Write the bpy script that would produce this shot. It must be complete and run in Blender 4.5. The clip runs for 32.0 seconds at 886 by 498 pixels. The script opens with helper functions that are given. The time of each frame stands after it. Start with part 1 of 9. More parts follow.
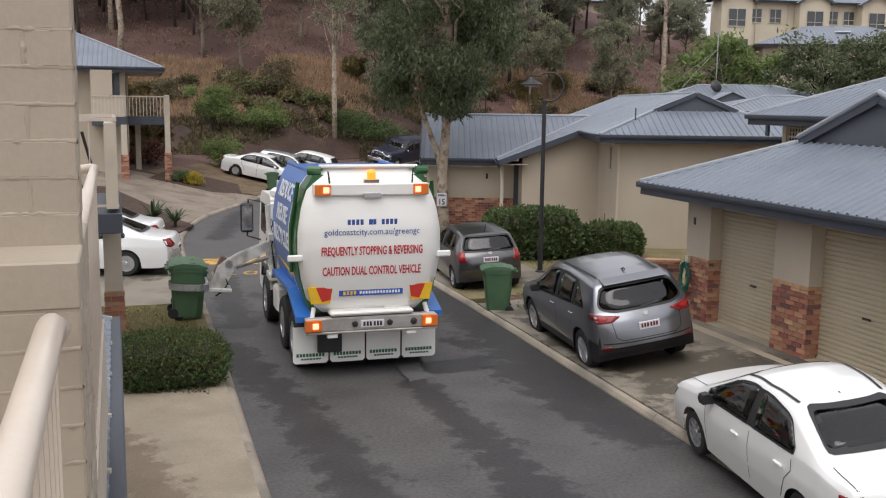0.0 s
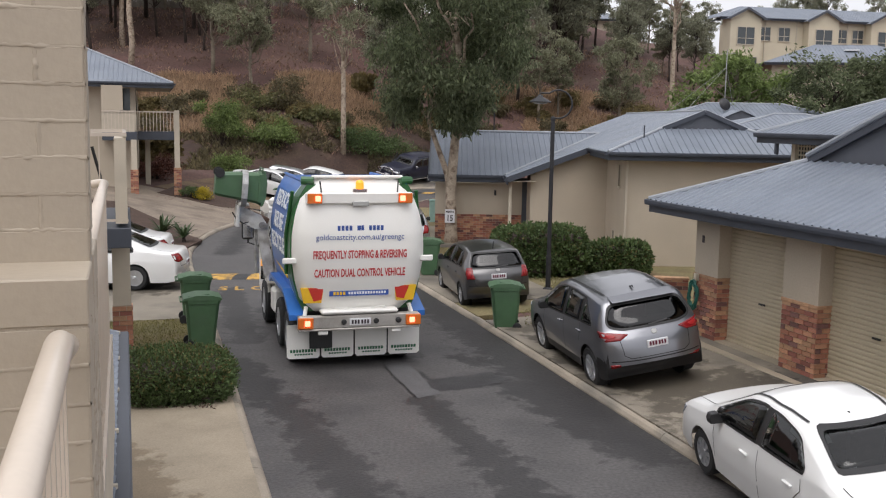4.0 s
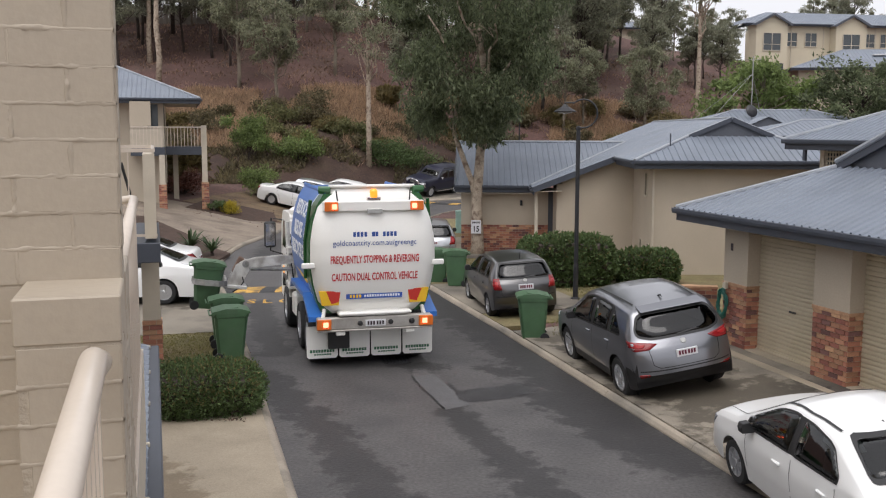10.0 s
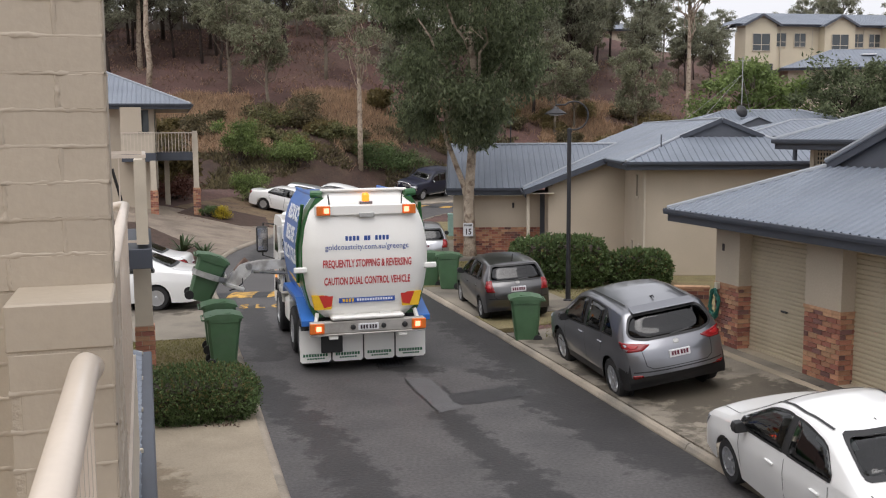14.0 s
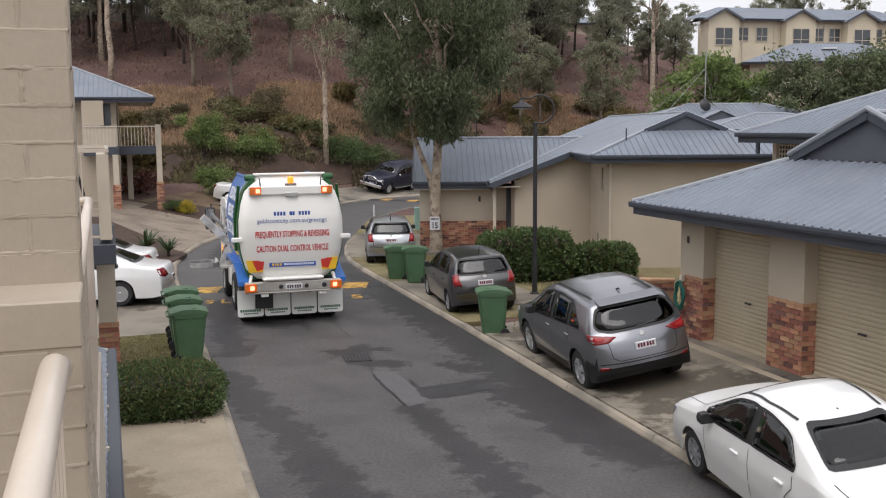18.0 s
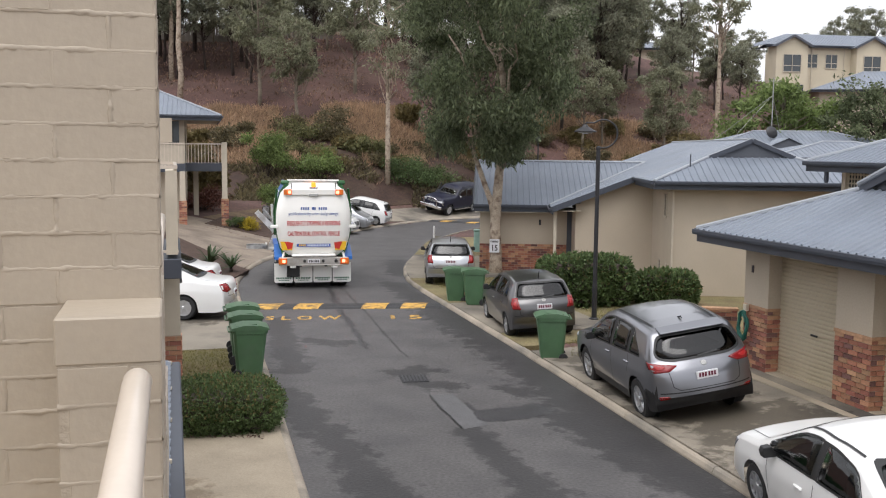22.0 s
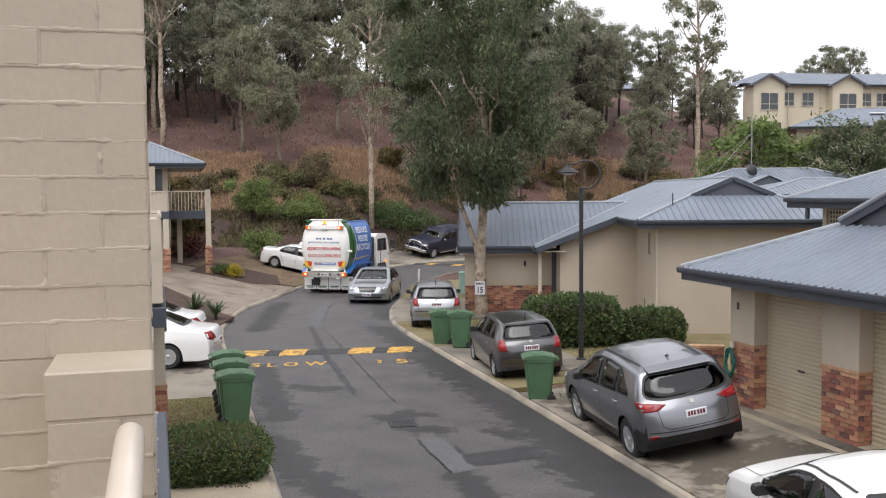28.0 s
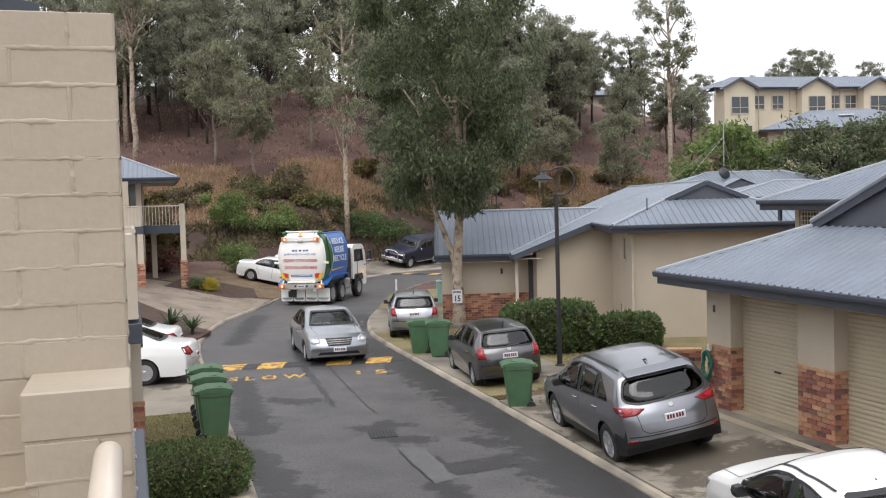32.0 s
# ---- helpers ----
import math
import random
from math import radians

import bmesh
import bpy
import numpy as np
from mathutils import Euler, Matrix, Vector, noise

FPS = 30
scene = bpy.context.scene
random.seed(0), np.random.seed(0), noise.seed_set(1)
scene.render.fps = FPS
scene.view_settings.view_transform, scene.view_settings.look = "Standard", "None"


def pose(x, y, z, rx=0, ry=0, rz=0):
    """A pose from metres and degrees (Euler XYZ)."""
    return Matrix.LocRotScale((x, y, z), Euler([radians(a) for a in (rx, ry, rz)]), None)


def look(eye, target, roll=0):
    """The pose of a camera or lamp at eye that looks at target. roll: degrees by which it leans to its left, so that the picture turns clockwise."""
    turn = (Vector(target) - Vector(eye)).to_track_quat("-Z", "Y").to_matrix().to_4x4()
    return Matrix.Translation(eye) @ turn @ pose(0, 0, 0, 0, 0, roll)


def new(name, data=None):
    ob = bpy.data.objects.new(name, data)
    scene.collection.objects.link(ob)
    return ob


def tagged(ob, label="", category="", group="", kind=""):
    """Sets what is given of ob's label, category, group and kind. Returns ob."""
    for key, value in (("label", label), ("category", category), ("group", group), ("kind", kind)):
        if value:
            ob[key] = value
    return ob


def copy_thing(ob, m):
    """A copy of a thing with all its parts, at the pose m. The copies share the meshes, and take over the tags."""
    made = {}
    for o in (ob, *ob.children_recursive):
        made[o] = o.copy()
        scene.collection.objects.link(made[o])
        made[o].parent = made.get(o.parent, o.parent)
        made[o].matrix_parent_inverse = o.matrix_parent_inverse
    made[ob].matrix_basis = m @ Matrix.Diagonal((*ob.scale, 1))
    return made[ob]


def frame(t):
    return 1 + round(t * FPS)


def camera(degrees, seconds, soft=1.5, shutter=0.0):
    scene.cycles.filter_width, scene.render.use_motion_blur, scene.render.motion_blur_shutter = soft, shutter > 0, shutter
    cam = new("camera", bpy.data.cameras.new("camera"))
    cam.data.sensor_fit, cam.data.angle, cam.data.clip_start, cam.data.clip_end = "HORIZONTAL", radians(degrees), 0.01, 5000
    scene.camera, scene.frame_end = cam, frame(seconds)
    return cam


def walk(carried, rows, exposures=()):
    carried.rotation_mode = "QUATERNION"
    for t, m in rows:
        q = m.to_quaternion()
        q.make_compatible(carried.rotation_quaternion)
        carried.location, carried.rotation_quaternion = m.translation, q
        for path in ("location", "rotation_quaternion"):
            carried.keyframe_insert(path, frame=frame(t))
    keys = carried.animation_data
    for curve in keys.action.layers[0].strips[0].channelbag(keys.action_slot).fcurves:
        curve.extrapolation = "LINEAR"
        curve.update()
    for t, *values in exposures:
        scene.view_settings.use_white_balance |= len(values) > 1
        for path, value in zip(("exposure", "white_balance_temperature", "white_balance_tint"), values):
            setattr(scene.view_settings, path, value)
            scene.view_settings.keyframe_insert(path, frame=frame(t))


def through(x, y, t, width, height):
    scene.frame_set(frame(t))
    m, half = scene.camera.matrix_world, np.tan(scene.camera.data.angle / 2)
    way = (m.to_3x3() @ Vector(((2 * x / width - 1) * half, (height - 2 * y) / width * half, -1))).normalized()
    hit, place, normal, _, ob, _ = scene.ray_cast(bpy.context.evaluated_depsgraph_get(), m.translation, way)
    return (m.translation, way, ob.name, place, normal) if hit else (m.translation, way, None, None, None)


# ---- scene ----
cam = camera(48.54, 32.0, soft=1.15)
PATH = [
    (0.0, pose(0.049, 0.006, 4.631, 81.54, -0.69, 0.16)),
    (0.5, pose(0.049, 0.011, 4.633, 81.47, -1.02, 0.31)),
    (1.0, pose(0.048, 0.016, 4.632, 81.59, -1.21, 0.34)),
    (1.5, pose(0.045, 0.017, 4.633, 81.71, -1.14, 0.45)),
    (2.0, pose(0.048, 0.014, 4.631, 81.78, -1.20, 0.48)),
    (2.5, pose(0.047, 0.015, 4.632, 81.87, -1.16, 0.45)),
    (3.0, pose(0.045, 0.014, 4.633, 81.99, -1.12, 0.46)),
    (3.5, pose(0.043, 0.015, 4.633, 82.33, -1.06, 0.60)),
    (4.0, pose(0.046, 0.012, 4.635, 82.48, -0.96, 0.66)),
    (4.5, pose(0.044, 0.012, 4.638, 82.67, -0.91, 0.78)),
    (6.5, pose(0.045, 0.009, 4.639, 83.21, -0.62, 1.08)),
    (7.0, pose(0.047, 0.007, 4.637, 83.36, -0.48, 1.11)),
    (7.5, pose(0.048, 0.008, 4.638, 83.48, -0.32, 1.16)),
    (8.0, pose(0.046, 0.008, 4.637, 83.47, -0.26, 1.22)),
    (8.5, pose(0.045, 0.009, 4.635, 83.34, -0.17, 1.58)),
    (9.0, pose(0.046, 0.007, 4.635, 83.16, -0.22, 1.91)),
    (9.5, pose(0.045, 0.007, 4.643, 82.96, -0.14, 2.10)),
    (10.0, pose(0.043, 0.007, 4.641, 83.10, -0.12, 2.11)),
    (10.5, pose(0.045, 0.004, 4.640, 83.05, -0.10, 1.91)),
    (11.0, pose(0.046, 0.004, 4.640, 83.08, -0.03, 1.73)),
    (11.5, pose(0.046, 0.000, 4.639, 83.13, 0.07, 1.74)),
    (12.0, pose(0.047, -0.000, 4.639, 83.12, 0.09, 1.72)),
    (12.5, pose(0.047, -0.001, 4.640, 83.07, 0.07, 1.74)),
    (13.0, pose(0.049, -0.005, 4.641, 83.16, 0.22, 1.76)),
    (13.5, pose(0.051, -0.006, 4.641, 83.10, 0.24, 1.71)),
    (14.0, pose(0.049, -0.007, 4.641, 83.28, 0.40, 1.61)),
    (14.5, pose(0.047, -0.009, 4.638, 82.95, 0.26, -0.41)),
    (15.0, pose(0.041, -0.002, 4.643, 82.08, 0.64, -1.28)),
    (15.5, pose(0.037, 0.001, 4.642, 82.54, 0.59, -1.06)),
    (17.5, pose(0.032, 0.006, 4.645, 82.65, 0.40, -0.32)),
    (18.0, pose(0.032, 0.007, 4.646, 82.89, 0.43, -0.38)),
    (18.5, pose(0.030, 0.002, 4.645, 83.15, 0.47, -0.29)),
    (19.0, pose(0.026, 0.004, 4.645, 83.16, 0.45, 0.06)),
    (19.5, pose(0.017, 0.001, 4.647, 83.24, 0.47, 0.52)),
    (20.0, pose(0.012, 0.002, 4.650, 83.45, 0.57, 1.10)),
    (20.5, pose(0.004, 0.000, 4.649, 83.66, 0.07, 1.44)),
    (21.0, pose(-0.001, 0.002, 4.649, 83.73, -0.58, 2.64)),
    (21.5, pose(-0.003, 0.005, 4.652, 83.96, -0.58, 3.06)),
    (22.0, pose(-0.003, 0.004, 4.652, 84.16, -0.59, 3.16)),
    (22.5, pose(-0.006, 0.006, 4.653, 84.39, -0.57, 3.27)),
    (23.0, pose(-0.000, 0.000, 4.650, 84.70, -0.60, 3.30)),
    (23.5, pose(-0.008, 0.002, 4.655, 84.87, -0.76, 3.16)),
    (24.0, pose(-0.014, 0.002, 4.656, 85.16, -0.98, 3.48)),
    (24.5, pose(-0.013, 0.000, 4.656, 85.35, -0.87, 3.66)),
    (25.0, pose(-0.012, -0.001, 4.654, 85.32, -0.52, 3.52)),
    (25.5, pose(-0.013, -0.001, 4.656, 85.37, -0.30, 3.21)),
    (27.5, pose(-0.017, 0.001, 4.660, 86.51, 0.27, 2.51)),
    (28.0, pose(-0.018, 0.002, 4.659, 86.65, 0.45, 2.18)),
    (28.5, pose(-0.021, 0.003, 4.662, 86.93, 0.62, 1.91)),
    (29.0, pose(-0.019, -0.001, 4.663, 87.25, 0.92, 1.67)),
    (29.5, pose(-0.018, -0.003, 4.663, 87.31, 1.10, 1.49)),
    (30.0, pose(-0.019, -0.003, 4.663, 87.38, 1.13, 1.28)),
    (30.5, pose(-0.018, -0.007, 4.664, 87.41, 1.23, 1.15)),
    (31.0, pose(-0.015, -0.010, 4.664, 87.34, 1.29, 1.07)),
    (31.5, pose(-0.017, -0.006, 4.663, 87.34, 1.39, 0.89)),
    (32.0, pose(-0.017, -0.005, 4.663, 87.15, 1.60, 0.75)),
]
walk(cam, PATH, [(0.0, 0.03, 6560, 12.5), (14.0, 0.05, 6560, 12.5), (20.6, 0.06, 6560, 12.5), (22.0, 0.27, 6500, 11.5), (28.0, 0.33, 6500, 11.5), (32.0, 0.37, 6460, 11.0)])

# ---------------------------------------------------------------- light
world = bpy.data.worlds.new("overcast_sky")
scene.world = world
world.use_nodes = True
wn, wl = world.node_tree.nodes, world.node_tree.links
sky = wn.new("ShaderNodeTexSky")
sky.sky_type, sky.sun_disc = "NISHITA", False
sky.sun_elevation, sky.sun_rotation = radians(66), radians(200)
sky.air_density, sky.dust_density, sky.ozone_density = 1.0, 6.0, 1.0
pale = wn.new("ShaderNodeHueSaturation")
pale.inputs["Saturation"].default_value = 0.16
wl.new(sky.outputs[0], pale.inputs["Color"])
lift = wn.new("ShaderNodeMixRGB")
lift.inputs[0].default_value = 0.62
lift.inputs[2].default_value = (10.6, 10.9, 11.5, 1)
wl.new(pale.outputs[0], lift.inputs[1])
wl.new(lift.outputs[0], wn["Background"].inputs["Color"])
wn["Background"].inputs["Strength"].default_value = 0.118
sun_data = bpy.data.lights.new("sun", "SUN")
sun_data.energy, sun_data.angle, sun_data.color = 1.3, radians(50), (1.0, 0.985, 0.96)
sun = new("sun", sun_data)
sun.matrix_world = look((0, 0, 60), (6, 17, 20))

# ---------------------------------------------------------------- materials
MATS = {}


def mat(name, color, rough=0.6, metal=0.0, vary=0.12, scale=6.0, grain=0.06, gscale=60.0, bump=0.0, dark=None, darkscale=0.6, darkamt=0.0, rand=0.0, island=0.0, emit=0.0, coat=0.0, spec=0.5):
    """A surface with colour changes at two scales, stains, relief and a change from piece to piece."""
    if name in MATS:
        return MATS[name]
    m = bpy.data.materials.new(name)
    m.use_nodes = True
    n, l = m.node_tree.nodes, m.node_tree.links
    b = n["Principled BSDF"]
    b.inputs["Roughness"].default_value = rough
    b.inputs["Metallic"].default_value = metal
    b.inputs["Specular IOR Level"].default_value = spec
    b.inputs["Coat Weight"].default_value = coat
    b.inputs["Coat Roughness"].default_value = 0.06
    tc = n.new("ShaderNodeTexCoord")

    def noise_of(s, detail=4.0):
        t = n.new("ShaderNodeTexNoise")
        t.inputs["Scale"].default_value, t.inputs["Detail"].default_value = s, detail
        l.new(tc.outputs["Object"], t.inputs["Vector"])
        return t.outputs["Fac"]

    def times(a, bb):
        q = n.new("ShaderNodeMath")
        q.operation = "MULTIPLY"
        l.new(a, q.inputs[0])
        l.new(bb, q.inputs[1])
        return q.outputs[0]

    def span(src, lo, hi):
        q = n.new("ShaderNodeMapRange")
        q.inputs["From Min"].default_value, q.inputs["From Max"].default_value = 0.25, 0.75
        q.inputs["To Min"].default_value, q.inputs["To Max"].default_value = lo, hi
        l.new(src, q.inputs["Value"])
        return q.outputs[0]
    val = span(noise_of(scale), 1 - vary, 1 + vary)
    if grain:
        val = times(val, span(noise_of(gscale, 2.0), 1 - grain, 1 + grain))
    if rand or island:
        if rand:
            oi = n.new("ShaderNodeObjectInfo")
            src = oi.outputs["Random"]
        else:
            ge = n.new("ShaderNodeNewGeometry")
            src = ge.outputs["Random Per Island"]
        q = n.new("ShaderNodeMapRange")
        q.inputs["To Min"].default_value, q.inputs["To Max"].default_value = 1 - (rand or island), 1 + (rand or island)
        l.new(src, q.inputs["Value"])
        val = times(val, q.outputs[0])
    col = n.new("ShaderNodeVectorMath")
    col.operation = "SCALE"
    base = n.new("ShaderNodeRGB")
    base.outputs[0].default_value = (*color, 1)
    src = base.outputs[0]
    if dark is not None:
        mx = n.new("ShaderNodeMixRGB")
        mx.inputs[2].default_value = (*dark, 1)
        q = n.new("ShaderNodeMapRange")
        q.inputs["From Min"].default_value, q.inputs["From Max"].default_value = 0.48, 0.66
        q.inputs["To Max"].default_value = darkamt
        l.new(noise_of(darkscale, 6.0), q.inputs["Value"])
        l.new(q.outputs[0], mx.inputs[0])
        l.new(src, mx.inputs[1])
        src = mx.outputs[0]
    l.new(src, col.inputs[0])
    l.new(val, col.inputs["Scale"])
    l.new(col.outputs[0], b.inputs["Base Color"])
    if bump:
        bp = n.new("ShaderNodeBump")
        bp.inputs["Strength"].default_value, bp.inputs["Distance"].default_value = bump, 0.01
        l.new(noise_of(gscale), bp.inputs["Height"])
        l.new(bp.outputs[0], b.inputs["Normal"])
    if emit:
        b.inputs["Emission Color"].default_value = (*color, 1)
        b.inputs["Emission Strength"].default_value = emit
    MATS[name] = m
    return m


asphalt = mat("asphalt", (0.080, 0.075, 0.074), 0.55, vary=0.16, scale=1.1, grain=0.34, gscale=19, bump=0.6, dark=(0.056, 0.053, 0.054), darkscale=0.8, darkamt=0.75)


def damp_and_shade(m, spots, dark):
    """Darkens a road along short lines, broken up by noise: damp that has dried unevenly, and painted shade by the SUV.
    """
    n, l = m.node_tree.nodes, m.node_tree.links
    tc = n.new("ShaderNodeTexCoord")

    def vec(op, a, b=None, scale=None):
        q = n.new("ShaderNodeVectorMath")
        q.operation = op
        for k, v in enumerate((a, b)):
            if v is None:
                continue
            if isinstance(v, tuple):
                q.inputs[k].default_value = v
            else:
                l.new(v, q.inputs[k])
        if scale is not None:
            l.new(scale, q.inputs["Scale"])
        return q

    def num(op, a, b, clamp=False):
        q = n.new("ShaderNodeMath")
        q.operation, q.use_clamp = op, clamp
        for k, v in enumerate((a, b)):
            if isinstance(v, (int, float)):
                q.inputs[k].default_value = v
            else:
                l.new(v, q.inputs[k])
        return q.outputs[0]
    top = None
    for x0, y0, x1, y1, r in spots:
        d = Vector((x1 - x0, y1 - y0, 0))
        rel = vec("SUBTRACT", tc.outputs["Object"], (x0, y0, 0.0)).outputs["Vector"]
        along = num("MULTIPLY", vec("DOT_PRODUCT", rel, tuple(d / d.length_squared)).outputs["Value"], 1.0, True)
        near = vec("SCALE", tuple(d), None, along).outputs["Vector"]
        away = vec("LENGTH", vec("SUBTRACT", rel, near).outputs["Vector"]).outputs["Value"]
        bias = num("SUBTRACT", 1.0, num("DIVIDE", away, r))
        top = bias if top is None else num("MAXIMUM", top, bias)
    ragged = n.new("ShaderNodeTexNoise")
    ragged.inputs["Scale"].default_value, ragged.inputs["Detail"].default_value, ragged.inputs["Roughness"].default_value = 2.7, 9.0, 0.62
    l.new(tc.outputs["Object"], ragged.inputs["Vector"])
    mask = num("MULTIPLY", num("ADD", num("MULTIPLY", num("MAXIMUM", top, -0.5), 0.36), num("SUBTRACT", ragged.outputs["Fac"], 0.56)), 9.0, True)
    b = n["Principled BSDF"]
    src = b.inputs["Base Color"].links[0].from_socket
    mx = n.new("ShaderNodeMixRGB")
    mx.blend_type = "MULTIPLY"
    mx.inputs[2].default_value = (*dark, 1)
    l.new(num("MULTIPLY", mask, 0.92), mx.inputs[0])
    l.new(src, mx.inputs[1])
    l.new(mx.outputs[0], b.inputs["Base Color"])


damp_and_shade(asphalt, [(-2.0, 20.0, -1.4, 20.4, 0.5), (-1.5, 19.3, -0.9, 18.9, 0.55), (-0.35, 15.9, 0.45, 13.6, 0.42), (0.45, 13.6, 1.2, 11.4, 0.55), (1.2, 11.4, 2.4, 7.6, 0.75), (-3.95, 18.0, -3.0, 16.0, 0.6),
                      (-2.8, 15.8, -1.7, 13.4, 0.5), (-1.7, 13.4, 0.2, 8.5, 0.6), (1.2, 17.0, 2.4, 14.0, 0.6), (-3.5, 33.4, -1.6, 27.7, 0.7), (-1.6, 27.7, 0.2, 22.6, 0.9), (0.2, 22.6, 2.9, 13.6, 0.95),
                      (-5.9, 26.0, -4.2, 20.0, 0.5), (-4.4, 23.2, -3.6, 22.9, 0.5), (0.2, 18.9, 0.6, 18.4, 0.4), (-4.2, 41.0, -3.6, 36.0, 0.7), (-8.6, 42.0, -7.6, 33.0, 0.6)], (0.34, 0.335, 0.345))
asphalt_new = mat("asphalt_patch", (0.03, 0.03, 0.032), 0.6, vary=0.2, scale=2, grain=0.25, gscale=90, bump=0.4)
concrete = mat("concrete", (0.335, 0.282, 0.212), 0.85, vary=0.16, scale=0.9, grain=0.14, gscale=50, bump=0.25, dark=(0.235, 0.20, 0.15), darkscale=0.7, darkamt=0.8)
concrete_kerb = mat("kerb_concrete", (0.32, 0.275, 0.22), 0.85, vary=0.18, scale=1.2, grain=0.12, gscale=40, bump=0.2, dark=(0.16, 0.15, 0.13), darkscale=0.9, darkamt=0.7, rand=0.06)
concrete_drive = mat("driveway_concrete", (0.235, 0.205, 0.163), 0.8, vary=0.22, scale=0.6, grain=0.14, gscale=45, bump=0.2, dark=(0.075, 0.066, 0.056), darkscale=0.45, darkamt=0.95)
paver_pink = mat("stamped_driveway", (0.235, 0.19, 0.148), 0.85, vary=0.2, scale=0.9, grain=0.2, gscale=14, bump=0.4, dark=(0.135, 0.105, 0.082), darkscale=0.7, darkamt=0.8)
# damp concrete; the spots by the SUV also paint in the shade under its tail
damp_and_shade(concrete_drive, [(3.0, 18.5, 5.4, 12.2, 1.5), (3.2, 16.8, 4.9, 16.3, 1.2), (4.6, 15.4, 5.6, 13.0, 1.3), (0.9, 26.6, 1.8, 24.2, 0.9), (2.0, 21.0, 2.9, 18.6, 0.8), (-9.5, 25.5, -8.0, 25.2, 1.2)], (0.36, 0.345, 0.325))
damp_and_shade(concrete, [(-4.4, 12.6, -2.8, 10.0, 0.6), (-6.5, 15.0, -5.6, 13.6, 0.7)], (0.62, 0.58, 0.53))
grass_mat = mat("dry_lawn", (0.175, 0.147, 0.07), 0.9, vary=0.3, scale=1.2, grain=0.4, gscale=35, bump=0.6, dark=(0.16, 0.115, 0.06), darkscale=0.8, darkamt=0.8)
hill_mat = mat("mulched_hillside", (0.095, 0.050, 0.042), 0.95, vary=0.3, scale=0.35, grain=0.4, gscale=6, bump=0.8, dark=(0.13, 0.085, 0.065), darkscale=0.16, darkamt=0.75)
bank_mulch = mat("dark_bank_mulch", (0.046, 0.025, 0.018), 0.95, vary=0.35, scale=0.8, grain=0.45, gscale=9, bump=0.8, dark=(0.075, 0.05, 0.032), darkscale=0.5, darkamt=0.8)
mulch = mat("garden_mulch", (0.06, 0.035, 0.025), 0.95, vary=0.3, scale=3, grain=0.4, gscale=40, bump=0.8)
render_beige = mat("beige_render", (0.47, 0.402, 0.315), 0.8, vary=0.06, scale=0.9, grain=0.05, gscale=30, bump=0.08, dark=(0.38, 0.32, 0.245), darkscale=0.35, darkamt=0.35)
paint_beige = mat("painted_brick_beige", (0.405, 0.345, 0.272), 0.6, vary=0.05, scale=2.0, grain=0.03, gscale=45, bump=0.14, dark=(0.35, 0.293, 0.225), darkscale=1.3, darkamt=0.4, rand=0.025)
mortar_beige = mat("painted_mortar_beige", (0.385, 0.328, 0.258), 0.65, vary=0.06, scale=6, grain=0.06, gscale=60, bump=0.6)
cream_metal = mat("cream_enamel", (0.60, 0.52, 0.44), 0.35, vary=0.05, scale=4, grain=0.02, coat=0.3)
cream_trim = mat("cream_trim", (0.52, 0.46, 0.37), 0.6, vary=0.08, scale=3)
brick_mat = mat("clay_brick", (0.30, 0.125, 0.085), 0.85, vary=0.2, scale=9, grain=0.18, gscale=70, bump=0.4, rand=0.25)


def mixed_bricks(m, tones):
    """Gives each brick one of several fired colours."""
    n, l = m.node_tree.nodes, m.node_tree.links
    oi, ramp, pick = n.new("ShaderNodeObjectInfo"), n.new("ShaderNodeValToRGB"), n.new("ShaderNodeMath")
    pick.operation = "FRACT"
    scaled = n.new("ShaderNodeMath")
    scaled.operation = "MULTIPLY"
    scaled.inputs[1].default_value = 37.0
    l.new(oi.outputs["Random"], scaled.inputs[0])
    l.new(scaled.outputs[0], pick.inputs[0])
    ramp.color_ramp.interpolation = "CONSTANT"
    els = ramp.color_ramp.elements
    els[0].color, els[1].position, els[1].color = (*tones[0][1], 1), tones[1][0], (*tones[1][1], 1)
    for at, tone in tones[2:]:
        els.new(at).color = (*tone, 1)
    l.new(pick.outputs[0], ramp.inputs[0])
    scale = next(q for q in n if q.type == "VECT_MATH" and q.operation == "SCALE")
    l.new(ramp.outputs[0], scale.inputs[0])


mixed_bricks(brick_mat, [(0.0, (0.42, 0.215, 0.13)), (0.26, (0.36, 0.155, 0.10)), (0.50, (0.27, 0.105, 0.078)), (0.74, (0.46, 0.27, 0.16)), (0.90, (0.17, 0.085, 0.075))])
mortar = mat("mortar", (0.36, 0.29, 0.22), 0.9, vary=0.1, scale=8, grain=0.1)
roof_mat = mat("blue_grey_roof_steel", (0.185, 0.21, 0.252), 0.5, metal=0.15, vary=0.12, scale=0.8, grain=0.05, gscale=20, dark=(0.20, 0.22, 0.25), darkscale=0.6, darkamt=0.5)
ridge_mat = mat("ridge_capping_steel", (0.30, 0.32, 0.35), 0.4, metal=0.15, vary=0.1, scale=2)
fascia_mat = mat("slate_blue_fascia", (0.052, 0.060, 0.078), 0.45, vary=0.1, scale=3)
gablet_mat = mat("slate_gable_cladding", (0.085, 0.092, 0.11), 0.7, vary=0.08, scale=2)
door_steel = mat("tan_roller_door_steel", (0.50, 0.43, 0.315), 0.5, vary=0.06, scale=1.2, grain=0.04, dark=(0.42, 0.36, 0.255), darkscale=0.9, darkamt=0.5)
black_plastic = mat("black_plastic", (0.018, 0.018, 0.019), 0.5, vary=0.15, scale=8)
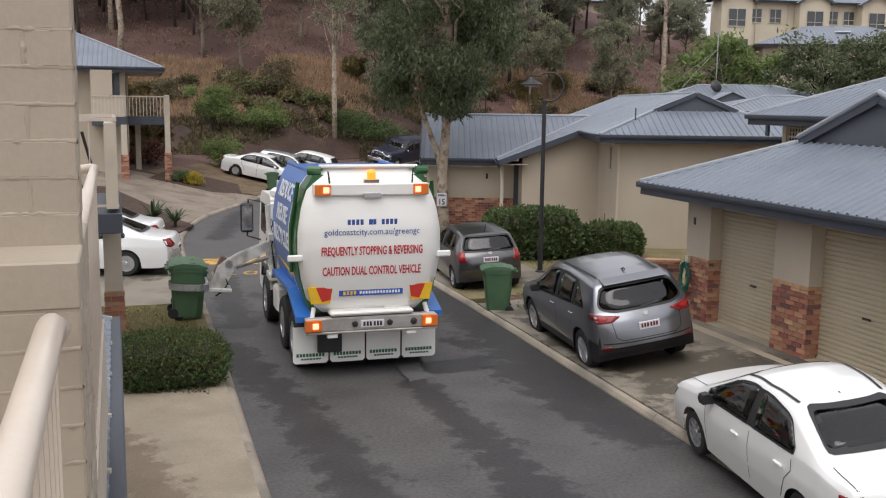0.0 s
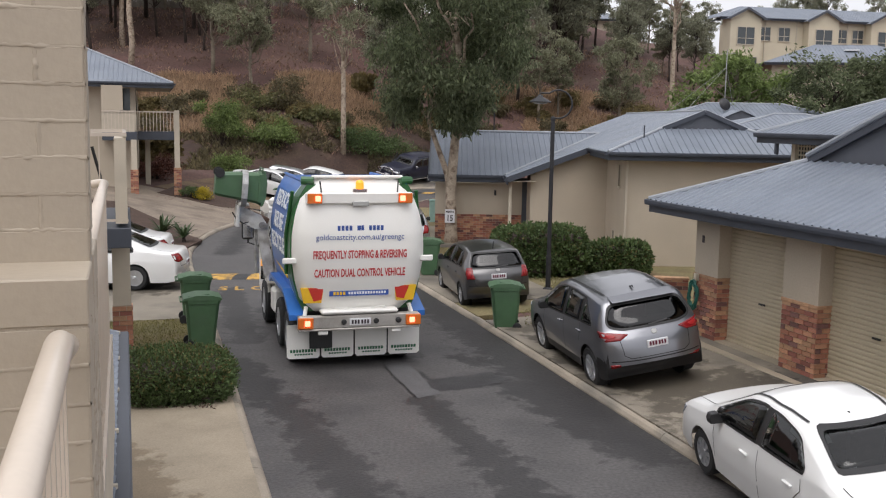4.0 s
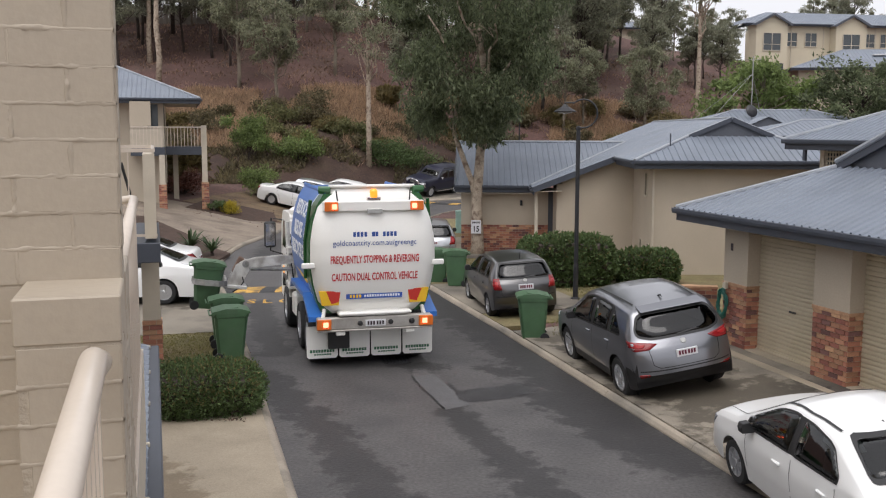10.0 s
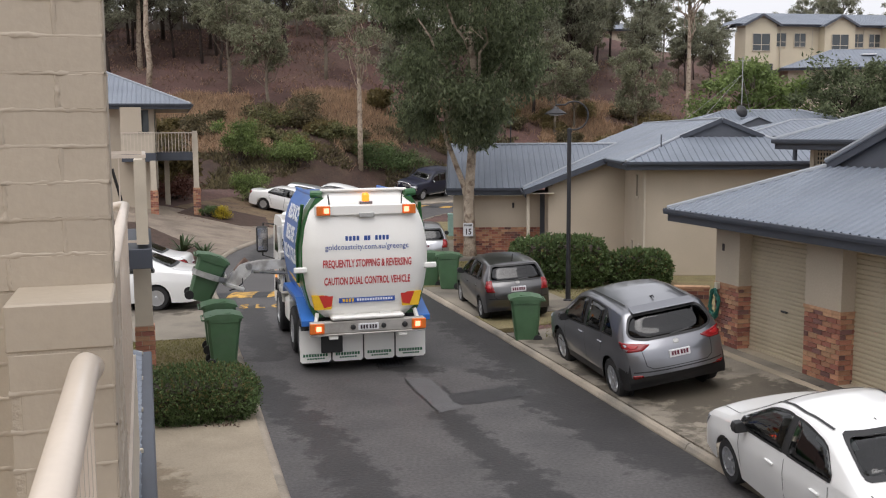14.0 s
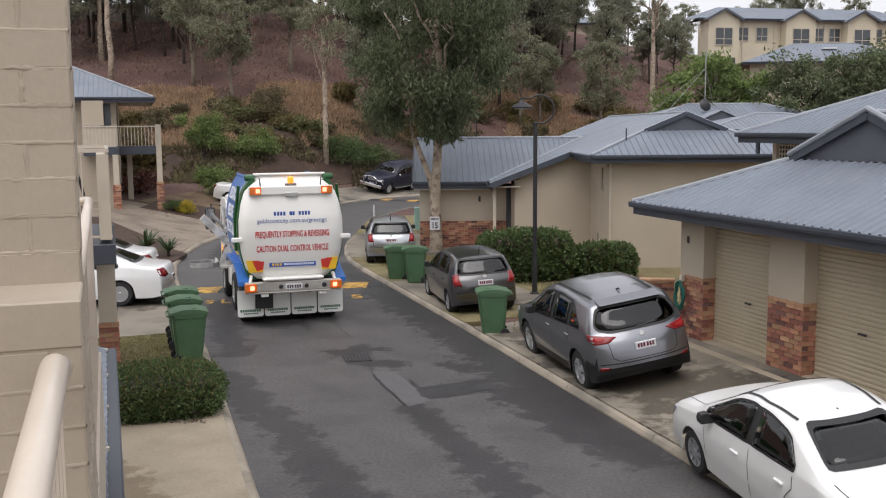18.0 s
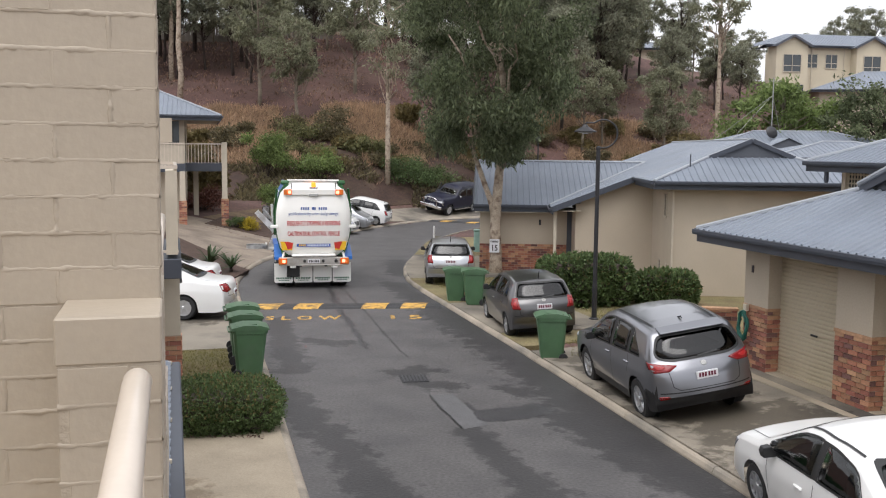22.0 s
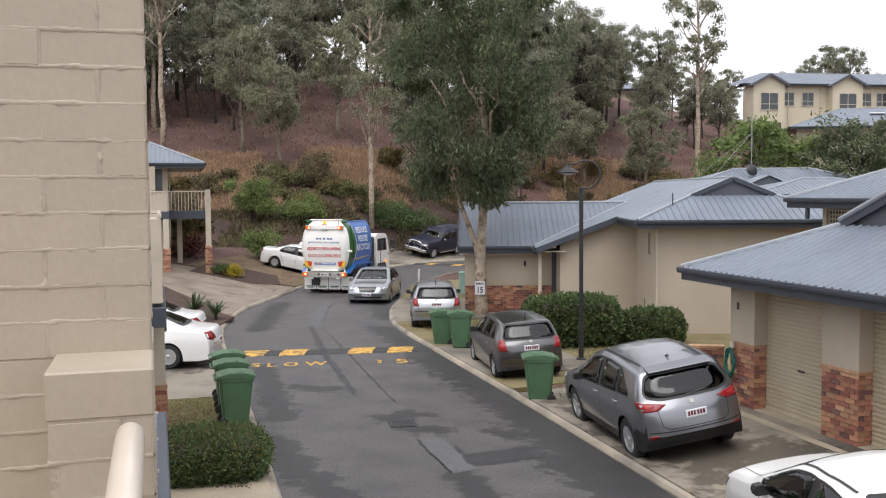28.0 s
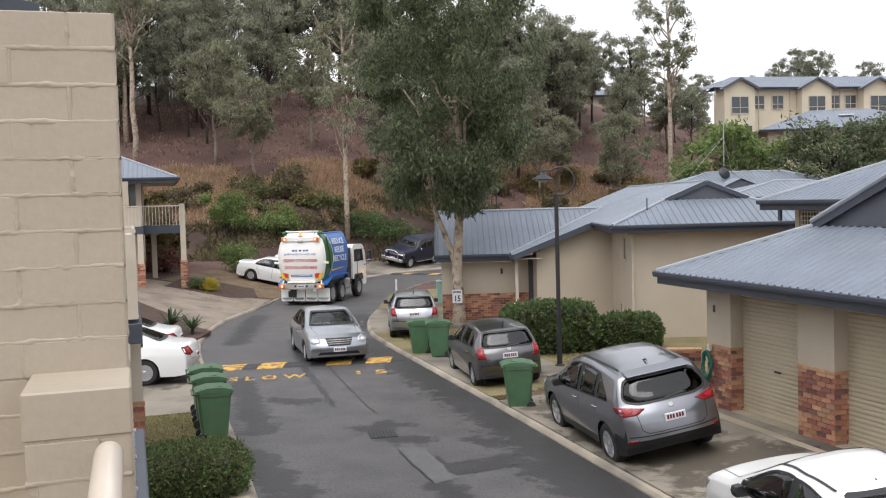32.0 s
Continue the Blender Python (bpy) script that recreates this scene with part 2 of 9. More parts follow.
rubber = mat("tyre_rubber", (0.02, 0.02, 0.021), 0.8, vary=0.2, scale=10)
alloy = mat("alloy_wheel", (0.55, 0.56, 0.58), 0.3, metal=0.8, vary=0.05)
steel_worn = mat("worn_galvanised_steel", (0.42, 0.42, 0.41), 0.5, metal=0.5, vary=0.25, scale=5, grain=0.15, dark=(0.12, 0.1, 0.085), darkscale=3, darkamt=0.6)
lamp_iron = mat("black_painted_iron", (0.02, 0.02, 0.023), 0.45, vary=0.1)
bin_green = mat("bin_green_plastic", (0.060, 0.128, 0.062), 0.5, vary=0.14, scale=3, grain=0.06, dark=(0.085, 0.135, 0.085), darkscale=2.0, darkamt=0.5)
white_paint = mat("white_truck_paint", (0.83, 0.82, 0.785), 0.35, vary=0.04, scale=0.8, grain=0.02, coat=0.3, dark=(0.73, 0.71, 0.66), darkscale=0.8, darkamt=0.35)
truck_blue = mat("truck_blue_paint", (0.025, 0.14, 0.47), 0.35, vary=0.1, scale=1.5, coat=0.3)
truck_green = mat("truck_green_paint", (0.02, 0.105, 0.03), 0.35, vary=0.12, scale=1.5, coat=0.3)
amber_glow = mat("amber_lens", (0.62, 0.15, 0.02), 0.3, emit=0.04, vary=0.02)
red_glow = mat("lit_red_lens", (1.0, 0.13, 0.075), 0.3, emit=6.5, vary=0.02)
beacon_glow = mat("lit_amber_beacon", (1.0, 0.33, 0.03), 0.3, emit=0.9, vary=0.02)
red_lens = mat("red_tail_lens", (0.22, 0.01, 0.012), 0.2, vary=0.1, coat=0.25)
clear_lens = mat("clear_lamp_lens", (0.36, 0.37, 0.39), 0.2, metal=0.3, vary=0.1, coat=0.5)
glass_dark = mat("tinted_car_glass", (0.012, 0.014, 0.016), 0.05, vary=0.1, spec=0.35)
window_glass = mat("dark_window_glass", (0.05, 0.06, 0.065), 0.08, vary=0.1, coat=0.4)
text_blue = mat("blue_lettering", (0.03, 0.08, 0.30), 0.5, vary=0.03)
text_red = mat("red_lettering", (0.50, 0.02, 0.025), 0.5, vary=0.03)
text_white = mat("white_lettering", (0.75, 0.77, 0.8), 0.5, vary=0.03)
text_green = mat("dark_green_lettering", (0.02, 0.12, 0.06), 0.5, vary=0.03)
text_dark = mat("dark_lettering", (0.03, 0.02, 0.025), 0.5, vary=0.03)
sign_yellow = mat("yellow_sticker", (0.75, 0.45, 0.02), 0.45, vary=0.05)
sign_red = mat("red_sticker", (0.5, 0.03, 0.02), 0.4, vary=0.05)
road_yellow = mat("worn_yellow_road_paint", (0.55, 0.32, 0.07), 0.75, vary=0.2, scale=6, grain=0.25, gscale=40, dark=(0.11, 0.085, 0.055), darkscale=5, darkamt=0.9)
plate_white = mat("white_number_plate", (0.68, 0.68, 0.7), 0.4, vary=0.03)
chrome = mat("chrome", (0.7, 0.7, 0.72), 0.12, metal=1.0, vary=0.03)
bark_pale = mat("pale_gum_bark", (0.40, 0.325, 0.25), 0.85, vary=0.22, scale=4, grain=0.25, gscale=25, bump=0.8, dark=(0.15, 0.10, 0.07), darkscale=4.5, darkamt=0.9)
bark_dark = mat("dark_bark", (0.05, 0.036, 0.03), 0.9, vary=0.3, scale=3, grain=0.2, gscale=20, bump=0.6)
bark_grey = mat("grey_gum_bark", (0.20, 0.165, 0.125), 0.9, vary=0.25, scale=2, grain=0.2, gscale=15, bump=0.5, dark=(0.10, 0.08, 0.06), darkscale=1.2, darkamt=0.6)


def leaf_mat(name, color, amt=0.45, through=0.3):
    """Leaves that let some light through."""
    m = mat(name, color, 0.55, vary=0.25, scale=0.5, grain=0.0, island=amt, spec=0.35)
    n, l = m.node_tree.nodes, m.node_tree.links
    b = n["Principled BSDF"]
    t = n.new("ShaderNodeBsdfTranslucent")
    l.new(b.inputs["Base Color"].links[0].from_socket, t.inputs["Color"])
    mx = n.new("ShaderNodeMixShader")
    mx.inputs[0].default_value = through
    l.new(b.outputs[0], mx.inputs[1])
    l.new(t.outputs[0], mx.inputs[2])
    l.new(mx.outputs[0], n["Material Output"].inputs["Surface"])
    return m


leaf_deep = leaf_mat("deep_green_leaves", (0.14, 0.165, 0.09), 0.55, 0.55)
# gum and wood colours are paled and greyed to hold the distance haze
leaf_gum = leaf_mat("hazed_gum_leaves", (0.255, 0.26, 0.172), 0.45, 0.6)
leaf_wood = leaf_mat("hazed_wood_leaves", (0.265, 0.27, 0.195), 0.45, 0.6)
leaf_hedge = leaf_mat("glossy_hedge_leaves", (0.10, 0.145, 0.055), 0.55, 0.35)
leaf_bright = leaf_mat("bright_green_leaves", (0.175, 0.23, 0.078), 0.45, 0.45)
leaf_dry = leaf_mat("dry_grass_blades", (0.42, 0.29, 0.19), 0.35, 0.5)
leaf_scrub = leaf_mat("scrub_leaves", (0.15, 0.125, 0.07), 0.5, 0.4)
leaf_olive = leaf_mat("olive_thicket_leaves", (0.17, 0.17, 0.075), 0.5, 0.4)
leaf_yellow = leaf_mat("yellow_leaves", (0.42, 0.33, 0.03), 0.3)
leaf_reed = leaf_mat("reed_blades", (0.19, 0.15, 0.065), 0.4, 0.4)

# ---------------------------------------------------------------- mesh tools


def part(name, bm, material, parent=None, label="", smooth=False):
    """Links a bmesh as one mesh object, under a thing where a parent is given."""
    me = bpy.data.meshes.new(name)
    bm.to_mesh(me)
    bm.free()
    if smooth:
        for p in me.polygons:
            p.use_smooth = True
    for mm in (material if isinstance(material, (list, tuple)) else [material]):
        me.materials.append(mm)
    ob = new(name, me)
    if parent is not None:
        ob.parent = parent
    if label:
        ob["label"] = label
    return ob


def raw(name, verts, faces, material, parent=None, label="", smooth=False):
    me = bpy.data.meshes.new(name)
    me.from_pydata([tuple(map(float, v)) for v in verts], [], faces)
    me.update()
    if smooth:
        for p in me.polygons:
            p.use_smooth = True
    me.materials.append(material)
    ob = new(name, me)
    if parent is not None:
        ob.parent = parent
    if label:
        ob["label"] = label
    return ob


def thing(name, m, label, category, group="", kind=""):
    ob = new(name)
    ob.matrix_world = m
    ob.empty_display_size = 0.2
    return tagged(ob, label, category, group, kind)


def B():
    return bmesh.new()


def box(bm, x0, x1, y0, y1, z0, z1, bevel=0.0, m=None):
    vs = [bm.verts.new(c) for c in ((x0, y0, z0), (x1, y0, z0), (x1, y1, z0), (x0, y1, z0), (x0, y0, z1), (x1, y0, z1), (x1, y1, z1), (x0, y1, z1))]
    fs = [bm.faces.new([vs[i] for i in q]) for q in ((3, 2, 1, 0), (4, 5, 6, 7), (0, 1, 5, 4), (1, 2, 6, 5), (2, 3, 7, 6), (3, 0, 4, 7))]
    if bevel:
        es = list({e for f in fs for e in f.edges})
        r = bmesh.ops.bevel(bm, geom=es, offset=bevel, segments=1, affect="EDGES", profile=0.5)
        vs = list({v for f in r["faces"] for v in f.verts} | {v for v in vs if v.is_valid})
    if m is not None:
        bmesh.ops.transform(bm, matrix=m, verts=[v for v in vs if v.is_valid])
    return bm


def prism(bm, poly, y0, y1, axis="y"):
    """Extrudes a polygon of (a, b): in x, z along y; in y, z along x; in x, y along z."""
    def pt(a, b, c):
        return (a, c, b) if axis == "y" else (c, a, b) if axis == "x" else (a, b, c)
    lo = [bm.verts.new(pt(a, b, y0)) for a, b in poly]
    hi = [bm.verts.new(pt(a, b, y1)) for a, b in poly]
    bm.faces.new(lo)
    bm.faces.new(hi[::-1])
    for i in range(len(poly)):
        j = (i + 1) % len(poly)
        bm.faces.new([lo[j], lo[i], hi[i], hi[j]])
    bmesh.ops.recalc_face_normals(bm, faces=bm.faces[:])
    return bm


def tube(bm, pts, r, seg=10, caps=True):
    """A round bar along points; r is one radius or one for each point."""
    pts = [Vector(p) for p in pts]
    rs = r if isinstance(r, (list, tuple)) else [r] * len(pts)
    rings, up = [], None
    for i, p in enumerate(pts):
        d = (pts[min(i + 1, len(pts) - 1)] - pts[max(i - 1, 0)]).normalized()
        if up is None:
            up = d.orthogonal().normalized()
        up = (up - d * up.dot(d)).normalized()
        side = d.cross(up)
        rings.append([bm.verts.new(p + (up * math.cos(a) + side * math.sin(a)) * rs[i]) for a in (2 * math.pi * k / seg for k in range(seg))])
    for a, b in zip(rings, rings[1:]):
        for k in range(seg):
            bm.faces.new([a[k], a[(k + 1) % seg], b[(k + 1) % seg], b[k]])
    if caps:
        bm.faces.new(rings[0][::-1])
        bm.faces.new(rings[-1])
    return bm


def lathe(bm, prof, seg=16, m=None):
    """Turns a profile of (radius, z) round z."""
    rings = [[bm.verts.new((rr * math.cos(2 * math.pi * k / seg), rr * math.sin(2 * math.pi * k / seg), z)) for k in range(seg)] for rr, z in prof]
    for a, b in zip(rings, rings[1:]):
        for k in range(seg):
            bm.faces.new([a[k], a[(k + 1) % seg], b[(k + 1) % seg], b[k]])
    bm.faces.new(rings[0][::-1])
    bm.faces.new(rings[-1])
    if m is not None:
        bmesh.ops.transform(bm, matrix=m, verts=[v for q in rings for v in q])
    return bm


def writing(name, body, size, m, material, parent, extrude=0.002, width=None, bold=False):
    """Letters of the built-in font, as a mesh part."""
    cu = bpy.data.curves.new(name, "FONT")
    cu.body, cu.size, cu.extrude, cu.align_x, cu.align_y = body, size, extrude, "CENTER", "CENTER"
    cu.resolution_u = 2
    if bold:
        cu.offset = size * 0.022
    tmp = bpy.data.objects.new(name, cu)
    scene.collection.objects.link(tmp)
    bpy.context.view_layer.update()
    me = bpy.data.meshes.new_from_object(tmp.evaluated_get(bpy.context.evaluated_depsgraph_get()))
    bpy.data.objects.remove(tmp)
    if width:
        xs = [v.co.x for v in me.vertices]
        k = width / (max(xs) - min(xs))
        for v in me.vertices:
            v.co.x *= k
    me.transform(m)
    me.materials.clear()
    me.materials.append(material)
    ob = new(name, me)
    ob.parent = parent
    return ob


def smooth_step(a, b, v):
    k = np.clip((v - a) / (b - a), 0, 1)
    return k * k * (3 - 2 * k)


# ---------------------------------------------------------------- lie of the land
ROAD_CENTRE = [(13.0, -27.2), (4.6, 0.0), (0.5, 13.2), (-1.6, 20.0), (-3.85, 27.0), (-5.08, 30.8), (-5.92, 34.0), (-6.38, 38.0), (-6.4, 43.0), (-6.35, 48.0),
               (-5.9, 53.0), (-4.8, 57.5), (-2.7, 61.8), (0.6, 65.6), (5.0, 68.6), (11.0, 71.2), (20.0, 74.0), (40.0, 80.0)]
ROAD_HALF = 3.05


def spline(pts, step):
    pts = [Vector((*p, 0)) for p in pts]
    out = []
    for i in range(len(pts) - 1):
        p0, p1, p2, p3 = pts[max(i - 1, 0)], pts[i], pts[i + 1], pts[min(i + 2, len(pts) - 1)]
        n = max(1, int((p2 - p1).length / step))
        for k in range(n):
            t = k / n
            out.append(0.5 * ((2 * p1) + (p2 - p0) * t + (2 * p0 - 5 * p1 + 4 * p2 - p3) * t * t + (3 * p1 - p0 - 3 * p2 + p3) * t ** 3))
    out.append(pts[-1])
    return np.array([(p.x, p.y) for p in out])


CENTRE = spline(ROAD_CENTRE, 0.5)
TANGENT = np.gradient(CENTRE, axis=0)
TANGENT /= np.linalg.norm(TANGENT, axis=1)[:, None]


def road_z(y):
    return -0.25 * smooth_step(37, 49, y) * (1 - 0.6 * smooth_step(54, 66, y))


def side_of_road(x, y):
    """Signed distance from the road's middle, to the right of its way, of arrays of places."""
    x, y = np.atleast_1d(np.asarray(x, float)), np.atleast_1d(np.asarray(y, float))
    best, sign = np.full(x.shape, 1e9), np.zeros(x.shape)
    for (cx, cy), (tx, ty) in zip(CENTRE, TANGENT):
        dx, dy = x - cx, y - cy
        d = np.hypot(dx, dy)
        near = d < best
        best = np.where(near, d, best)
        sign = np.where(near, np.sign(dx * ty - dy * tx), sign)
    return best * sign


def land_z(x, y, d=None):
    """The height of the ground outside the road."""
    x, y = np.atleast_1d(np.asarray(x, float)), np.atleast_1d(np.asarray(y, float))
    if d is None:
        d = side_of_road(x, y)
    right = 0.10 + 0.30 * np.clip((d - 3.3) / 2.9, 0, 1) * (1 - smooth_step(21.5, 25, y)) - 0.1 * smooth_step(38, 48, y)
    left = 0.10 + 1.0 * np.clip((-d - 3.3) / 6.5, 0, 1.15) * smooth_step(30, 42, y) - 0.25 * smooth_step(36, 46, y) * (1 - smooth_step(3.3, 9, -d))
    z = np.where(d > 0, right, left)
    toe = 62.0 + 10.5 * smooth_step(-13, -1, x) + 0.28 * np.clip(x + 1, 0, 40)
    up = np.clip(y - toe, 0, None)
    hill = 0.34 * np.clip(up, 0, 46) + 0.06 * np.clip(up - 46, 0, 140)
    z = z + hill * (1 - 0.25 * smooth_step(8, 40, x))
    z = z + smooth_step(1, 14, up) * 0.35 * np.sin(x * 0.31 + 1.3 * np.sin(y * 0.17)) * np.sin(y * 0.23 + x * 0.05)
    return np.where(np.abs(d) < ROAD_HALF, road_z(y) - 0.07, np.where(np.abs(d) < ROAD_HALF + 0.3, road_z(y) + 0.02, z))


def gz(x, y):
    """Ground height at one place; the road's surface where the place is on it."""
    d = side_of_road(x, y)
    if abs(d[0]) < ROAD_HALF:
        return float(road_z(y))
    return float(land_z(x, y, d)[0])


def grid_sheet(name, xs, ys, zf, material):
    gx, gy = np.meshgrid(xs, ys)
    gzv = zf(gx.ravel(), gy.ravel())
    v = np.stack([gx.ravel(), gy.ravel(), gzv], 1)
    nx, ny = len(xs), len(ys)
    f = [(j * nx + i, j * nx + i + 1, (j + 1) * nx + i + 1, (j + 1) * nx + i) for j in range(ny - 1) for i in range(nx - 1)]
    return raw(name, v, f, material, smooth=True)


def steps(*spans):
    out = []
    for a, b, n in spans:
        out += list(np.linspace(a, b, n, endpoint=False))
    return np.array(out + [spans[-1][1]])


ground = grid_sheet("ground", steps((-900, -60, 10), (-60, -24, 24), (-24, 16, 100), (16, 70, 36), (70, 900, 10)),
                    steps((-300, -20, 8), (-20, 8, 28), (8, 62, 135), (62, 130, 68), (130, 1200, 14)), land_z, hill_mat)
tagged(ground, "red-brown mulched hillside with dry grass and leaf litter", "ground", kind="structure")


def ribbon(name, a, b, za, zb, material, i0, i1, step=1):
    """A strip along the road between two offsets from its middle."""
    vs, fs = [], []
    idx = list(range(i0, i1, step))
    for i in idx:
        c, t = CENTRE[i], TANGENT[i]
        nrm = np.array((t[1], -t[0]))
        for o, z in ((a, za), (b, zb)):
            p = c + nrm * o
            vs.append((p[0], p[1], road_z(c[1]) + z))
    for k in range(len(idx) - 1):
        fs.append((2 * k, 2 * k + 1, 2 * k + 3, 2 * k + 2))
    return raw(name, vs, fs, material, smooth=True)


road = ribbon("road", -ROAD_HALF, ROAD_HALF, 0, 0, asphalt, 0, len(CENTRE))
tagged(road, "worn dark asphalt street with damp stains", "road", kind="structure")


def kerb(name, side):
    """A concrete kerb of cast lengths, with a rounded nose and open joints."""
    top = new(name)
    tagged(top, "pale weathered concrete kerb along the street", "kerb", kind="structure")
    prof = [(2.98, -0.12), (2.99, 0.03), (3.03, 0.085), (3.07, 0.105), (3.11, 0.110), (3.165, 0.108), (3.17, -0.12)]
    prof = [(2.78 + (o - 2.98) * 0.75, z) for o, z in prof] if side > 0 else prof
    n = len(CENTRE)
    i = 8
    while i < n - 30:
        j = min(i + 5, n - 1)
        vs, fs = [], []
        ks = list(range(i, j + 1))
        for q, k in enumerate(ks):
            c, t = CENTRE[k], TANGENT[k]
            if q == len(ks) - 1:
                c = c - t * 0.015
            nrm = np.array((t[1], -t[0])) * side
            for o, z in prof:
                p = c + nrm * o
                vs.append((p[0], p[1], road_z(CENTRE[k][1]) + z))
        m = len(prof)
        for q in range(len(ks) - 1):
            for e in range(m - 1):
                a = q * m + e
                f = (a, a + 1, a + m + 1, a + m)
                fs.append(f if side < 0 else f[::-1])
        fs += [tuple(range(m)) if side > 0 else tuple(range(m))[::-1], tuple(range((len(ks) - 1) * m, len(ks) * m))[::-1 if side > 0 else 1]]
        raw("kerb_length", vs, fs, concrete_kerb, top)
        i = j
    return top


kerb("kerb_left", -1)
kerb("kerb_right", 1)


def slab(name, outline, material, lift, label, category, thick=0.1, cuts=0):
    """A paved or planted area that follows the ground, with real thickness at its rim."""
    bm = B()
    vs = [bm.verts.new((x, y, 0)) for x, y in outline]
    bm.faces.new(vs)
    bmesh.ops.triangulate(bm, faces=bm.faces[:])
    for _ in range(4 if cuts == 0 else cuts):
        long = [e for e in bm.edges if e.calc_length() > 0.9]
        if not long:
            break
        bmesh.ops.subdivide_edges(bm, edges=long, cuts=1)
        bmesh.ops.triangulate(bm, faces=bm.faces[:])
    co = np.array([v.co[:2] for v in bm.verts])
    d = side_of_road(co[:, 0], co[:, 1])
    d = np.sign(d) * np.maximum(np.abs(d), ROAD_HALF + 0.34)
    z = land_z(co[:, 0], co[:, 1], d)
    for v, h in zip(bm.verts, z):
        v.co.z = h + lift
    ext = bmesh.ops.extrude_face_region(bm, geom=bm.faces[:])
    for g in ext["geom"]:
        if isinstance(g, bmesh.types.BMVert):
            g.co.z -= thick
    bmesh.ops.recalc_face_normals(bm, faces=bm.faces[:])
    ob = part(name, bm, material, smooth=False)
    return tagged(ob, label, category, kind="structure")


def along(i, off):
    c, t = CENTRE[i], TANGENT[i]
    return (c[0] + t[1] * off, c[1] - t[0] * off)


def near_index(y):
    return int(np.argmin(np.abs(CENTRE[:, 1] - y) + 100 * (CENTRE[:, 1] > 60) * (y < 60)))


def band(y0, y1, off_in, off_out, n=8):
    """The outline of a strip beside the road between two distances along it."""
    ys = np.linspace(y0, y1, n)
    return [along(near_index(y), off_in) for y in ys] + [along(near_index(y), off_out) for y in ys[::-1]]


slab("driveway_left", band(-6, 17.0, -3.14, -9.5), concrete, 0.03, "stained pale concrete driveway with cut joints", "driveway")
slab("lawn_left", band(17.0, 22.8, -3.14, -8.5), grass_mat, 0.02, "patchy dry lawn strip", "lawn")
slab("driveway_cars", band(22.8, 32.6, -3.14, -15), concrete_drive, 0.03, "grey concrete driveway under parked cars", "driveway")
slab("garden_bed", [(-9.0, 33.2), (-9.05, 35.4), (-12.0, 39.8), (-14.5, 42.4), (-15.5, 41.4), (-11.6, 36.2), (-9.9, 34.2)], mulch, 0.045, "dark mulched garden bed", "garden bed")
slab("driveway_house", band(36.4, 49.2, -3.14, -14), paver_pink, 0.03, "broad pinkish stamped concrete driveway", "driveway")
slab("shrub_bed", [(-14.4, 47.8), (-11.3, 47.9), (-10.2, 49.5), (-11.0, 52.4), (-14.6, 52.4)], mulch, 0.045, "dark mulched bed round small shrubs", "garden bed")
slab("lawn_far", band(49.3, 58.5, -3.14, -9), mat("leafy_verge", (0.15, 0.105, 0.06), 0.95, vary=0.3, scale=1.5, grain=0.4, gscale=30, bump=0.6, dark=(0.10, 0.06, 0.04), darkscale=0.6, darkamt=0.8), 0.02, "dry lawn and leaf litter beside the street", "lawn")
slab("driveway_right", band(2, 21.2, 2.89, 6.6), concrete_drive, 0.03, "dark stained concrete driveway before the garages", "driveway")
slab("lawn_lamp", band(21.3, 23.4, 2.89, 7.5), grass_mat, 0.02, "thin dry grass strip round the lamp post", "lawn")
slab("parking_bay", band(23.4, 27.8, 2.89, 6.0), concrete_drive, 0.03, "concrete parking bay with oil stains", "driveway")
slab("lawn_hedge", band(23.4, 31.0, 6.0, 13.0), grass_mat, 0.02, "dry grass in front of the hedge", "lawn")
slab("lawn_side", band(20.4, 23.4, 6.6, 12.5), grass_mat, 0.02, "thin dry grass beside the garage", "lawn")
slab("bank_bed", [(x, float(62.3 + 10.5 * smooth_step(-13, -1, x))) for x in range(-24, 4, 3)] + [(x, float(70.5 + 10.5 * smooth_step(-13, -1, x) + 1.2 * math.sin(x * 0.9))) for x in range(3, -25, -3)], bank_mulch, 0.06, "dark red-brown mulched bank under the scrub", "garden bed", cuts=7)
slab("lawn_tree", band(27.8, 33.6, 2.89, 6.0), grass_mat, 0.02, "dry grass round the tree", "lawn")
slab("parking_bay_far", band(33.6, 42.0, 2.89, 7.0), concrete_drive, 0.03, "concrete parking bay beside the bend", "driveway")
slab("lawn_bend", band(42.0, 52.0, 2.89, 6.0), grass_mat, 0.02, "dry grass inside the bend", "lawn")
slab("parking_far", [(-6.9, 62.4), (-4.4, 64.9), (-1.0, 67.6), (2.0, 69.4), (1.0, 71.6), (-4, 70.5), (-7.6, 66)], concrete_drive, 0.05, "far concrete parking bay under the bank", "driveway")

# ---------------------------------------------------------------- brickwork and roofs
BRICK = {}


def brick_mesh(key, lx, ly, lz, material):
    if key not in BRICK:
        bm = B()
        box(bm, -lx / 2, lx / 2, 0, ly, -lz / 2, lz / 2, bevel=0.0018 if material is paint_beige else 0.004)
        me = bpy.data.meshes.new("brick")
        bm.to_mesh(me)
        bm.free()
        me.materials.append(material)
        BRICK[key] = me
    return BRICK[key]


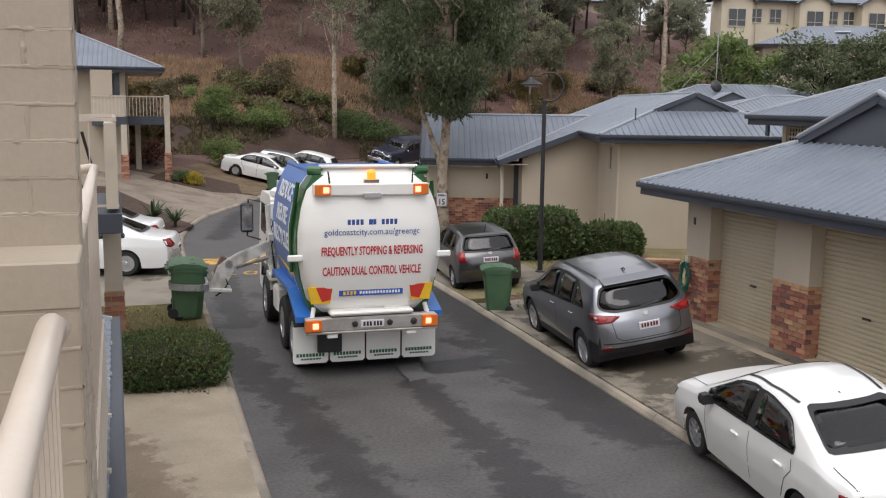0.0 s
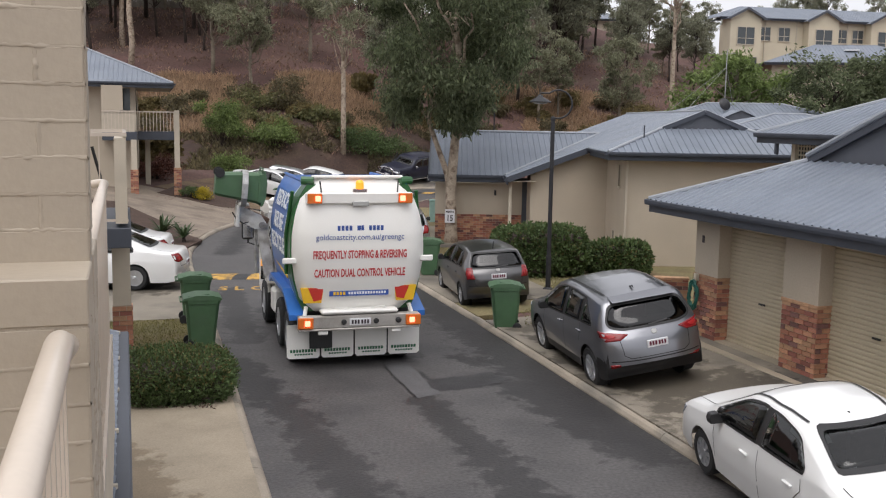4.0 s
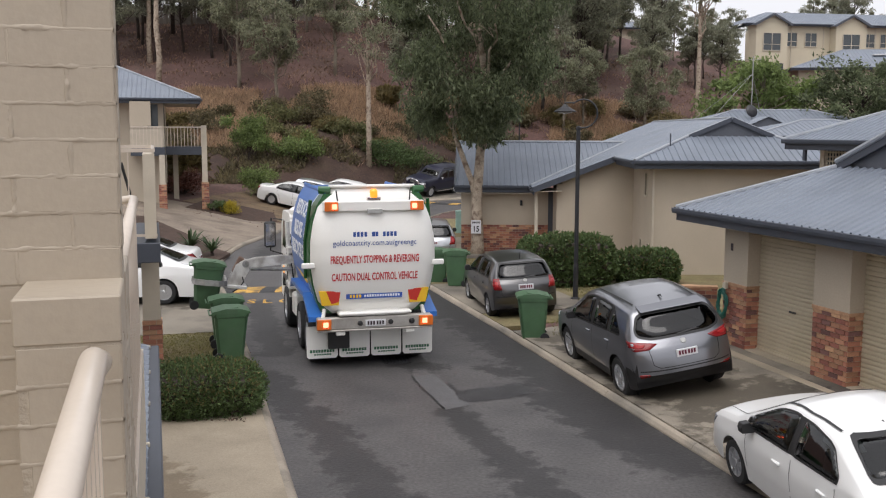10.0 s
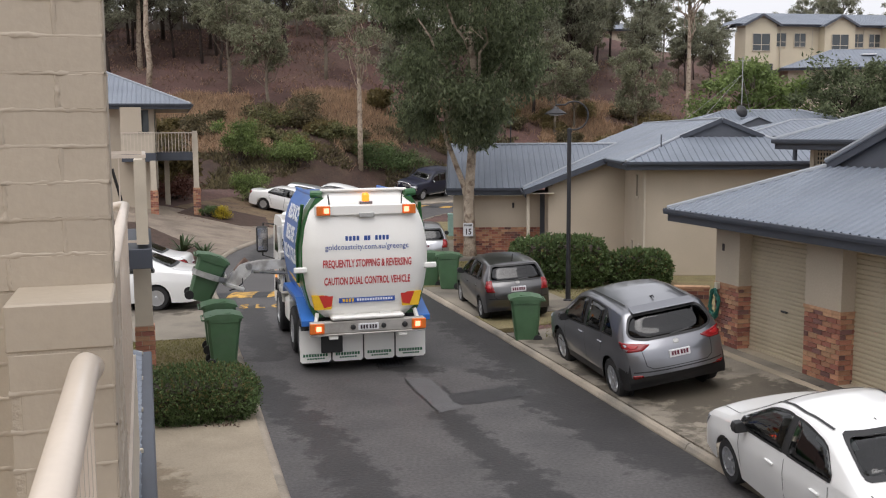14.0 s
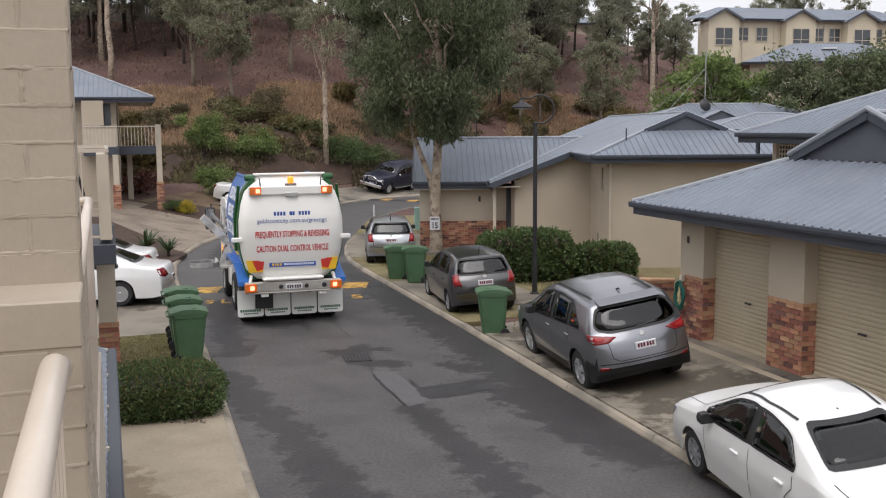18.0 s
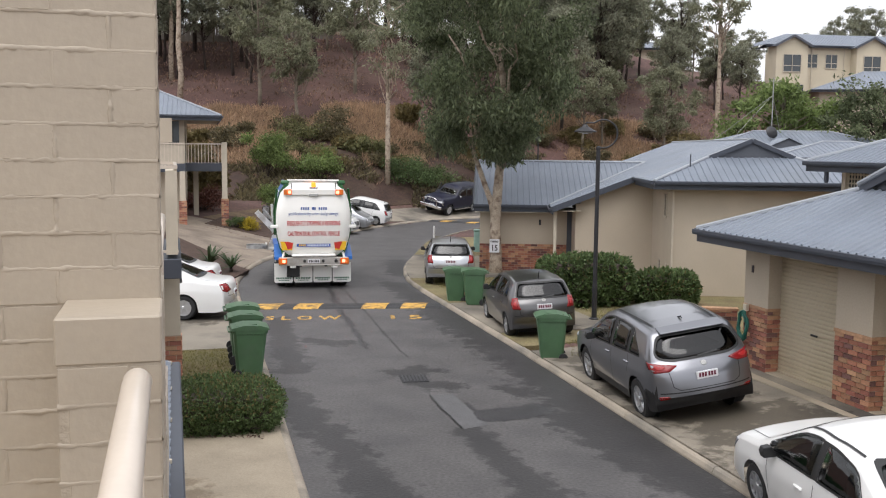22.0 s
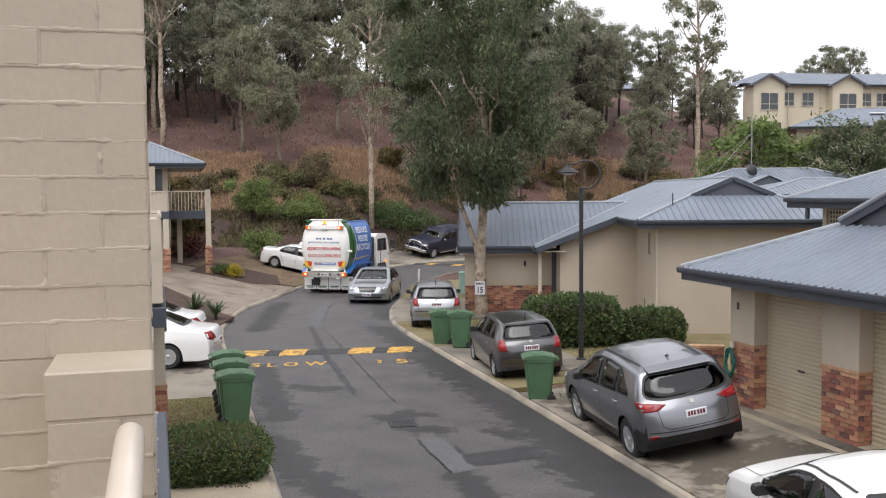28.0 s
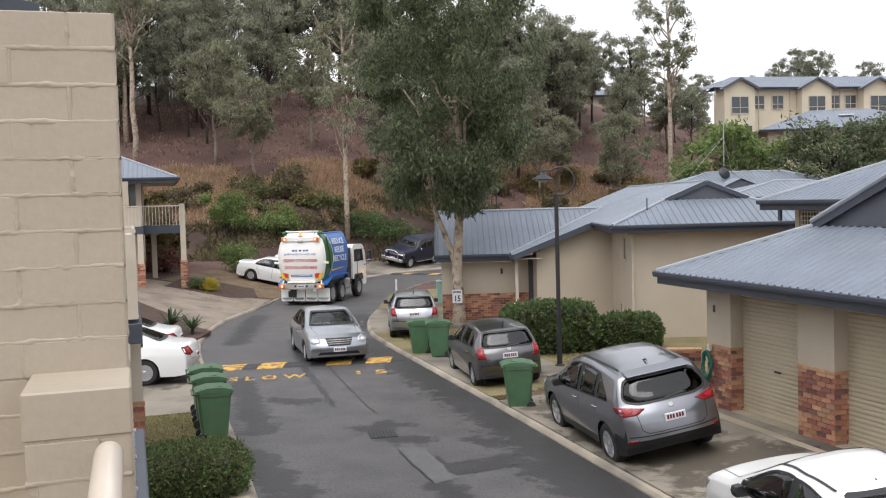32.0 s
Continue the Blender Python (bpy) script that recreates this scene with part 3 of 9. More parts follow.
def brickwork(parent, m, width, z0, z1, material=None, pitch=(0.24, 0.086), depth=0.03, gap=0.011, start=0, name="brick", proud=0.006, shift=0.0):
    """Bricks in stretcher bond on a face: m's x runs along it, its y into the wall."""
    material = material or brick_mat
    px, pz = pitch
    rows = int(round((z1 - z0) / pz))
    rnd = random.Random(int(width * 1000) + rows)
    for r in range(rows):
        x = (-px / 2 if (r + start) % 2 else 0.0) + shift
        while x < width - 0.01:
            a, b = max(x, 0.0), min(x + px, width)
            x += px
            if b - a < 0.03:
                continue
            w = round(b - a, 3)
            me = brick_mesh((w, pz, depth, material.name), w - gap, depth, pz - gap, material)
            o = new(name, me)
            o.parent = parent
            o.matrix_local = m @ pose((a + b) / 2, -proud + rnd.uniform(-0.0015, 0.0015), z0 + (r + 0.5) * pz)


def roof_face(bm, pts, rib=0.2, high=0.028, wide=0.035, thick=0.03):
    """A ribbed steel sheet on a flat polygon whose first two points are its eave; ribs run up the slope."""
    p = [Vector(q) for q in pts]
    u = (p[1] - p[0]).normalized()
    nrm = Vector((0, 0, 0))
    for i in range(len(p)):
        nrm += (p[i] - p[0]).cross(p[(i + 1) % len(p)] - p[0])
    nrm.normalize()
    if nrm.z < 0:
        nrm = -nrm
    v = nrm.cross(u)
    if v.z < 0:
        v = -v
    uv = [((q - p[0]).dot(u), (q - p[0]).dot(v)) for q in p]
    us = sorted({round(a, 4) for a, _ in uv})
    lo_u, hi_u = us[0], us[-1]
    cols = [(c, 0.0) for c in us]
    k = lo_u + rib * 0.5
    while k < hi_u - wide:
        cols += [(k - wide, 0.0), (k - wide * 0.45, high), (k + wide * 0.45, high), (k + wide, 0.0)]
        k += rib
    cols.sort()

    def reach(c):
        c = min(max(c, lo_u + 1e-4), hi_u - 1e-4)
        hits = []
        for i in range(len(uv)):
            (a0, b0), (a1, b1) = uv[i], uv[(i + 1) % len(uv)]
            if abs(a1 - a0) > 1e-6 and min(a0, a1) - 1e-6 <= c <= max(a0, a1) + 1e-6:
                hits.append(b0 + (b1 - b0) * (c - a0) / (a1 - a0))
        return min(hits), max(hits)
    rows = []
    for c, h in cols:
        c0, c1 = reach(c)
        o = p[0] + u * c + nrm * h
        rows.append([bm.verts.new(o + v * c0 - nrm * (h + thick)), bm.verts.new(o + v * (c0 - 0.01)), bm.verts.new(o + v * c1)])
    for r0, r1 in zip(rows, rows[1:]):
        for e in range(2):
            bm.faces.new([r0[e], r1[e], r1[e + 1], r0[e + 1]])
    return bm


def roof_slope(parent, pts, rib=0.2):
    return part("roof_sheet", roof_face(B(), pts, rib), roof_mat, parent)


def bar(bm, a, b, w, h, up=(0, 0, 1)):
    """A rectangular bar from a to b, w wide and h high."""
    a, b = Vector(a), Vector(b)
    d = (b - a).normalized()
    s = d.cross(Vector(up)).normalized()
    t = s.cross(d)
    q = [[bm.verts.new(c + s * (w / 2) * i + t * (h / 2) * j) for i, j in ((-1, -1), (1, -1), (1, 1), (-1, 1))] for c in (a, b)]
    bm.faces.new(q[0])
    bm.faces.new(q[1][::-1])
    for i in range(4):
        j = (i + 1) % 4
        bm.faces.new([q[0][j], q[0][i], q[1][i], q[1][j]])
    return bm


def gutter(parent, a, b, out):
    """A rolled gutter on a fascia board below an eave, from a to b; out points away from the wall."""
    a, b, out = Vector(a), Vector(b), Vector(out)
    bm = B()
    bar(bm, a - Vector((0, 0, 0.13)) - out * 0.02, b - Vector((0, 0, 0.13)) - out * 0.02, 0.03, 0.24)
    part("fascia_board", bm, fascia_mat, parent)
    bm = B()
    prof = [(0.0, 0.0), (0.0, -0.10), (0.10, -0.10), (0.115, -0.05), (0.115, 0.0), (0.10, 0.012), (0.09, -0.01)]
    q = [[bm.verts.new(c + out * x + Vector((0, 0, z))) for x, z in prof] for c in (a, b)]
    for i in range(len(prof) - 1):
        bm.faces.new([q[0][i], q[0][i + 1], q[1][i + 1], q[1][i]])
    bm.faces.new([q[0][i] for i in (0, 1, 2, 3)])
    bm.faces.new([q[1][i] for i in (3, 2, 1, 0)])
    part("gutter", bm, fascia_mat, parent)


def capping(parent, *ends):
    for a, b in ends:
        bm = B()
        tube(bm, (Vector(a) + Vector((0, 0, 0.015)), Vector(b) + Vector((0, 0, 0.015))), 0.055, 8)
        part("ridge_capping", bm, ridge_mat, parent)


# ---------------------------------------------------------------- the double garage on the right
GARAGE = pose(4.99, 19.54, 0, 0, 0, -71.5)


def roller_door(parent, x0, x1, z0, z1, y):
    n = 28
    h = (z1 - z0) / n
    slats = [(y + o, z0 + (k + f) * h) for k in range(n) for o, f in ((0.006, 0.0), (0.0, 0.25), (0.0, 0.62), (0.006, 0.84), (0.024, 0.87), (0.024, 0.985))]
    d = part("roller_door", prism(B(), slats + [(y + 0.06, z1), (y + 0.06, z0)], x0, x1, "x"), door_steel, parent, "tan ribbed steel roller door, shut")
    bm = B()
    xc = (x0 + x1) / 2 + 0.1
    box(bm, xc - 0.09, xc + 0.09, y - 0.04, y - 0.01, z0 + 0.88, z0 + 0.915, bevel=0.006)
    part("door_handle", bm, black_plastic, d, "black pull handle")
    bm = B()
    box(bm, x0, x1, y - 0.02, y + 0.03, z0 - 0.04, z0 + 0.03, bevel=0.005)
    part("bottom_rail", bm, door_steel, d)


def garage_block():
    g = thing("garage_building", GARAGE, "beige double garage with brick piers and blue-grey steel hip roof", "garage")
    f = 0.42
    # piers: beige above, bricks below
    for x0, x1 in ((-0.13, 0.68), (2.67, 3.60), (5.60, 6.45)):
        bm = B()
        box(bm, x0, x1, 0.0, 0.35, 1.66, 2.95)
        part("pier", bm, render_beige, g)
        bm = B()
        box(bm, x0 + 0.012, x1 - 0.012, 0.012, 0.35, f - 0.45, 1.60)
        p = part("brick_pier", bm, mortar, g, "pier of mixed orange and brown bricks")
        brickwork(p, pose(x0, 0, 0), x1 - x0, f - 0.09, 1.60)
        brickwork(p, pose(x1, 0.0, 0, 0, 0, 90), 0.35, f - 0.09, 1.60, start=1)
        bm = B()
        box(bm, x0 - 0.015, x1 + 0.015, -0.02, 0.35, 1.60, 1.662, bevel=0.006)
        part("sill_course", bm, brick_mat, g)
    for x0, x1 in ((0.68, 2.67), (3.60, 5.60)):
        roller_door(g, x0 - 0.02, x1 + 0.02, f + 0.02, 2.72, 0.27)
        bm = B()
        box(bm, x0, x1, 0.02, 0.33, 2.70, 2.95)
        part("lintel", bm, render_beige, g)
        bm = B()
        box(bm, x0 + 0.01, x1 - 0.01, -0.008, 0.5, f - 0.42, f + 0.02, bevel=0.01)
        part("threshold", bm, concrete, g)
    bm = B()
    box(bm, -0.13, 0.1, 0.35, 6.0, 0.0, 2.95)
    box(bm, 6.25, 6.45, 0.35, 6.0, 0.0, 2.95)
    box(bm, 0.1, 6.25, 5.8, 6.0, 0.0, 2.95)
    part("side_wall", bm, render_beige, g)
    bm = B()
    box(bm, 0.02, 6.3, 0.55, 0.6, f, 2.9)
    part("inner_lining", bm, black_plastic, g)
    bm = B()
    box(bm, -0.18, 6.5, -0.44, -0.012, f - 0.45, f - 0.015, bevel=0.012)
    part("apron", bm, concrete, g, "pale concrete strip before the doors")
    # roof: Dutch gable, the ridge runs back from the street
    ez, ex0, ex1, ey = 3.07, -0.98, 7.38, -0.62
    rx, rz, pitch = 3.2, 4.80, 0.414
    gy = 1.55
    gz0 = ez + (gy - ey) * pitch
    gx0, gx1 = ex0 + (gz0 - ez) / pitch, ex1 - (gz0 - ez) / pitch
    roof_slope(g, [(ex0, ey, ez), (ex1, ey, ez), (gx1, gy, gz0), (gx0, gy, gz0)])
    roof_slope(g, [(ex0, 5.2, ez), (ex0, ey, ez), (gx0, gy, gz0), (rx, gy - 0.02, rz), (rx, 5.2, rz)])
    roof_slope(g, [(ex1, ey, ez), (ex1, 5.2, ez), (rx, 5.2, rz), (rx, gy - 0.02, rz), (gx1, gy, gz0)])
    bm = B()
    prism(bm, [(gx0 + 0.1, gz0 + 0.01), (gx1 - 0.1, gz0 + 0.01), (rx, rz - 0.05)], gy + 0.05, gy + 0.12)
    part("gable_panel", bm, gablet_mat, g, "dark slate gable panel")
    for s, gx in ((-1, gx0), (1, gx1)):
        bm = B()
        bar(bm, (gx, gy - 0.03, gz0 + 0.0), (rx, gy - 0.03, rz - 0.0), 0.05, 0.17)
        part("barge_board", bm, fascia_mat, g)
        capping(g, ((gx, gy - 0.05, gz0 + 0.09), (rx, gy - 0.05, rz + 0.09)), ((ex0 if s < 0 else ex1, ey, ez), (gx, gy, gz0)))
    capping(g, ((rx, gy, rz + 0.02), (rx, 5.2, rz + 0.02)))
    gutter(g, (ex0, ey, ez), (ex1, ey, ez), (0, -1, 0))
    gutter(g, (ex0, ey, ez), (ex0, 5.2, ez), (-1, 0, 0))
    bm = B()
    box(bm, ex0 + 0.03, ex1 - 0.03, ey + 0.02, 0.30, ez - 0.20, ez - 0.185)
    part("soffit", bm, fascia_mat, g)
    bm = B()
    box(bm, 0.10, 0.17, -0.012, 0.0, 2.30, 2.44)
    part("number_bar", bm, text_dark, g)
    return g


garage_block()


def low_brick_wall():
    w = thing("low_brick_wall", pose(4.42, 21.0, 0, 0, 0, -8), "low wall of mixed bricks beside the garage", "wall")
    bm = B()
    box(bm, 0.012, 0.72, 0.012, 0.2, 0.0, 1.29)
    part("wall_core", bm, mortar, w)
    brickwork(w, pose(0, 0, 0), 0.72, 0.3, 1.29)
    bm = B()
    box(bm, -0.01, 0.74, -0.015, 0.22, 1.29, 1.34, bevel=0.006)
    part("coping", bm, brick_mat, w)


low_brick_wall()


def hose():
    h = thing("garden_hose", GARAGE @ pose(0.02, -0.03, 0), "green garden hose coiled on a wall reel", "hose")
    rnd = random.Random(4)
    bm = B()
    pts = []
    for k in range(150):
        a = 2 * math.pi * k / 22
        r = 0.19 + 0.035 * math.sin(k * 0.37) + rnd.uniform(-0.006, 0.006)
        pts.append((r * 0.72 * math.cos(a), -0.06 - 0.05 * rnd.random(), 1.28 + r * 1.35 * math.sin(a) - 0.05))
    tube(bm, pts, 0.017, 6)
    part("coil", bm, mat("green_hose_rubber", (0.012, 0.10, 0.075), 0.4), h, smooth=True)
    bm = B()
    lathe(bm, [(0.11, -0.14), (0.12, -0.12), (0.05, -0.10), (0.05, 0.02)], 14, pose(0, -0.0, 1.25, 90))
    part("reel", bm, black_plastic, h)
    bm = B()
    tube(bm, [(0.02, -0.1, 1.02), (0.05, -0.12, 0.8), (-0.02, -0.12, 0.6), (0.06, -0.1, 0.46), (0.2, -0.14, 0.42)], 0.011, 6)
    part("loose_end", bm, MATS["green_hose_rubber"], h)
    bm = B()
    box(bm, -0.05, 0.05, -0.06, 0.02, 1.52, 1.66, bevel=0.01)
    part("bracket", bm, cream_trim, h)


hose()


def house_behind():
    """The taller house behind the garage: ribbed hip roof, lattice panel."""
    h = thing("house_behind_garage", GARAGE @ pose(0, 0, 0), "beige two-storey house with blue-grey steel roof and lattice screen", "house")
    bm = B()
    box(bm, -4.4, 9.0, 5.5, 13.0, 0.0, 4.38)
    part("wall", bm, render_beige, h)
    ex0, ex1, ey0, ey1, ez = -5.0, 9.8, 4.75, 13.6, 4.42
    p = 0.40
    ry = (ey0 + ey1) / 2
    rz = ez + (ry - ey0) * p
    k = ry - ey0
    roof_slope(h, [(ex0, ey0, ez), (ex1, ey0, ez), (ex1 - k, ry, rz), (ex0 + k, ry, rz)])
    roof_slope(h, [(ex0, ey1, ez), (ex0, ey0, ez), (ex0 + k, ry, rz)])
    roof_slope(h, [(ex1, ey0, ez), (ex1, ey1, ez), (ex1 - k, ry, rz)])
    roof_slope(h, [(ex1, ey1, ez), (ex0, ey1, ez), (ex0 + k, ry, rz), (ex1 - k, ry, rz)])
    capping(h, ((ex0, ey0, ez), (ex0 + k, ry, rz)), ((ex0 + k, ry, rz), (ex1 - k, ry, rz)))
    gutter(h, (ex0, ey0, ez), (ex1, ey0, ez), (0, -1, 0))
    gutter(h, (ex0, ey0, ez), (ex0, ey1, ez), (-1, 0, 0))
    bm = B()
    box(bm, ex0 + 0.05, ex1, ey0 + 0.04, 5.52, ez - 0.2, ez - 0.18)
    part("soffit", bm, cream_trim, h)
    for i in range(18):
        bm = B()
        box(bm, -4.25 + i * 0.11, -4.215 + i * 0.11, 5.46, 5.475, 3.3, 4.15)
        part("lattice_slat", bm, cream_trim, h)
    for i in range(8):
        bm = B()
        box(bm, -4.27, -2.3, 5.44, 5.455, 3.32 + i * 0.11, 3.355 + i * 0.11)
        part("lattice_slat", bm, cream_trim, h)
    # dark sheet behind the lattice, stands in for the shade of the opening
    bm = B()
    box(bm, -4.25, -2.3, 5.485, 5.505, 3.2, 4.2)
    part("shaded_opening", bm, window_glass, h)
    bm = B()
    box(bm, -4.42, -4.27, 5.4, 5.52, 3.0, 4.25)
    part("lattice_post", bm, cream_trim, h)
    bm = B()
    box(bm, -4.3, -4.2, 4.78, 4.86, 3.9, 4.3, bevel=0.01)
    part("downpipe_head", bm, fascia_mat, h)


house_behind()


# ---------------------------------------------------------------- the house across the lawn
def lawn_house():
    h = thing("lawn_house", pose(0, 0, 0), "beige single-storey house with brick dado and blue-grey ribbed steel roof", "house")
    p = 0.385
    # walls
    def wall(x0, x1, y0, y1, z0, z1):
        bm = B()
        box(bm, x0, x1, y0, y1, z0, z1)
        return part("wall", bm, render_beige, h)
    dado = 1.13
    w = wall(-0.62, 2.62, 36.7, 36.95, dado, 2.75)
    wall(-0.62, -0.4, 36.95, 43.5, -0.3, 2.75)
    bm = B()
    box(bm, -0.60, 2.62, 36.715, 36.95, -0.4, dado)
    d1 = part("brick_dado", bm, mortar, h, "dado of red-brown bricks")
    brickwork(d1, pose(-0.62, 36.7, 0), 3.24, 0.012, dado)
    # raking wall: its top follows the roof
    bm = B()
    prism(bm, [(2.97, -0.2), (5.55, -0.2), (5.55, 3.62), (4.8, 3.62), (2.97, 2.86)], 35.0, 35.2)
    part("raking_wall", bm, render_beige, h)
    d2 = part("brick_dado", box(B(), 2.99, 3.62, 34.985, 35.0, -0.3, dado - 0.09), mortar, h)
    brickwork(d2, pose(2.97, 34.98, 0), 0.66, 0.012 - 0.086, dado - 0.09)
    wall(2.80, 2.97, 35.0, 36.7, -0.2, 2.75)
    # porch: recess, door, post and plinth
    bm = B()
    box(bm, 2.62, 2.80, 36.72, 36.86, 0.0, 2.5)
    part("porch_return", bm, gablet_mat, h)
    bm = B()
    box(bm, 2.03, 2.14, 35.0, 35.12, 0.9, 2.62, bevel=0.008)
    part("porch_post", bm, cream_trim, h)
    bm = B()
    box(bm, 1.87, 2.30, 34.86, 35.28, 0.74, 0.9, bevel=0.02)
    box(bm, 1.93, 2.24, 34.92, 35.22, -0.3, 0.74)
    part("plinth", bm, cream_trim, h)
    bm = B()
    box(bm, 1.58, 1.66, 36.66, 36.70, 1.85, 2.05, bevel=0.01)
    part("wall_lamp", bm, lamp_iron, h)
    # front block
    wall(5.5, 11.2, 31.0, 31.2, -0.2, 3.55)
    wall(5.5, 5.72, 31.2, 35.2, -0.2, 3.55)
    bm = B()
    box(bm, 5.47, 5.53, 30.93, 31.02, 0.0, 3.5, bevel=0.01)
    part("downpipe", bm, cream_trim, h)
    for y, z0, z1 in ((32.3, 2.55, 3.25), (31.7, 0.55, 1.0), (33.1, 0.55, 1.0)):
        bm = B()
        box(bm, 5.485, 5.50, y - 0.22, y + 0.22, z0, z1)
        o = part("window", bm, window_glass, h)
        bm = B()
        for a in (-0.24, 0.2):
            box(bm, 5.47, 5.50, y + a, y + a + 0.04, z0 - 0.04, z1 + 0.04)
        box(bm, 5.46, 5.50, y - 0.24, y + 0.24, z0 - 0.06, z0)
        part("window_frame", bm, cream_trim, o)
    bm = B()
    tube(bm, [(5.45, 31.2, 3.46), (5.36, 31.1, 3.42)], 0.045, 8)
    part("flood_light", bm, cream_trim, h)
    # roofs
    ex, ez = 1.95, 2.62           # low eave of the left slope
    rx, rz = 8.2, ez + (8.2 - ex) * p
    fy, fz = 30.45, 3.72          # front eave
    fx = ex + (fz - ez) / p
    gy = fy + (rz - 0.57 - fz) / p
    g0, g1 = rx - 1.38, rx + 1.38
    gz0 = rz - 0.57
    yb = 47.0
    roof_slope(h, [(ex, yb, ez), (ex, 34.65, ez), (fx, 34.65, fz), (fx, fy, fz), (g0, gy, gz0), (rx, gy, rz), (rx, yb, rz)], 0.22)
    ex1 = 2 * rx - fx
    roof_slope(h, [(fx, fy, fz), (ex1, fy, fz), (g1, gy, gz0), (g0, gy, gz0)], 0.22)
    roof_slope(h, [(ex1, fy, fz), (ex1, yb, fz), (rx, yb, rz), (rx, gy, rz), (g1, gy, gz0)], 0.22)
    # wing
    wy, wz, wr = 36.2, 2.62, 40.2
    zr = wz + (wr - wy) * p
    xr = ex + (zr - ez) / p
    roof_slope(h, [(-0.85, wy, wz), (ex, wy, wz), (xr, wr, zr), (-0.85, wr, zr)], 0.22)
    roof_slope(h, [(ex, 44.2, wz), (-0.85, 44.2, wz), (-0.85, wr, zr), (xr, wr, zr)], 0.22)
    bm = B()
    prism(bm, [(g0 + 0.06, gz0), (g1 - 0.06, gz0), (rx, rz - 0.03)], gy + 0.03, gy + 0.09)
    part("gable_panel", bm, gablet_mat, h, "dark slate gable panel")
    for gx in (g0, g1):
        bm = B()
        bar(bm, (gx, gy - 0.03, gz0 - 0.02), (rx, gy - 0.03, rz - 0.02), 0.05, 0.14)
        part("barge_board", bm, fascia_mat, h)
    capping(h, ((fx, fy, fz), (g0, gy, gz0)), ((ex1, fy, fz), (g1, gy, gz0)), ((rx, gy - 0.05, rz), (rx, yb, rz)), ((-0.85, wr, zr), (xr, wr, zr)), ((ex, 36.2, wz), (xr, wr, zr)), ((g0, gy, gz0), (rx, gy, rz)), ((g1, gy, gz0), (rx, gy, rz)))
    gutter(h, (-0.85, wy, wz), (ex, wy, wz), (0, -1, 0))
    gutter(h, (fx, fy, fz), (ex1, fy, fz), (0, -1, 0))
    gutter(h, (fx, 34.65, fz), (fx, fy, fz), (-1, 0, 0))
    gutter(h, (ex, 36.2, ez), (ex, 34.65, ez), (-1, 0, 0))
    bm = B()
    bar(bm, (ex, 34.63, ez - 0.06), (fx, 34.63, fz - 0.06), 0.05, 0.2)
    part("barge_board", bm, fascia_mat, h)
    bm = B()
    bar(bm, (-0.86, wy, wz - 0.06), (-0.86, wr, zr - 0.06), 0.05, 0.2)
    part("barge_board", bm, fascia_mat, h)
    for q in ((-0.8, 1.98, 36.22, 36.72, 2.33, 2.345), (1.98, 2.97, 34.66, 36.72, 2.50, 2.515), (fx + 0.02, ex1 - 0.02, fy + 0.02, 31.05, 3.50, 3.515), (fx + 0.02, 5.55, 31.05, 34.6, 3.50, 3.515)):
        part("soffit", box(B(), *q), cream_trim, h)
    wall(11.0, 11.2, 31.2, 46.5, -0.2, 3.5)
    bm = B()
    tube(bm, [(6.1, 31.6, 4.0), (6.1, 31.6, 4.55)], 0.022, 8)
    part("vent_pipe", bm, fascia_mat, h)


lawn_house()


# ---------------------------------------------------------------- the viewer's own building
BLD = pose(-0.76, 2.17, 0, 0, 0, 18.5)


def mortar_bead(parent, m, a, b):
    """A strip of mortar on a wall face: m's x runs along the face, its y into the wall."""
    a, b = Vector(a), Vector(b)
    d = (b - a).normalized()
    s = Vector((-d.y, d.x))
    n = max(3, int((b - a).length / 0.006))
    tall = 0.0050 if abs(d.x) < 0.5 else 0.0036
    vs, fs = [], []
    for i in range(n + 1):
        p = a + (b - a) * i / n
        w = m @ Vector((p.x, 0, p.y))
        big = noise.noise(w * 17)
        for j, (o, h) in enumerate(((-1.0, -0.0012), (-0.6, -0.0026), (0.0, -0.0023), (0.6, -0.0026), (1.0, -0.0012))):
            rag = noise.noise(w * 70 + Vector((0, 0, j * 7.0)))
            half = 0.0054 * (1 + 0.55 * big + 0.6 * rag)
            lift = h - (tall * max(0.0, rag + 0.8 * big) if 0 < j < 4 else 0)
            q = p + s * (o * half)
            vs.append(m @ Vector((q.x, lift, q.y)))
        if i:
            k = len(vs) - 10
            fs += [(k + j, k + j + 5, k + j + 6, k + j + 1) for j in range(4)]
    raw("mortar_joint", vs, fs, paint_beige, parent, smooth=True)


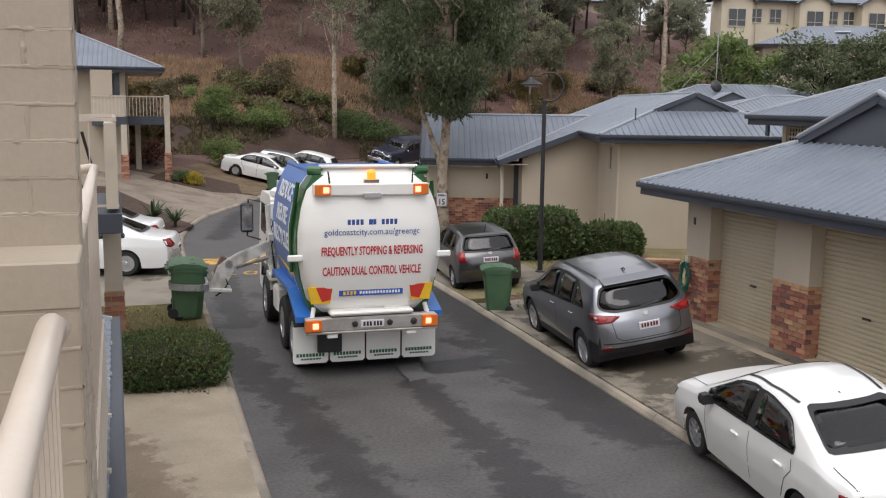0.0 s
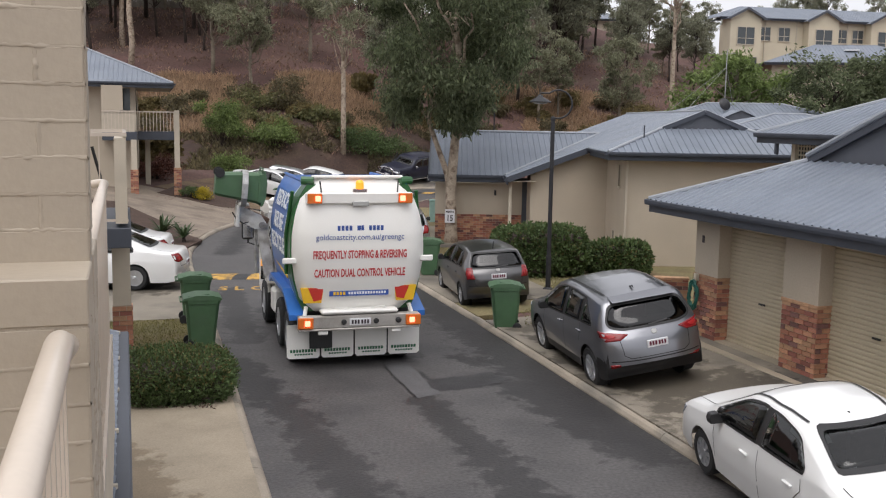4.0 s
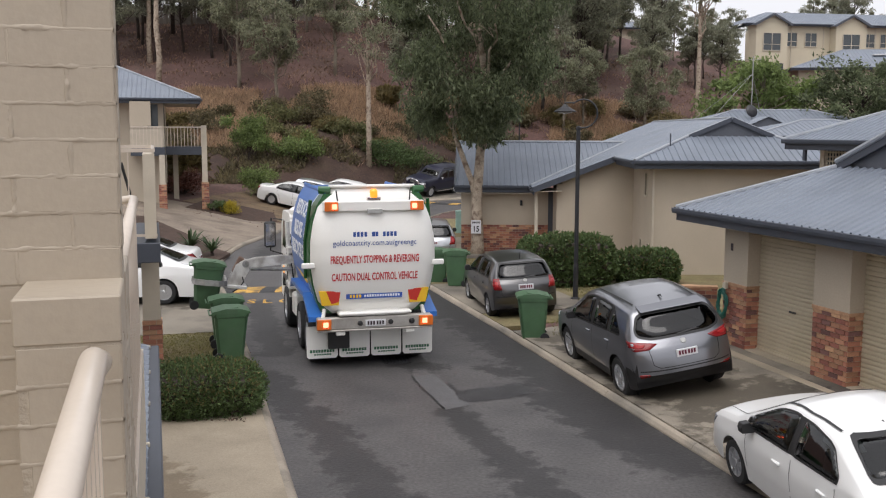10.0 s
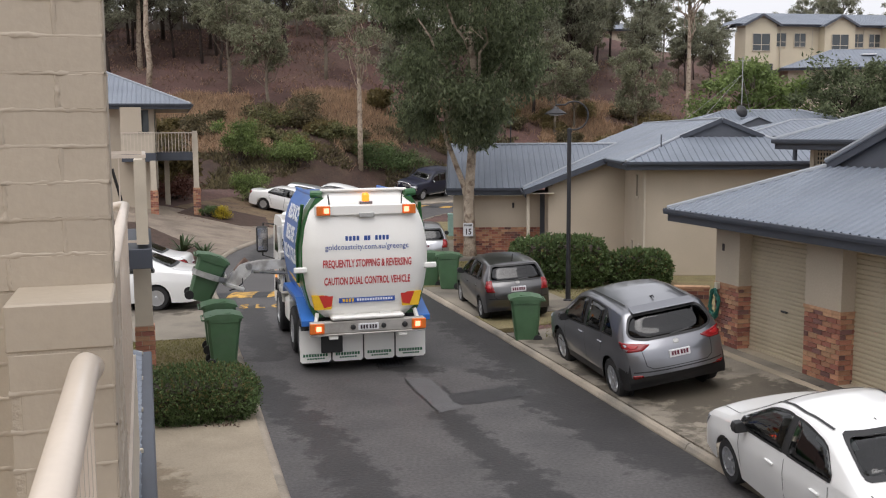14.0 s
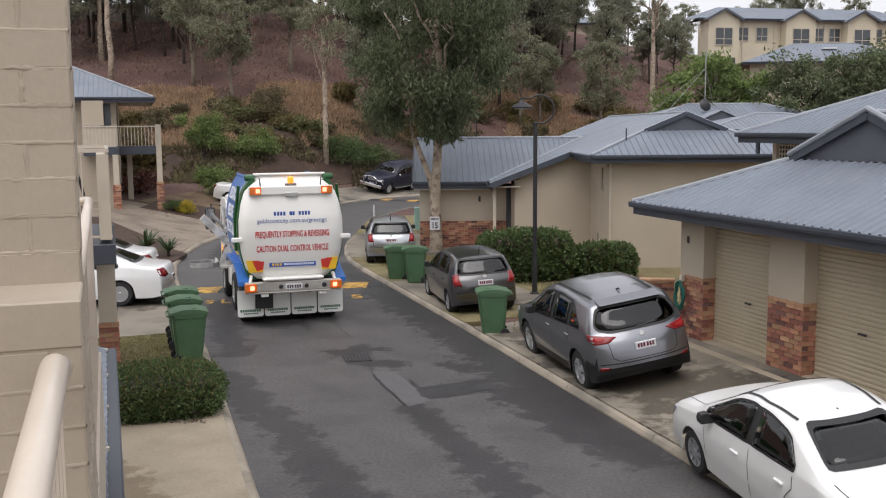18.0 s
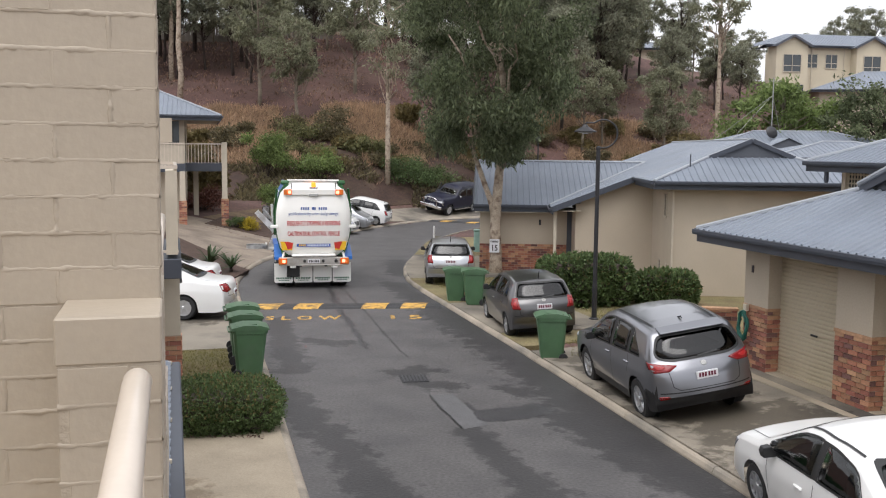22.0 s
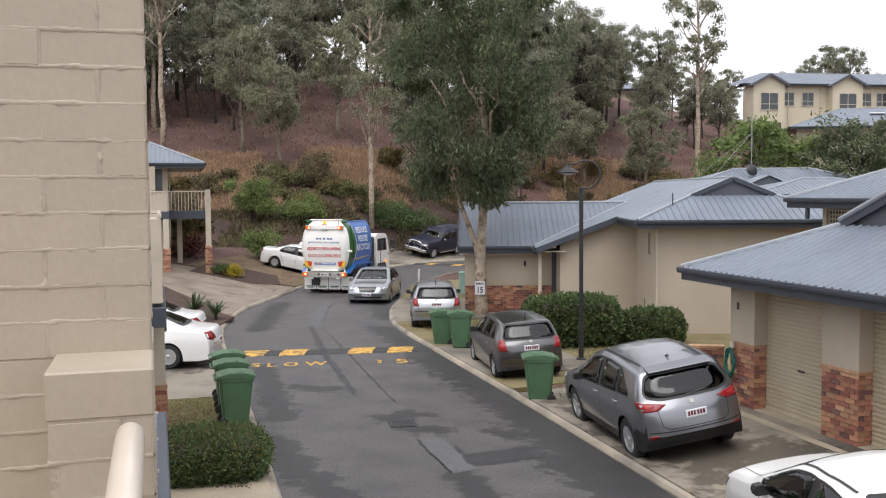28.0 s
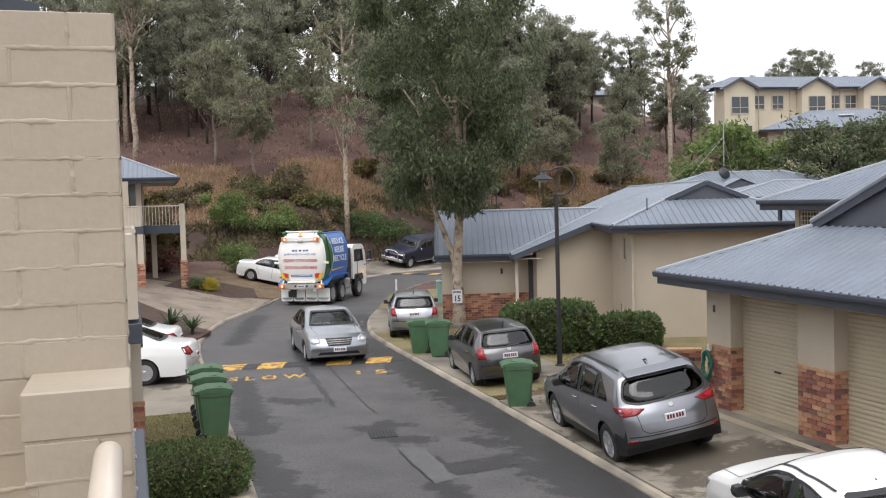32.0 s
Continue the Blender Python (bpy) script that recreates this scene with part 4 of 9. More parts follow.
def balcony_pier():
    f = thing("balcony_pier", BLD, "cream painted brick fin wall with a stepped lower pier", "wall", kind="structure")
    f.name = "wall_balcony"
    bm = B()
    box(bm, -1.7, 0.0008, -0.0006, 0.11, 2.7, 5.085)
    box(bm, -0.196, 0.0007, -0.2456, 0.40, 0.0, 4.24)
    part("wall_core", bm, mortar_beige, f)
    pit, PSHIFT = (0.236, 0.0795), -0.216
    paint = paint_beige
    brickwork(f, pose(-0.236 * 7, 0, 0), 0.236 * 7, 4.30, 5.095, paint, pit, gap=0.003, proud=0.0025, shift=PSHIFT)
    brickwork(f, pose(0, 0, 0, 0, 0, 90), 0.118, 4.30, 5.095, paint, pit, gap=0.003, proud=0.0025, depth=0.02)
    brickwork(f, pose(-0.236 * 7, 0, 0), 0.236 * 6 + 0.05, 3.346, 4.30, paint, pit, gap=0.003, proud=0.0025, shift=PSHIFT)
    brickwork(f, pose(-0.199, -0.245, 0), 0.199, 3.256, 4.21, paint, pit, gap=0.003, proud=0.0025, shift=PSHIFT)
    brickwork(f, pose(0, -0.245, 0, 0, 0, 90), 0.645, 2.70, 4.21, paint, pit, gap=0.003, proud=0.0025, start=1, depth=0.02)
    # painted-over mortar that was left proud and ragged
    for m, width, z0, z1, start in ((pose(-0.236 * 7, 0, 0), 0.236 * 7, 4.30, 5.095, 0), (pose(0, 0, 0, 0, 0, 90), 0.118, 4.30, 5.095, 0), (pose(-0.236 * 7, 0, 0), 0.236 * 6 + 0.05, 3.346, 4.30, 0),
                                    (pose(-0.199, -0.245, 0), 0.199, 3.256, 4.21, 0), (pose(0, -0.245, 0, 0, 0, 90), 0.645, 2.70, 4.21, 1)):
        rows = int(round((z1 - z0) / pit[1]))
        for r in range(rows):
            zc = z0 + r * pit[1]
            if r:
                mortar_bead(f, m, (0.0, zc), (width, zc))
            x = (-pit[0] / 2 if (r + start) % 2 else 0.0) + PSHIFT
            while x < width - 0.01:
                if x > 0.02:
                    mortar_bead(f, m, (x, zc + 0.004), (x, zc + pit[1] - 0.004))
                x += pit[0]
    bm = B()
    box(bm, -0.202, 0.004, -0.249, -0.001, 4.213, 4.31, bevel=0.004)
    box(bm, -0.202, 0.004, 0.112, 0.41, 4.213, 4.31, bevel=0.004)
    part("ledge_cap", bm, paint, f)


balcony_pier()


def hand_rail(name, x, y0, y1, far_end, label):
    h = thing(name, BLD, label, "railing")
    z = 4.245
    bm = B()
    if far_end:
        pts = [(x, y0, z), (x, y1 - 0.08, z), (x - 0.02, y1 - 0.02, z), (x - 0.08, y1, z - 0.01), (x - 0.16, y1, z - 0.04)]
    else:
        pts = [(x, y1, z), (x, y0 - 0.08, z), (x, y0 - 0.03, z - 0.004), (x, y0 + 0.0, z - 0.012), (x - 0.004, y0 + 0.02, z - 0.03), (x - 0.004, y0 + 0.21, z - 0.06)]
    tube(bm, pts, 0.0245, 20)
    part("top_rail", bm, cream_metal, h, "cream tubular hand rail", smooth=True)
    a, b = min(y0, y1), max(y0, y1)
    bm = B()
    box(bm, x - 0.02, x + 0.02, a, b, 3.32, 3.36)
    part("bottom_rail", bm, cream_metal, h)
    n = int((b - a) / 0.095)
    for i in range(n):
        bm = B()
        y = a + 0.06 + i * 0.095
        box(bm, x - 0.008, x + 0.008, y - 0.008, y + 0.008, 3.36, z - 0.015)
        part("baluster", bm, cream_metal, h)
    return h


hand_rail("balcony_rail", -0.035, -0.50, -2.4, False, "cream tubular steel balcony railing with thin balusters")
hand_rail("neighbour_rail", -0.035, 0.41, 3.6, True, "cream tubular railing of the next balcony")


def own_building():
    h = thing("own_building", BLD, "cream rendered town house with blue-grey eaves below the balconies", "house")
    bm = B()
    box(bm, -2.6, -0.02, -3.5, 4.0, 2.72, 3.28)
    part("balcony_slab", bm, cream_trim, h)
    bm = B()
    box(bm, -0.16, -0.08, 0.42, 3.9, 3.3, 4.1)
    part("balustrade_panel", bm, cream_trim, h)
    bm = B()
    box(bm, -3.2, -2.6, -6.0, 16.0, 0.0, 5.8)
    box(bm, -2.6, -0.6, -3.0, 7.6, 0.0, 2.4)
    part("wall", bm, render_beige, h)
    # lower roof edge with brackets
    bm = roof_face(B(), [(-0.03, 3.0, 2.52), (-0.03, 7.7, 2.52), (-1.5, 7.7, 2.9), (-1.5, 3.0, 2.9)], 0.2)
    part("lower_roof", bm, roof_mat, h)
    bm = B()
    box(bm, -0.05, 0.075, 3.0, 7.75, 2.36, 2.5, bevel=0.012)
    part("gutter", bm, fascia_mat, h)
    for i in range(5):
        bm = B()
        box(bm, -0.055, -0.005, 3.4 + i * 1.05, 3.43 + i * 1.05, 2.5, 2.53, bevel=0.004)
        part("gutter_clip", bm, cream_trim, h)


own_building()


def upper_eave():
    """The corner of the next unit's roof, over the fin wall."""
    h = thing("unit_roof", pose(0, 0, 0), "dark slate roof corner of the neighbouring unit", "roof")
    a, b, c, d = (Vector(v) for v in ((-3.94, 9.19, 6.49), (-3.87 - 1.2, 5.6, 6.4), (-5.29 - 1.4, 8.3, 7.2), (-5.11, 11.41, 7.31)))
    bm = B()
    lo = [bm.verts.new(v) for v in (a, b, c, d)]
    hi = [bm.verts.new(v + Vector((0, 0, 0.12))) for v in (a, b, c, d)]
    bm.faces.new(lo)
    bm.faces.new(hi[::-1])
    for i in range(4):
        bm.faces.new([lo[i], lo[(i + 1) % 4], hi[(i + 1) % 4], hi[i]])
    bmesh.ops.recalc_face_normals(bm, faces=bm.faces[:])
    part("eave", bm, roof_mat, h)
    bm = B()
    bar(bm, a + Vector((0.05, 0, 0.02)), b + Vector((0.05, 0, 0.02)), 0.12, 0.16)
    part("gutter", bm, fascia_mat, h)
    bm = B()
    box(bm, -0.1, 0.1, -0.1, 0.1, 0.0, 6.6, m=pose(-5.6, 8.6, 0))
    part("post", bm, cream_trim, h)


upper_eave()


def next_balcony():
    """The balcony of the following unit on its brick-footed post."""
    h = thing("next_balcony", pose(-5.77, 17.05, 0, 0, 0, 18.5), "cream balcony on a post with a brick foot, grey-blue edge beam", "balcony")
    bm = B()
    box(bm, -0.15, 0.15, -0.15, 0.15, 1.3, 2.5)
    part("post", bm, cream_trim, h)
    bm = B()
    box(bm, -0.155, 0.155, -0.155, 0.155, -0.1, 1.3)
    p = part("brick_foot", bm, mortar, h)
    brickwork(p, pose(-0.17, -0.17, 0), 0.34, 0.0, 1.29)
    brickwork(p, pose(0.17, -0.17, 0, 0, 0, 90), 0.34, 0.0, 1.29, start=1)
    bm = B()
    box(bm, -2.2, 0.18, -1.2, 2.6, 2.45, 2.78, bevel=0.01)
    part("edge_beam", bm, fascia_mat, h)
    bm = B()
    box(bm, -0.06, 0.13, -1.15, 2.55, 2.85, 4.24)
    part("side_panel", bm, cream_trim, h)
    bm = B()
    bar(bm, (-2.2, -1.1, 4.3), (0.14, -1.1, 4.3), 0.06, 0.06)
    bar(bm, (0.105, -1.14, 4.3), (0.105, 2.6, 4.3), 0.06, 0.06)
    bar(bm, (-2.2, 2.55, 4.3), (0.14, 2.55, 4.3), 0.06, 0.06)
    bar(bm, (-2.2, -1.1, 2.9), (0.14, -1.1, 2.9), 0.04, 0.04)
    part("rail", bm, cream_metal, h)
    for i in range(6):
        bm = B()
        box(bm, -0.3 - i * 0.35, -0.28 - i * 0.35, -1.11, -1.09, 2.9, 4.28)
        part("baluster", bm, cream_metal, h)
    bm = B()
    tube(bm, [(-0.35, -0.9, 2.8), (-0.28, -0.95, 3.6), (-0.4, -0.95, 4.1)], 0.025, 8)
    part("hanging_cable", bm, black_plastic, h)


next_balcony()


def left_house():
    h = thing("left_house", pose(-15.3, 47.6, 0.95, 0, 0, 17), "cream two-storey town house with a corner balcony", "house")
    bm = B()
    box(bm, -9.0, 0.0, 0.0, 9.0, -0.6, 5.3)
    part("wall", bm, render_beige, h)
    # hip roof
    e = 0.75
    x0, x1, y0, y1, ez, p = -9.7, 1.75, -e, 9.7, 5.18, 0.42
    k = (y1 - y0) / 2
    roof_slope(h, [(x0, y0, ez), (x1, y0, ez), (x1 - k, y0 + k, ez + k * p), (x0 + k, y0 + k, ez + k * p)], 0.22)
    roof_slope(h, [(x1, y0, ez), (x1, y1, ez), (x1 - k, y0 + k, ez + k * p)], 0.22)
    roof_slope(h, [(x1, y1, ez), (x0, y1, ez), (x0 + k, y0 + k, ez + k * p), (x1 - k, y0 + k, ez + k * p)], 0.22)
    capping(h, ((x1, y0, ez), (x1 - k, y0 + k, ez + k * p)))
    gutter(h, (x0, y0, ez), (x1, y0, ez), (0, -1, 0))
    gutter(h, (x1, y0, ez), (x1, y1, ez), (1, 0, 0))
    bm = B()
    box(bm, x0, x1 - 0.05, y0 + 0.05, 0.05, ez - 0.2, ez - 0.18)
    box(bm, 0.0, x1 - 0.05, 0.05, y1, ez - 0.2, ez - 0.18)
    part("soffit", bm, cream_trim, h)
    # balconies
    for (a, b, c, d) in ((0.05, 2.0, 0.3, 3.2), (-1.5, 0.05, -1.5, -0.02)):
        bm = B()
        box(bm, a, b, c, d, 2.45, 2.85, bevel=0.01)
        part("balcony_beam", bm, fascia_mat, h)
        bm = B()
        box(bm, a, b, c + 0.0, c + 0.05, 3.78, 3.84)
        box(bm, b - 0.06, b, c, d, 3.78, 3.84)
        part("balcony_rail", bm, cream_metal, h)
        n = int((b - a) / 0.16)
        for i in range(n):
            bm = B()
            box(bm, a + 0.1 + i * 0.16, a + 0.13 + i * 0.16, c + 0.01, c + 0.04, 2.85, 3.8)
            part("baluster", bm, cream_metal, h)
        bm = B()
        box(bm, b - 0.05, b - 0.02, c + 0.05, d, 2.9, 3.78)
        part("balcony_panel", bm, cream_trim, h)
    bm = B()
    box(bm, -1.5, -0.02, -1.46, -1.41, 2.87, 3.77)
    part("balcony_panel", bm, cream_trim, h)
    bm = B()
    box(bm, -1.5, -0.55, -1.40, -1.26, 3.86, 5.0)
    part("privacy_wall", bm, render_beige, h, "cream privacy wall beside the balcony")
    for x, y, foot in ((1.9, 0.4, True), (-0.1, -1.4, True), (0.5, 3.1, False)):
        bm = B()
        box(bm, x - 0.13, x + 0.13, y - 0.13, y + 0.13, 1.1 if foot else -0.3, 3.9 if x > 1 else 2.5)
        part("post", bm, cream_trim, h)
        if foot:
            bm = B()
            box(bm, x - 0.17, x + 0.17, y - 0.17, y + 0.17, -0.5, 1.1)
            q = part("brick_foot", bm, mortar, h)
            brickwork(q, pose(x - 0.18, y - 0.18, 0), 0.36, -0.34, 1.1, pitch=(0.24, 0.09))
            brickwork(q, pose(x + 0.18, y - 0.18, 0, 0, 0, 90), 0.36, -0.34, 1.1, pitch=(0.24, 0.09), start=1)
    bm = B()
    box(bm, -0.75, -0.25, -0.03, 0.0, 2.9, 4.9)
    part("balcony_door", bm, window_glass, h)
    bm = B()
    box(bm, 0.0, 0.03, 0.8, 2.2, 2.9, 4.9)
    part("balcony_door", bm, window_glass, h)


left_house()


from mathutils.bvhtree import BVHTree
# ---------------------------------------------------------------- cars
def curve_at(pts, y):
    return float(np.interp(y, [p[0] for p in pts], [p[1] for p in pts]))


def rim_mesh(r, spokes, w):
    bm = B()
    lathe(bm, [(r, -w), (r, 0.0), (r * 0.88, 0.0), (r * 0.86, -0.03), (0.04, -0.035)], 20)
    for k in range(spokes):
        a = 2 * math.pi * k / spokes
        box(bm, 0.03, r * 0.9, -0.028 * r / 0.2, 0.028 * r / 0.2, -0.03, -0.003, m=pose(0, 0, 0, 0, 0, math.degrees(a)))
    lathe(bm, [(0.05, -0.03), (0.05, 0.0), (0.04, 0.006)], 12)
    return bm


def wheel(parent, x, y, r, w, spokes, rim_mat=None, hub=0.64):
    """A tyre with its rim; the wheel's own axis lies along its thing's x."""
    s = 1 if x > 0 else -1
    bm = B()
    lathe(bm, [(r * hub, -w / 2), (r * 0.9, -w / 2), (r * 0.985, -w * 0.36), (r, -w * 0.15), (r, w * 0.15), (r * 0.985, w * 0.36), (r * 0.9, w / 2), (r * hub, w / 2), (r * hub * 0.98, w / 2 - 0.11)], 28)
    t = part("wheel", bm, rubber, parent, smooth=False)
    t.matrix_local = pose(x, y, r, 0, 90 * s, 0)
    bm = rim_mesh(r * hub + 0.005, spokes, w * 0.8)
    bmesh.ops.translate(bm, vec=(0, 0, w / 2 - 0.006), verts=bm.verts[:])
    part("rim", bm, rim_mat or alloy, t)
    bm = B()
    lathe(bm, [(r * hub * 0.93, w / 2 - 0.075), (r * hub * 0.93, w / 2 - 0.06)], 20)
    part("brake_disc", bm, black_plastic, t)
    return t


def see_through(name, tint):
    """Window glass of a car: tinted, with a gloss that grows at a slant."""
    m = bpy.data.materials.new(name)
    m.use_nodes = True
    n, l = m.node_tree.nodes, m.node_tree.links
    n.remove(n["Principled BSDF"])
    t, g, mx, fr = n.new("ShaderNodeBsdfTransparent"), n.new("ShaderNodeBsdfGlossy"), n.new("ShaderNodeMixShader"), n.new("ShaderNodeFresnel")
    t.inputs["Color"].default_value = (*tint, 1)
    g.inputs["Roughness"].default_value = 0.03
    fr.inputs["IOR"].default_value = 1.72
    l.new(fr.outputs[0], mx.inputs[0])
    l.new(t.outputs[0], mx.inputs[1])
    l.new(g.outputs[0], mx.inputs[2])
    l.new(mx.outputs[0], n["Material Output"].inputs["Surface"])
    return m


glass_clear = see_through("green_tinted_car_glass", (0.50, 0.56, 0.54))
glass_grey = see_through("grey_tinted_car_glass", (0.2, 0.225, 0.225))
glass_privacy = see_through("dark_tinted_car_glass", (0.045, 0.05, 0.05))
seat_cloth = mat("grey_seat_cloth", (0.09, 0.09, 0.088), 0.9, vary=0.15, scale=8)
cabin_trim = mat("cabin_trim_plastic", (0.06, 0.062, 0.063), 0.7, vary=0.1, scale=5)


def rounded(poly, r=0.04):
    """Cuts the corners of a polygon round."""
    out, n = [], len(poly)
    for i in range(n):
        p, a, b = Vector(poly[i]), Vector(poly[i - 1]), Vector(poly[(i + 1) % n])
        da, db = (a - p), (b - p)
        ka, kb = min(r, da.length * 0.45), min(r, db.length * 0.45)
        s, e = p + da.normalized() * ka, p + db.normalized() * kb
        out += [s, s * 0.25 + p * 0.5 + e * 0.25, e]
    dense = []
    for i, p in enumerate(out):
        q = out[(i + 1) % len(out)]
        k = max(1, int((q - p).length / 0.06))
        dense += [p + (q - p) * (j / k) for j in range(k)]
    return dense


def inset(poly, d):
    """Moves an outline inward by d."""
    area = sum(a.x * b.y - b.x * a.y for a, b in zip(poly, poly[1:] + poly[:1]))
    s = 1 if area > 0 else -1
    out = []
    for i in range(len(poly)):
        e = (poly[(i + 1) % len(poly)] - poly[i - 1])
        nn = Vector((-e.y, e.x)).normalized() * s
        out.append(poly[i] + nn * d)
    return out


class Shell:
    """The body's outer surface, on which panes, lamps and gaps are laid."""

    def __init__(self, vs, fs):
        self.tree = BVHTree.FromPolygons(vs, fs)

    def hit(self, o, d, off):
        d = Vector(d).normalized()
        co, no, _, _ = self.tree.ray_cast(Vector(o), d)
        if co is None:
            return None
        if no.dot(d) > 0:
            no = -no
        return co + no * off

    def side(self, s):
        return lambda p, off: self.hit((s * 3, p[0], p[1]), (-s, 0, 0), off)

    def end(self, s):
        return lambda p, off: self.hit((p[0], s * 5, p[1]), (0, -s, 0), off)

    def above(self):
        return lambda p, off: self.hit((p[0], p[1], 4), (0, 0, -1), off)

    def corner(self, ax, ay, sx, sy):
        """Looks at a corner from an upright axis inside it: degrees from straight back or ahead, and height."""
        def f(p, off):
            a = radians(p[0] * 100)
            d = Vector((sx * math.sin(a), sy * math.cos(a), 0))
            return self.hit(Vector((sx * ax, sy * ay, p[1])) + d * 3, -d, off)
        return f

    def patch(self, name, poly, project, material, parent, off=0.005, r=0.03, rim=None, rim_mat=None, label="", flat=None):
        ring = rounded(poly, r)
        c = (Vector((min(p.x for p in ring), min(p.y for p in ring))) + Vector((max(p.x for p in ring), max(p.y for p in ring)))) / 2
        inner = ring
        if rim:
            half = Vector((max(p.x for p in ring) - c.x, max(p.y for p in ring) - c.y))
            inner = [c + Vector(((p.x - c.x) * (1 - rim / half.x), (p.y - c.y) * (1 - rim / half.y))) for p in ring]
        levels = [[project(p, off) for p in inner]]
        for k in (0.66, 0.33):
            levels.append([project(c + (p - c) * k, off) for p in inner])
        cc = project(c, off)
        if cc is None or any(q is None for lv in levels for q in lv):
            return None
        n = len(inner)
        vs = [v for lv in levels for v in lv] + [cc]
        if flat is not None:
            # a pane is one smooth curved sheet: a quadratic through the surface under it
            p3 = np.array([tuple(v) for v in vs])
            u, w = (p3[:, k] for k in range(3) if k != flat)
            terms = np.stack([np.ones_like(u), u, w, u * u, w * w, u * w], 1)
            fit = terms @ np.linalg.lstsq(terms, p3[:, flat], rcond=None)[0]
            p3[n:, flat] = fit[n:]
            vs = [Vector(q) for q in p3]
        fs = []
        for a in range(2):
            for i in range(n):
                j = (i + 1) % n
                fs.append([a * n + i, a * n + j, (a + 1) * n + j, (a + 1) * n + i])
        fs += [[2 * n + i, 2 * n + (i + 1) % n, 3 * n] for i in range(n)]
        # a turned-in edge gives the patch some depth
        k0 = len(vs)
        vs += [project(p, -0.012) or v for p, v in zip(inner, levels[0])]
        fs += [[i, k0 + i, k0 + (i + 1) % n, (i + 1) % n] for i in range(n)]
        out_way = project(c, off + 0.05) - cc
        turn = sum(((vs[f[1]] - vs[f[0]]).cross(vs[f[2]] - vs[f[0]]) for f in fs[:2 * n]), Vector((0, 0, 0))).dot(out_way) < 0
        if turn:
            fs = [f[::-1] for f in fs]
        ob = raw(name, vs, fs, material, parent, label, smooth=True)
        if rim:
            o = [project(p, off + 0.002) for p in ring]
            i2 = [project(p, off + 0.002) for p in inner]
            if any(q is None for q in o + i2):
                return ob
            raw("window_seal", o + i2, [[i, (i + 1) % n, n + (i + 1) % n, n + i] for i in range(n)], rim_mat or black_plastic, ob, smooth=True)
        return ob

    def ribbon(self, name, path, project, width, material, parent, off=0.003):
        """A narrow strip along a path on the surface."""
        pts = [Vector(p) for p in path]
        dense = []
        for a, b in zip(pts, pts[1:]):
            k = max(1, int((b - a).length / 0.05))
            dense += [a + (b - a) * (j / k) for j in range(k)]
        dense.append(pts[-1])
        vs, fs = [], []
        for i, p in enumerate(dense):
            d = (dense[min(i + 1, len(dense) - 1)] - dense[max(i - 1, 0)]).normalized()
            nn = Vector((-d.y, d.x)) * (width / 2)
            a, b = project(p + nn, off), project(p - nn, off)
            if a is None or b is None:
                continue
            vs += [a, b]
            if len(vs) > 2:
                k = len(vs)
                fs.append([k - 4, k - 3, k - 1, k - 2])
        if fs:
            return raw(name, vs, fs, material, parent, smooth=True)


def in_poly(p, poly):
    hit = False
    for a, b in zip(poly, poly[1:] + poly[:1]):
        if (a[1] > p[1]) != (b[1] > p[1]) and p[0] < (b[0] - a[0]) * (p[1] - a[1]) / (b[1] - a[1]) + a[0]:
            hit = not hit
    return hit


lamp_red = mat("bright_red_lamp", (0.36, 0.016, 0.018), 0.3, vary=0.1, coat=0.15)


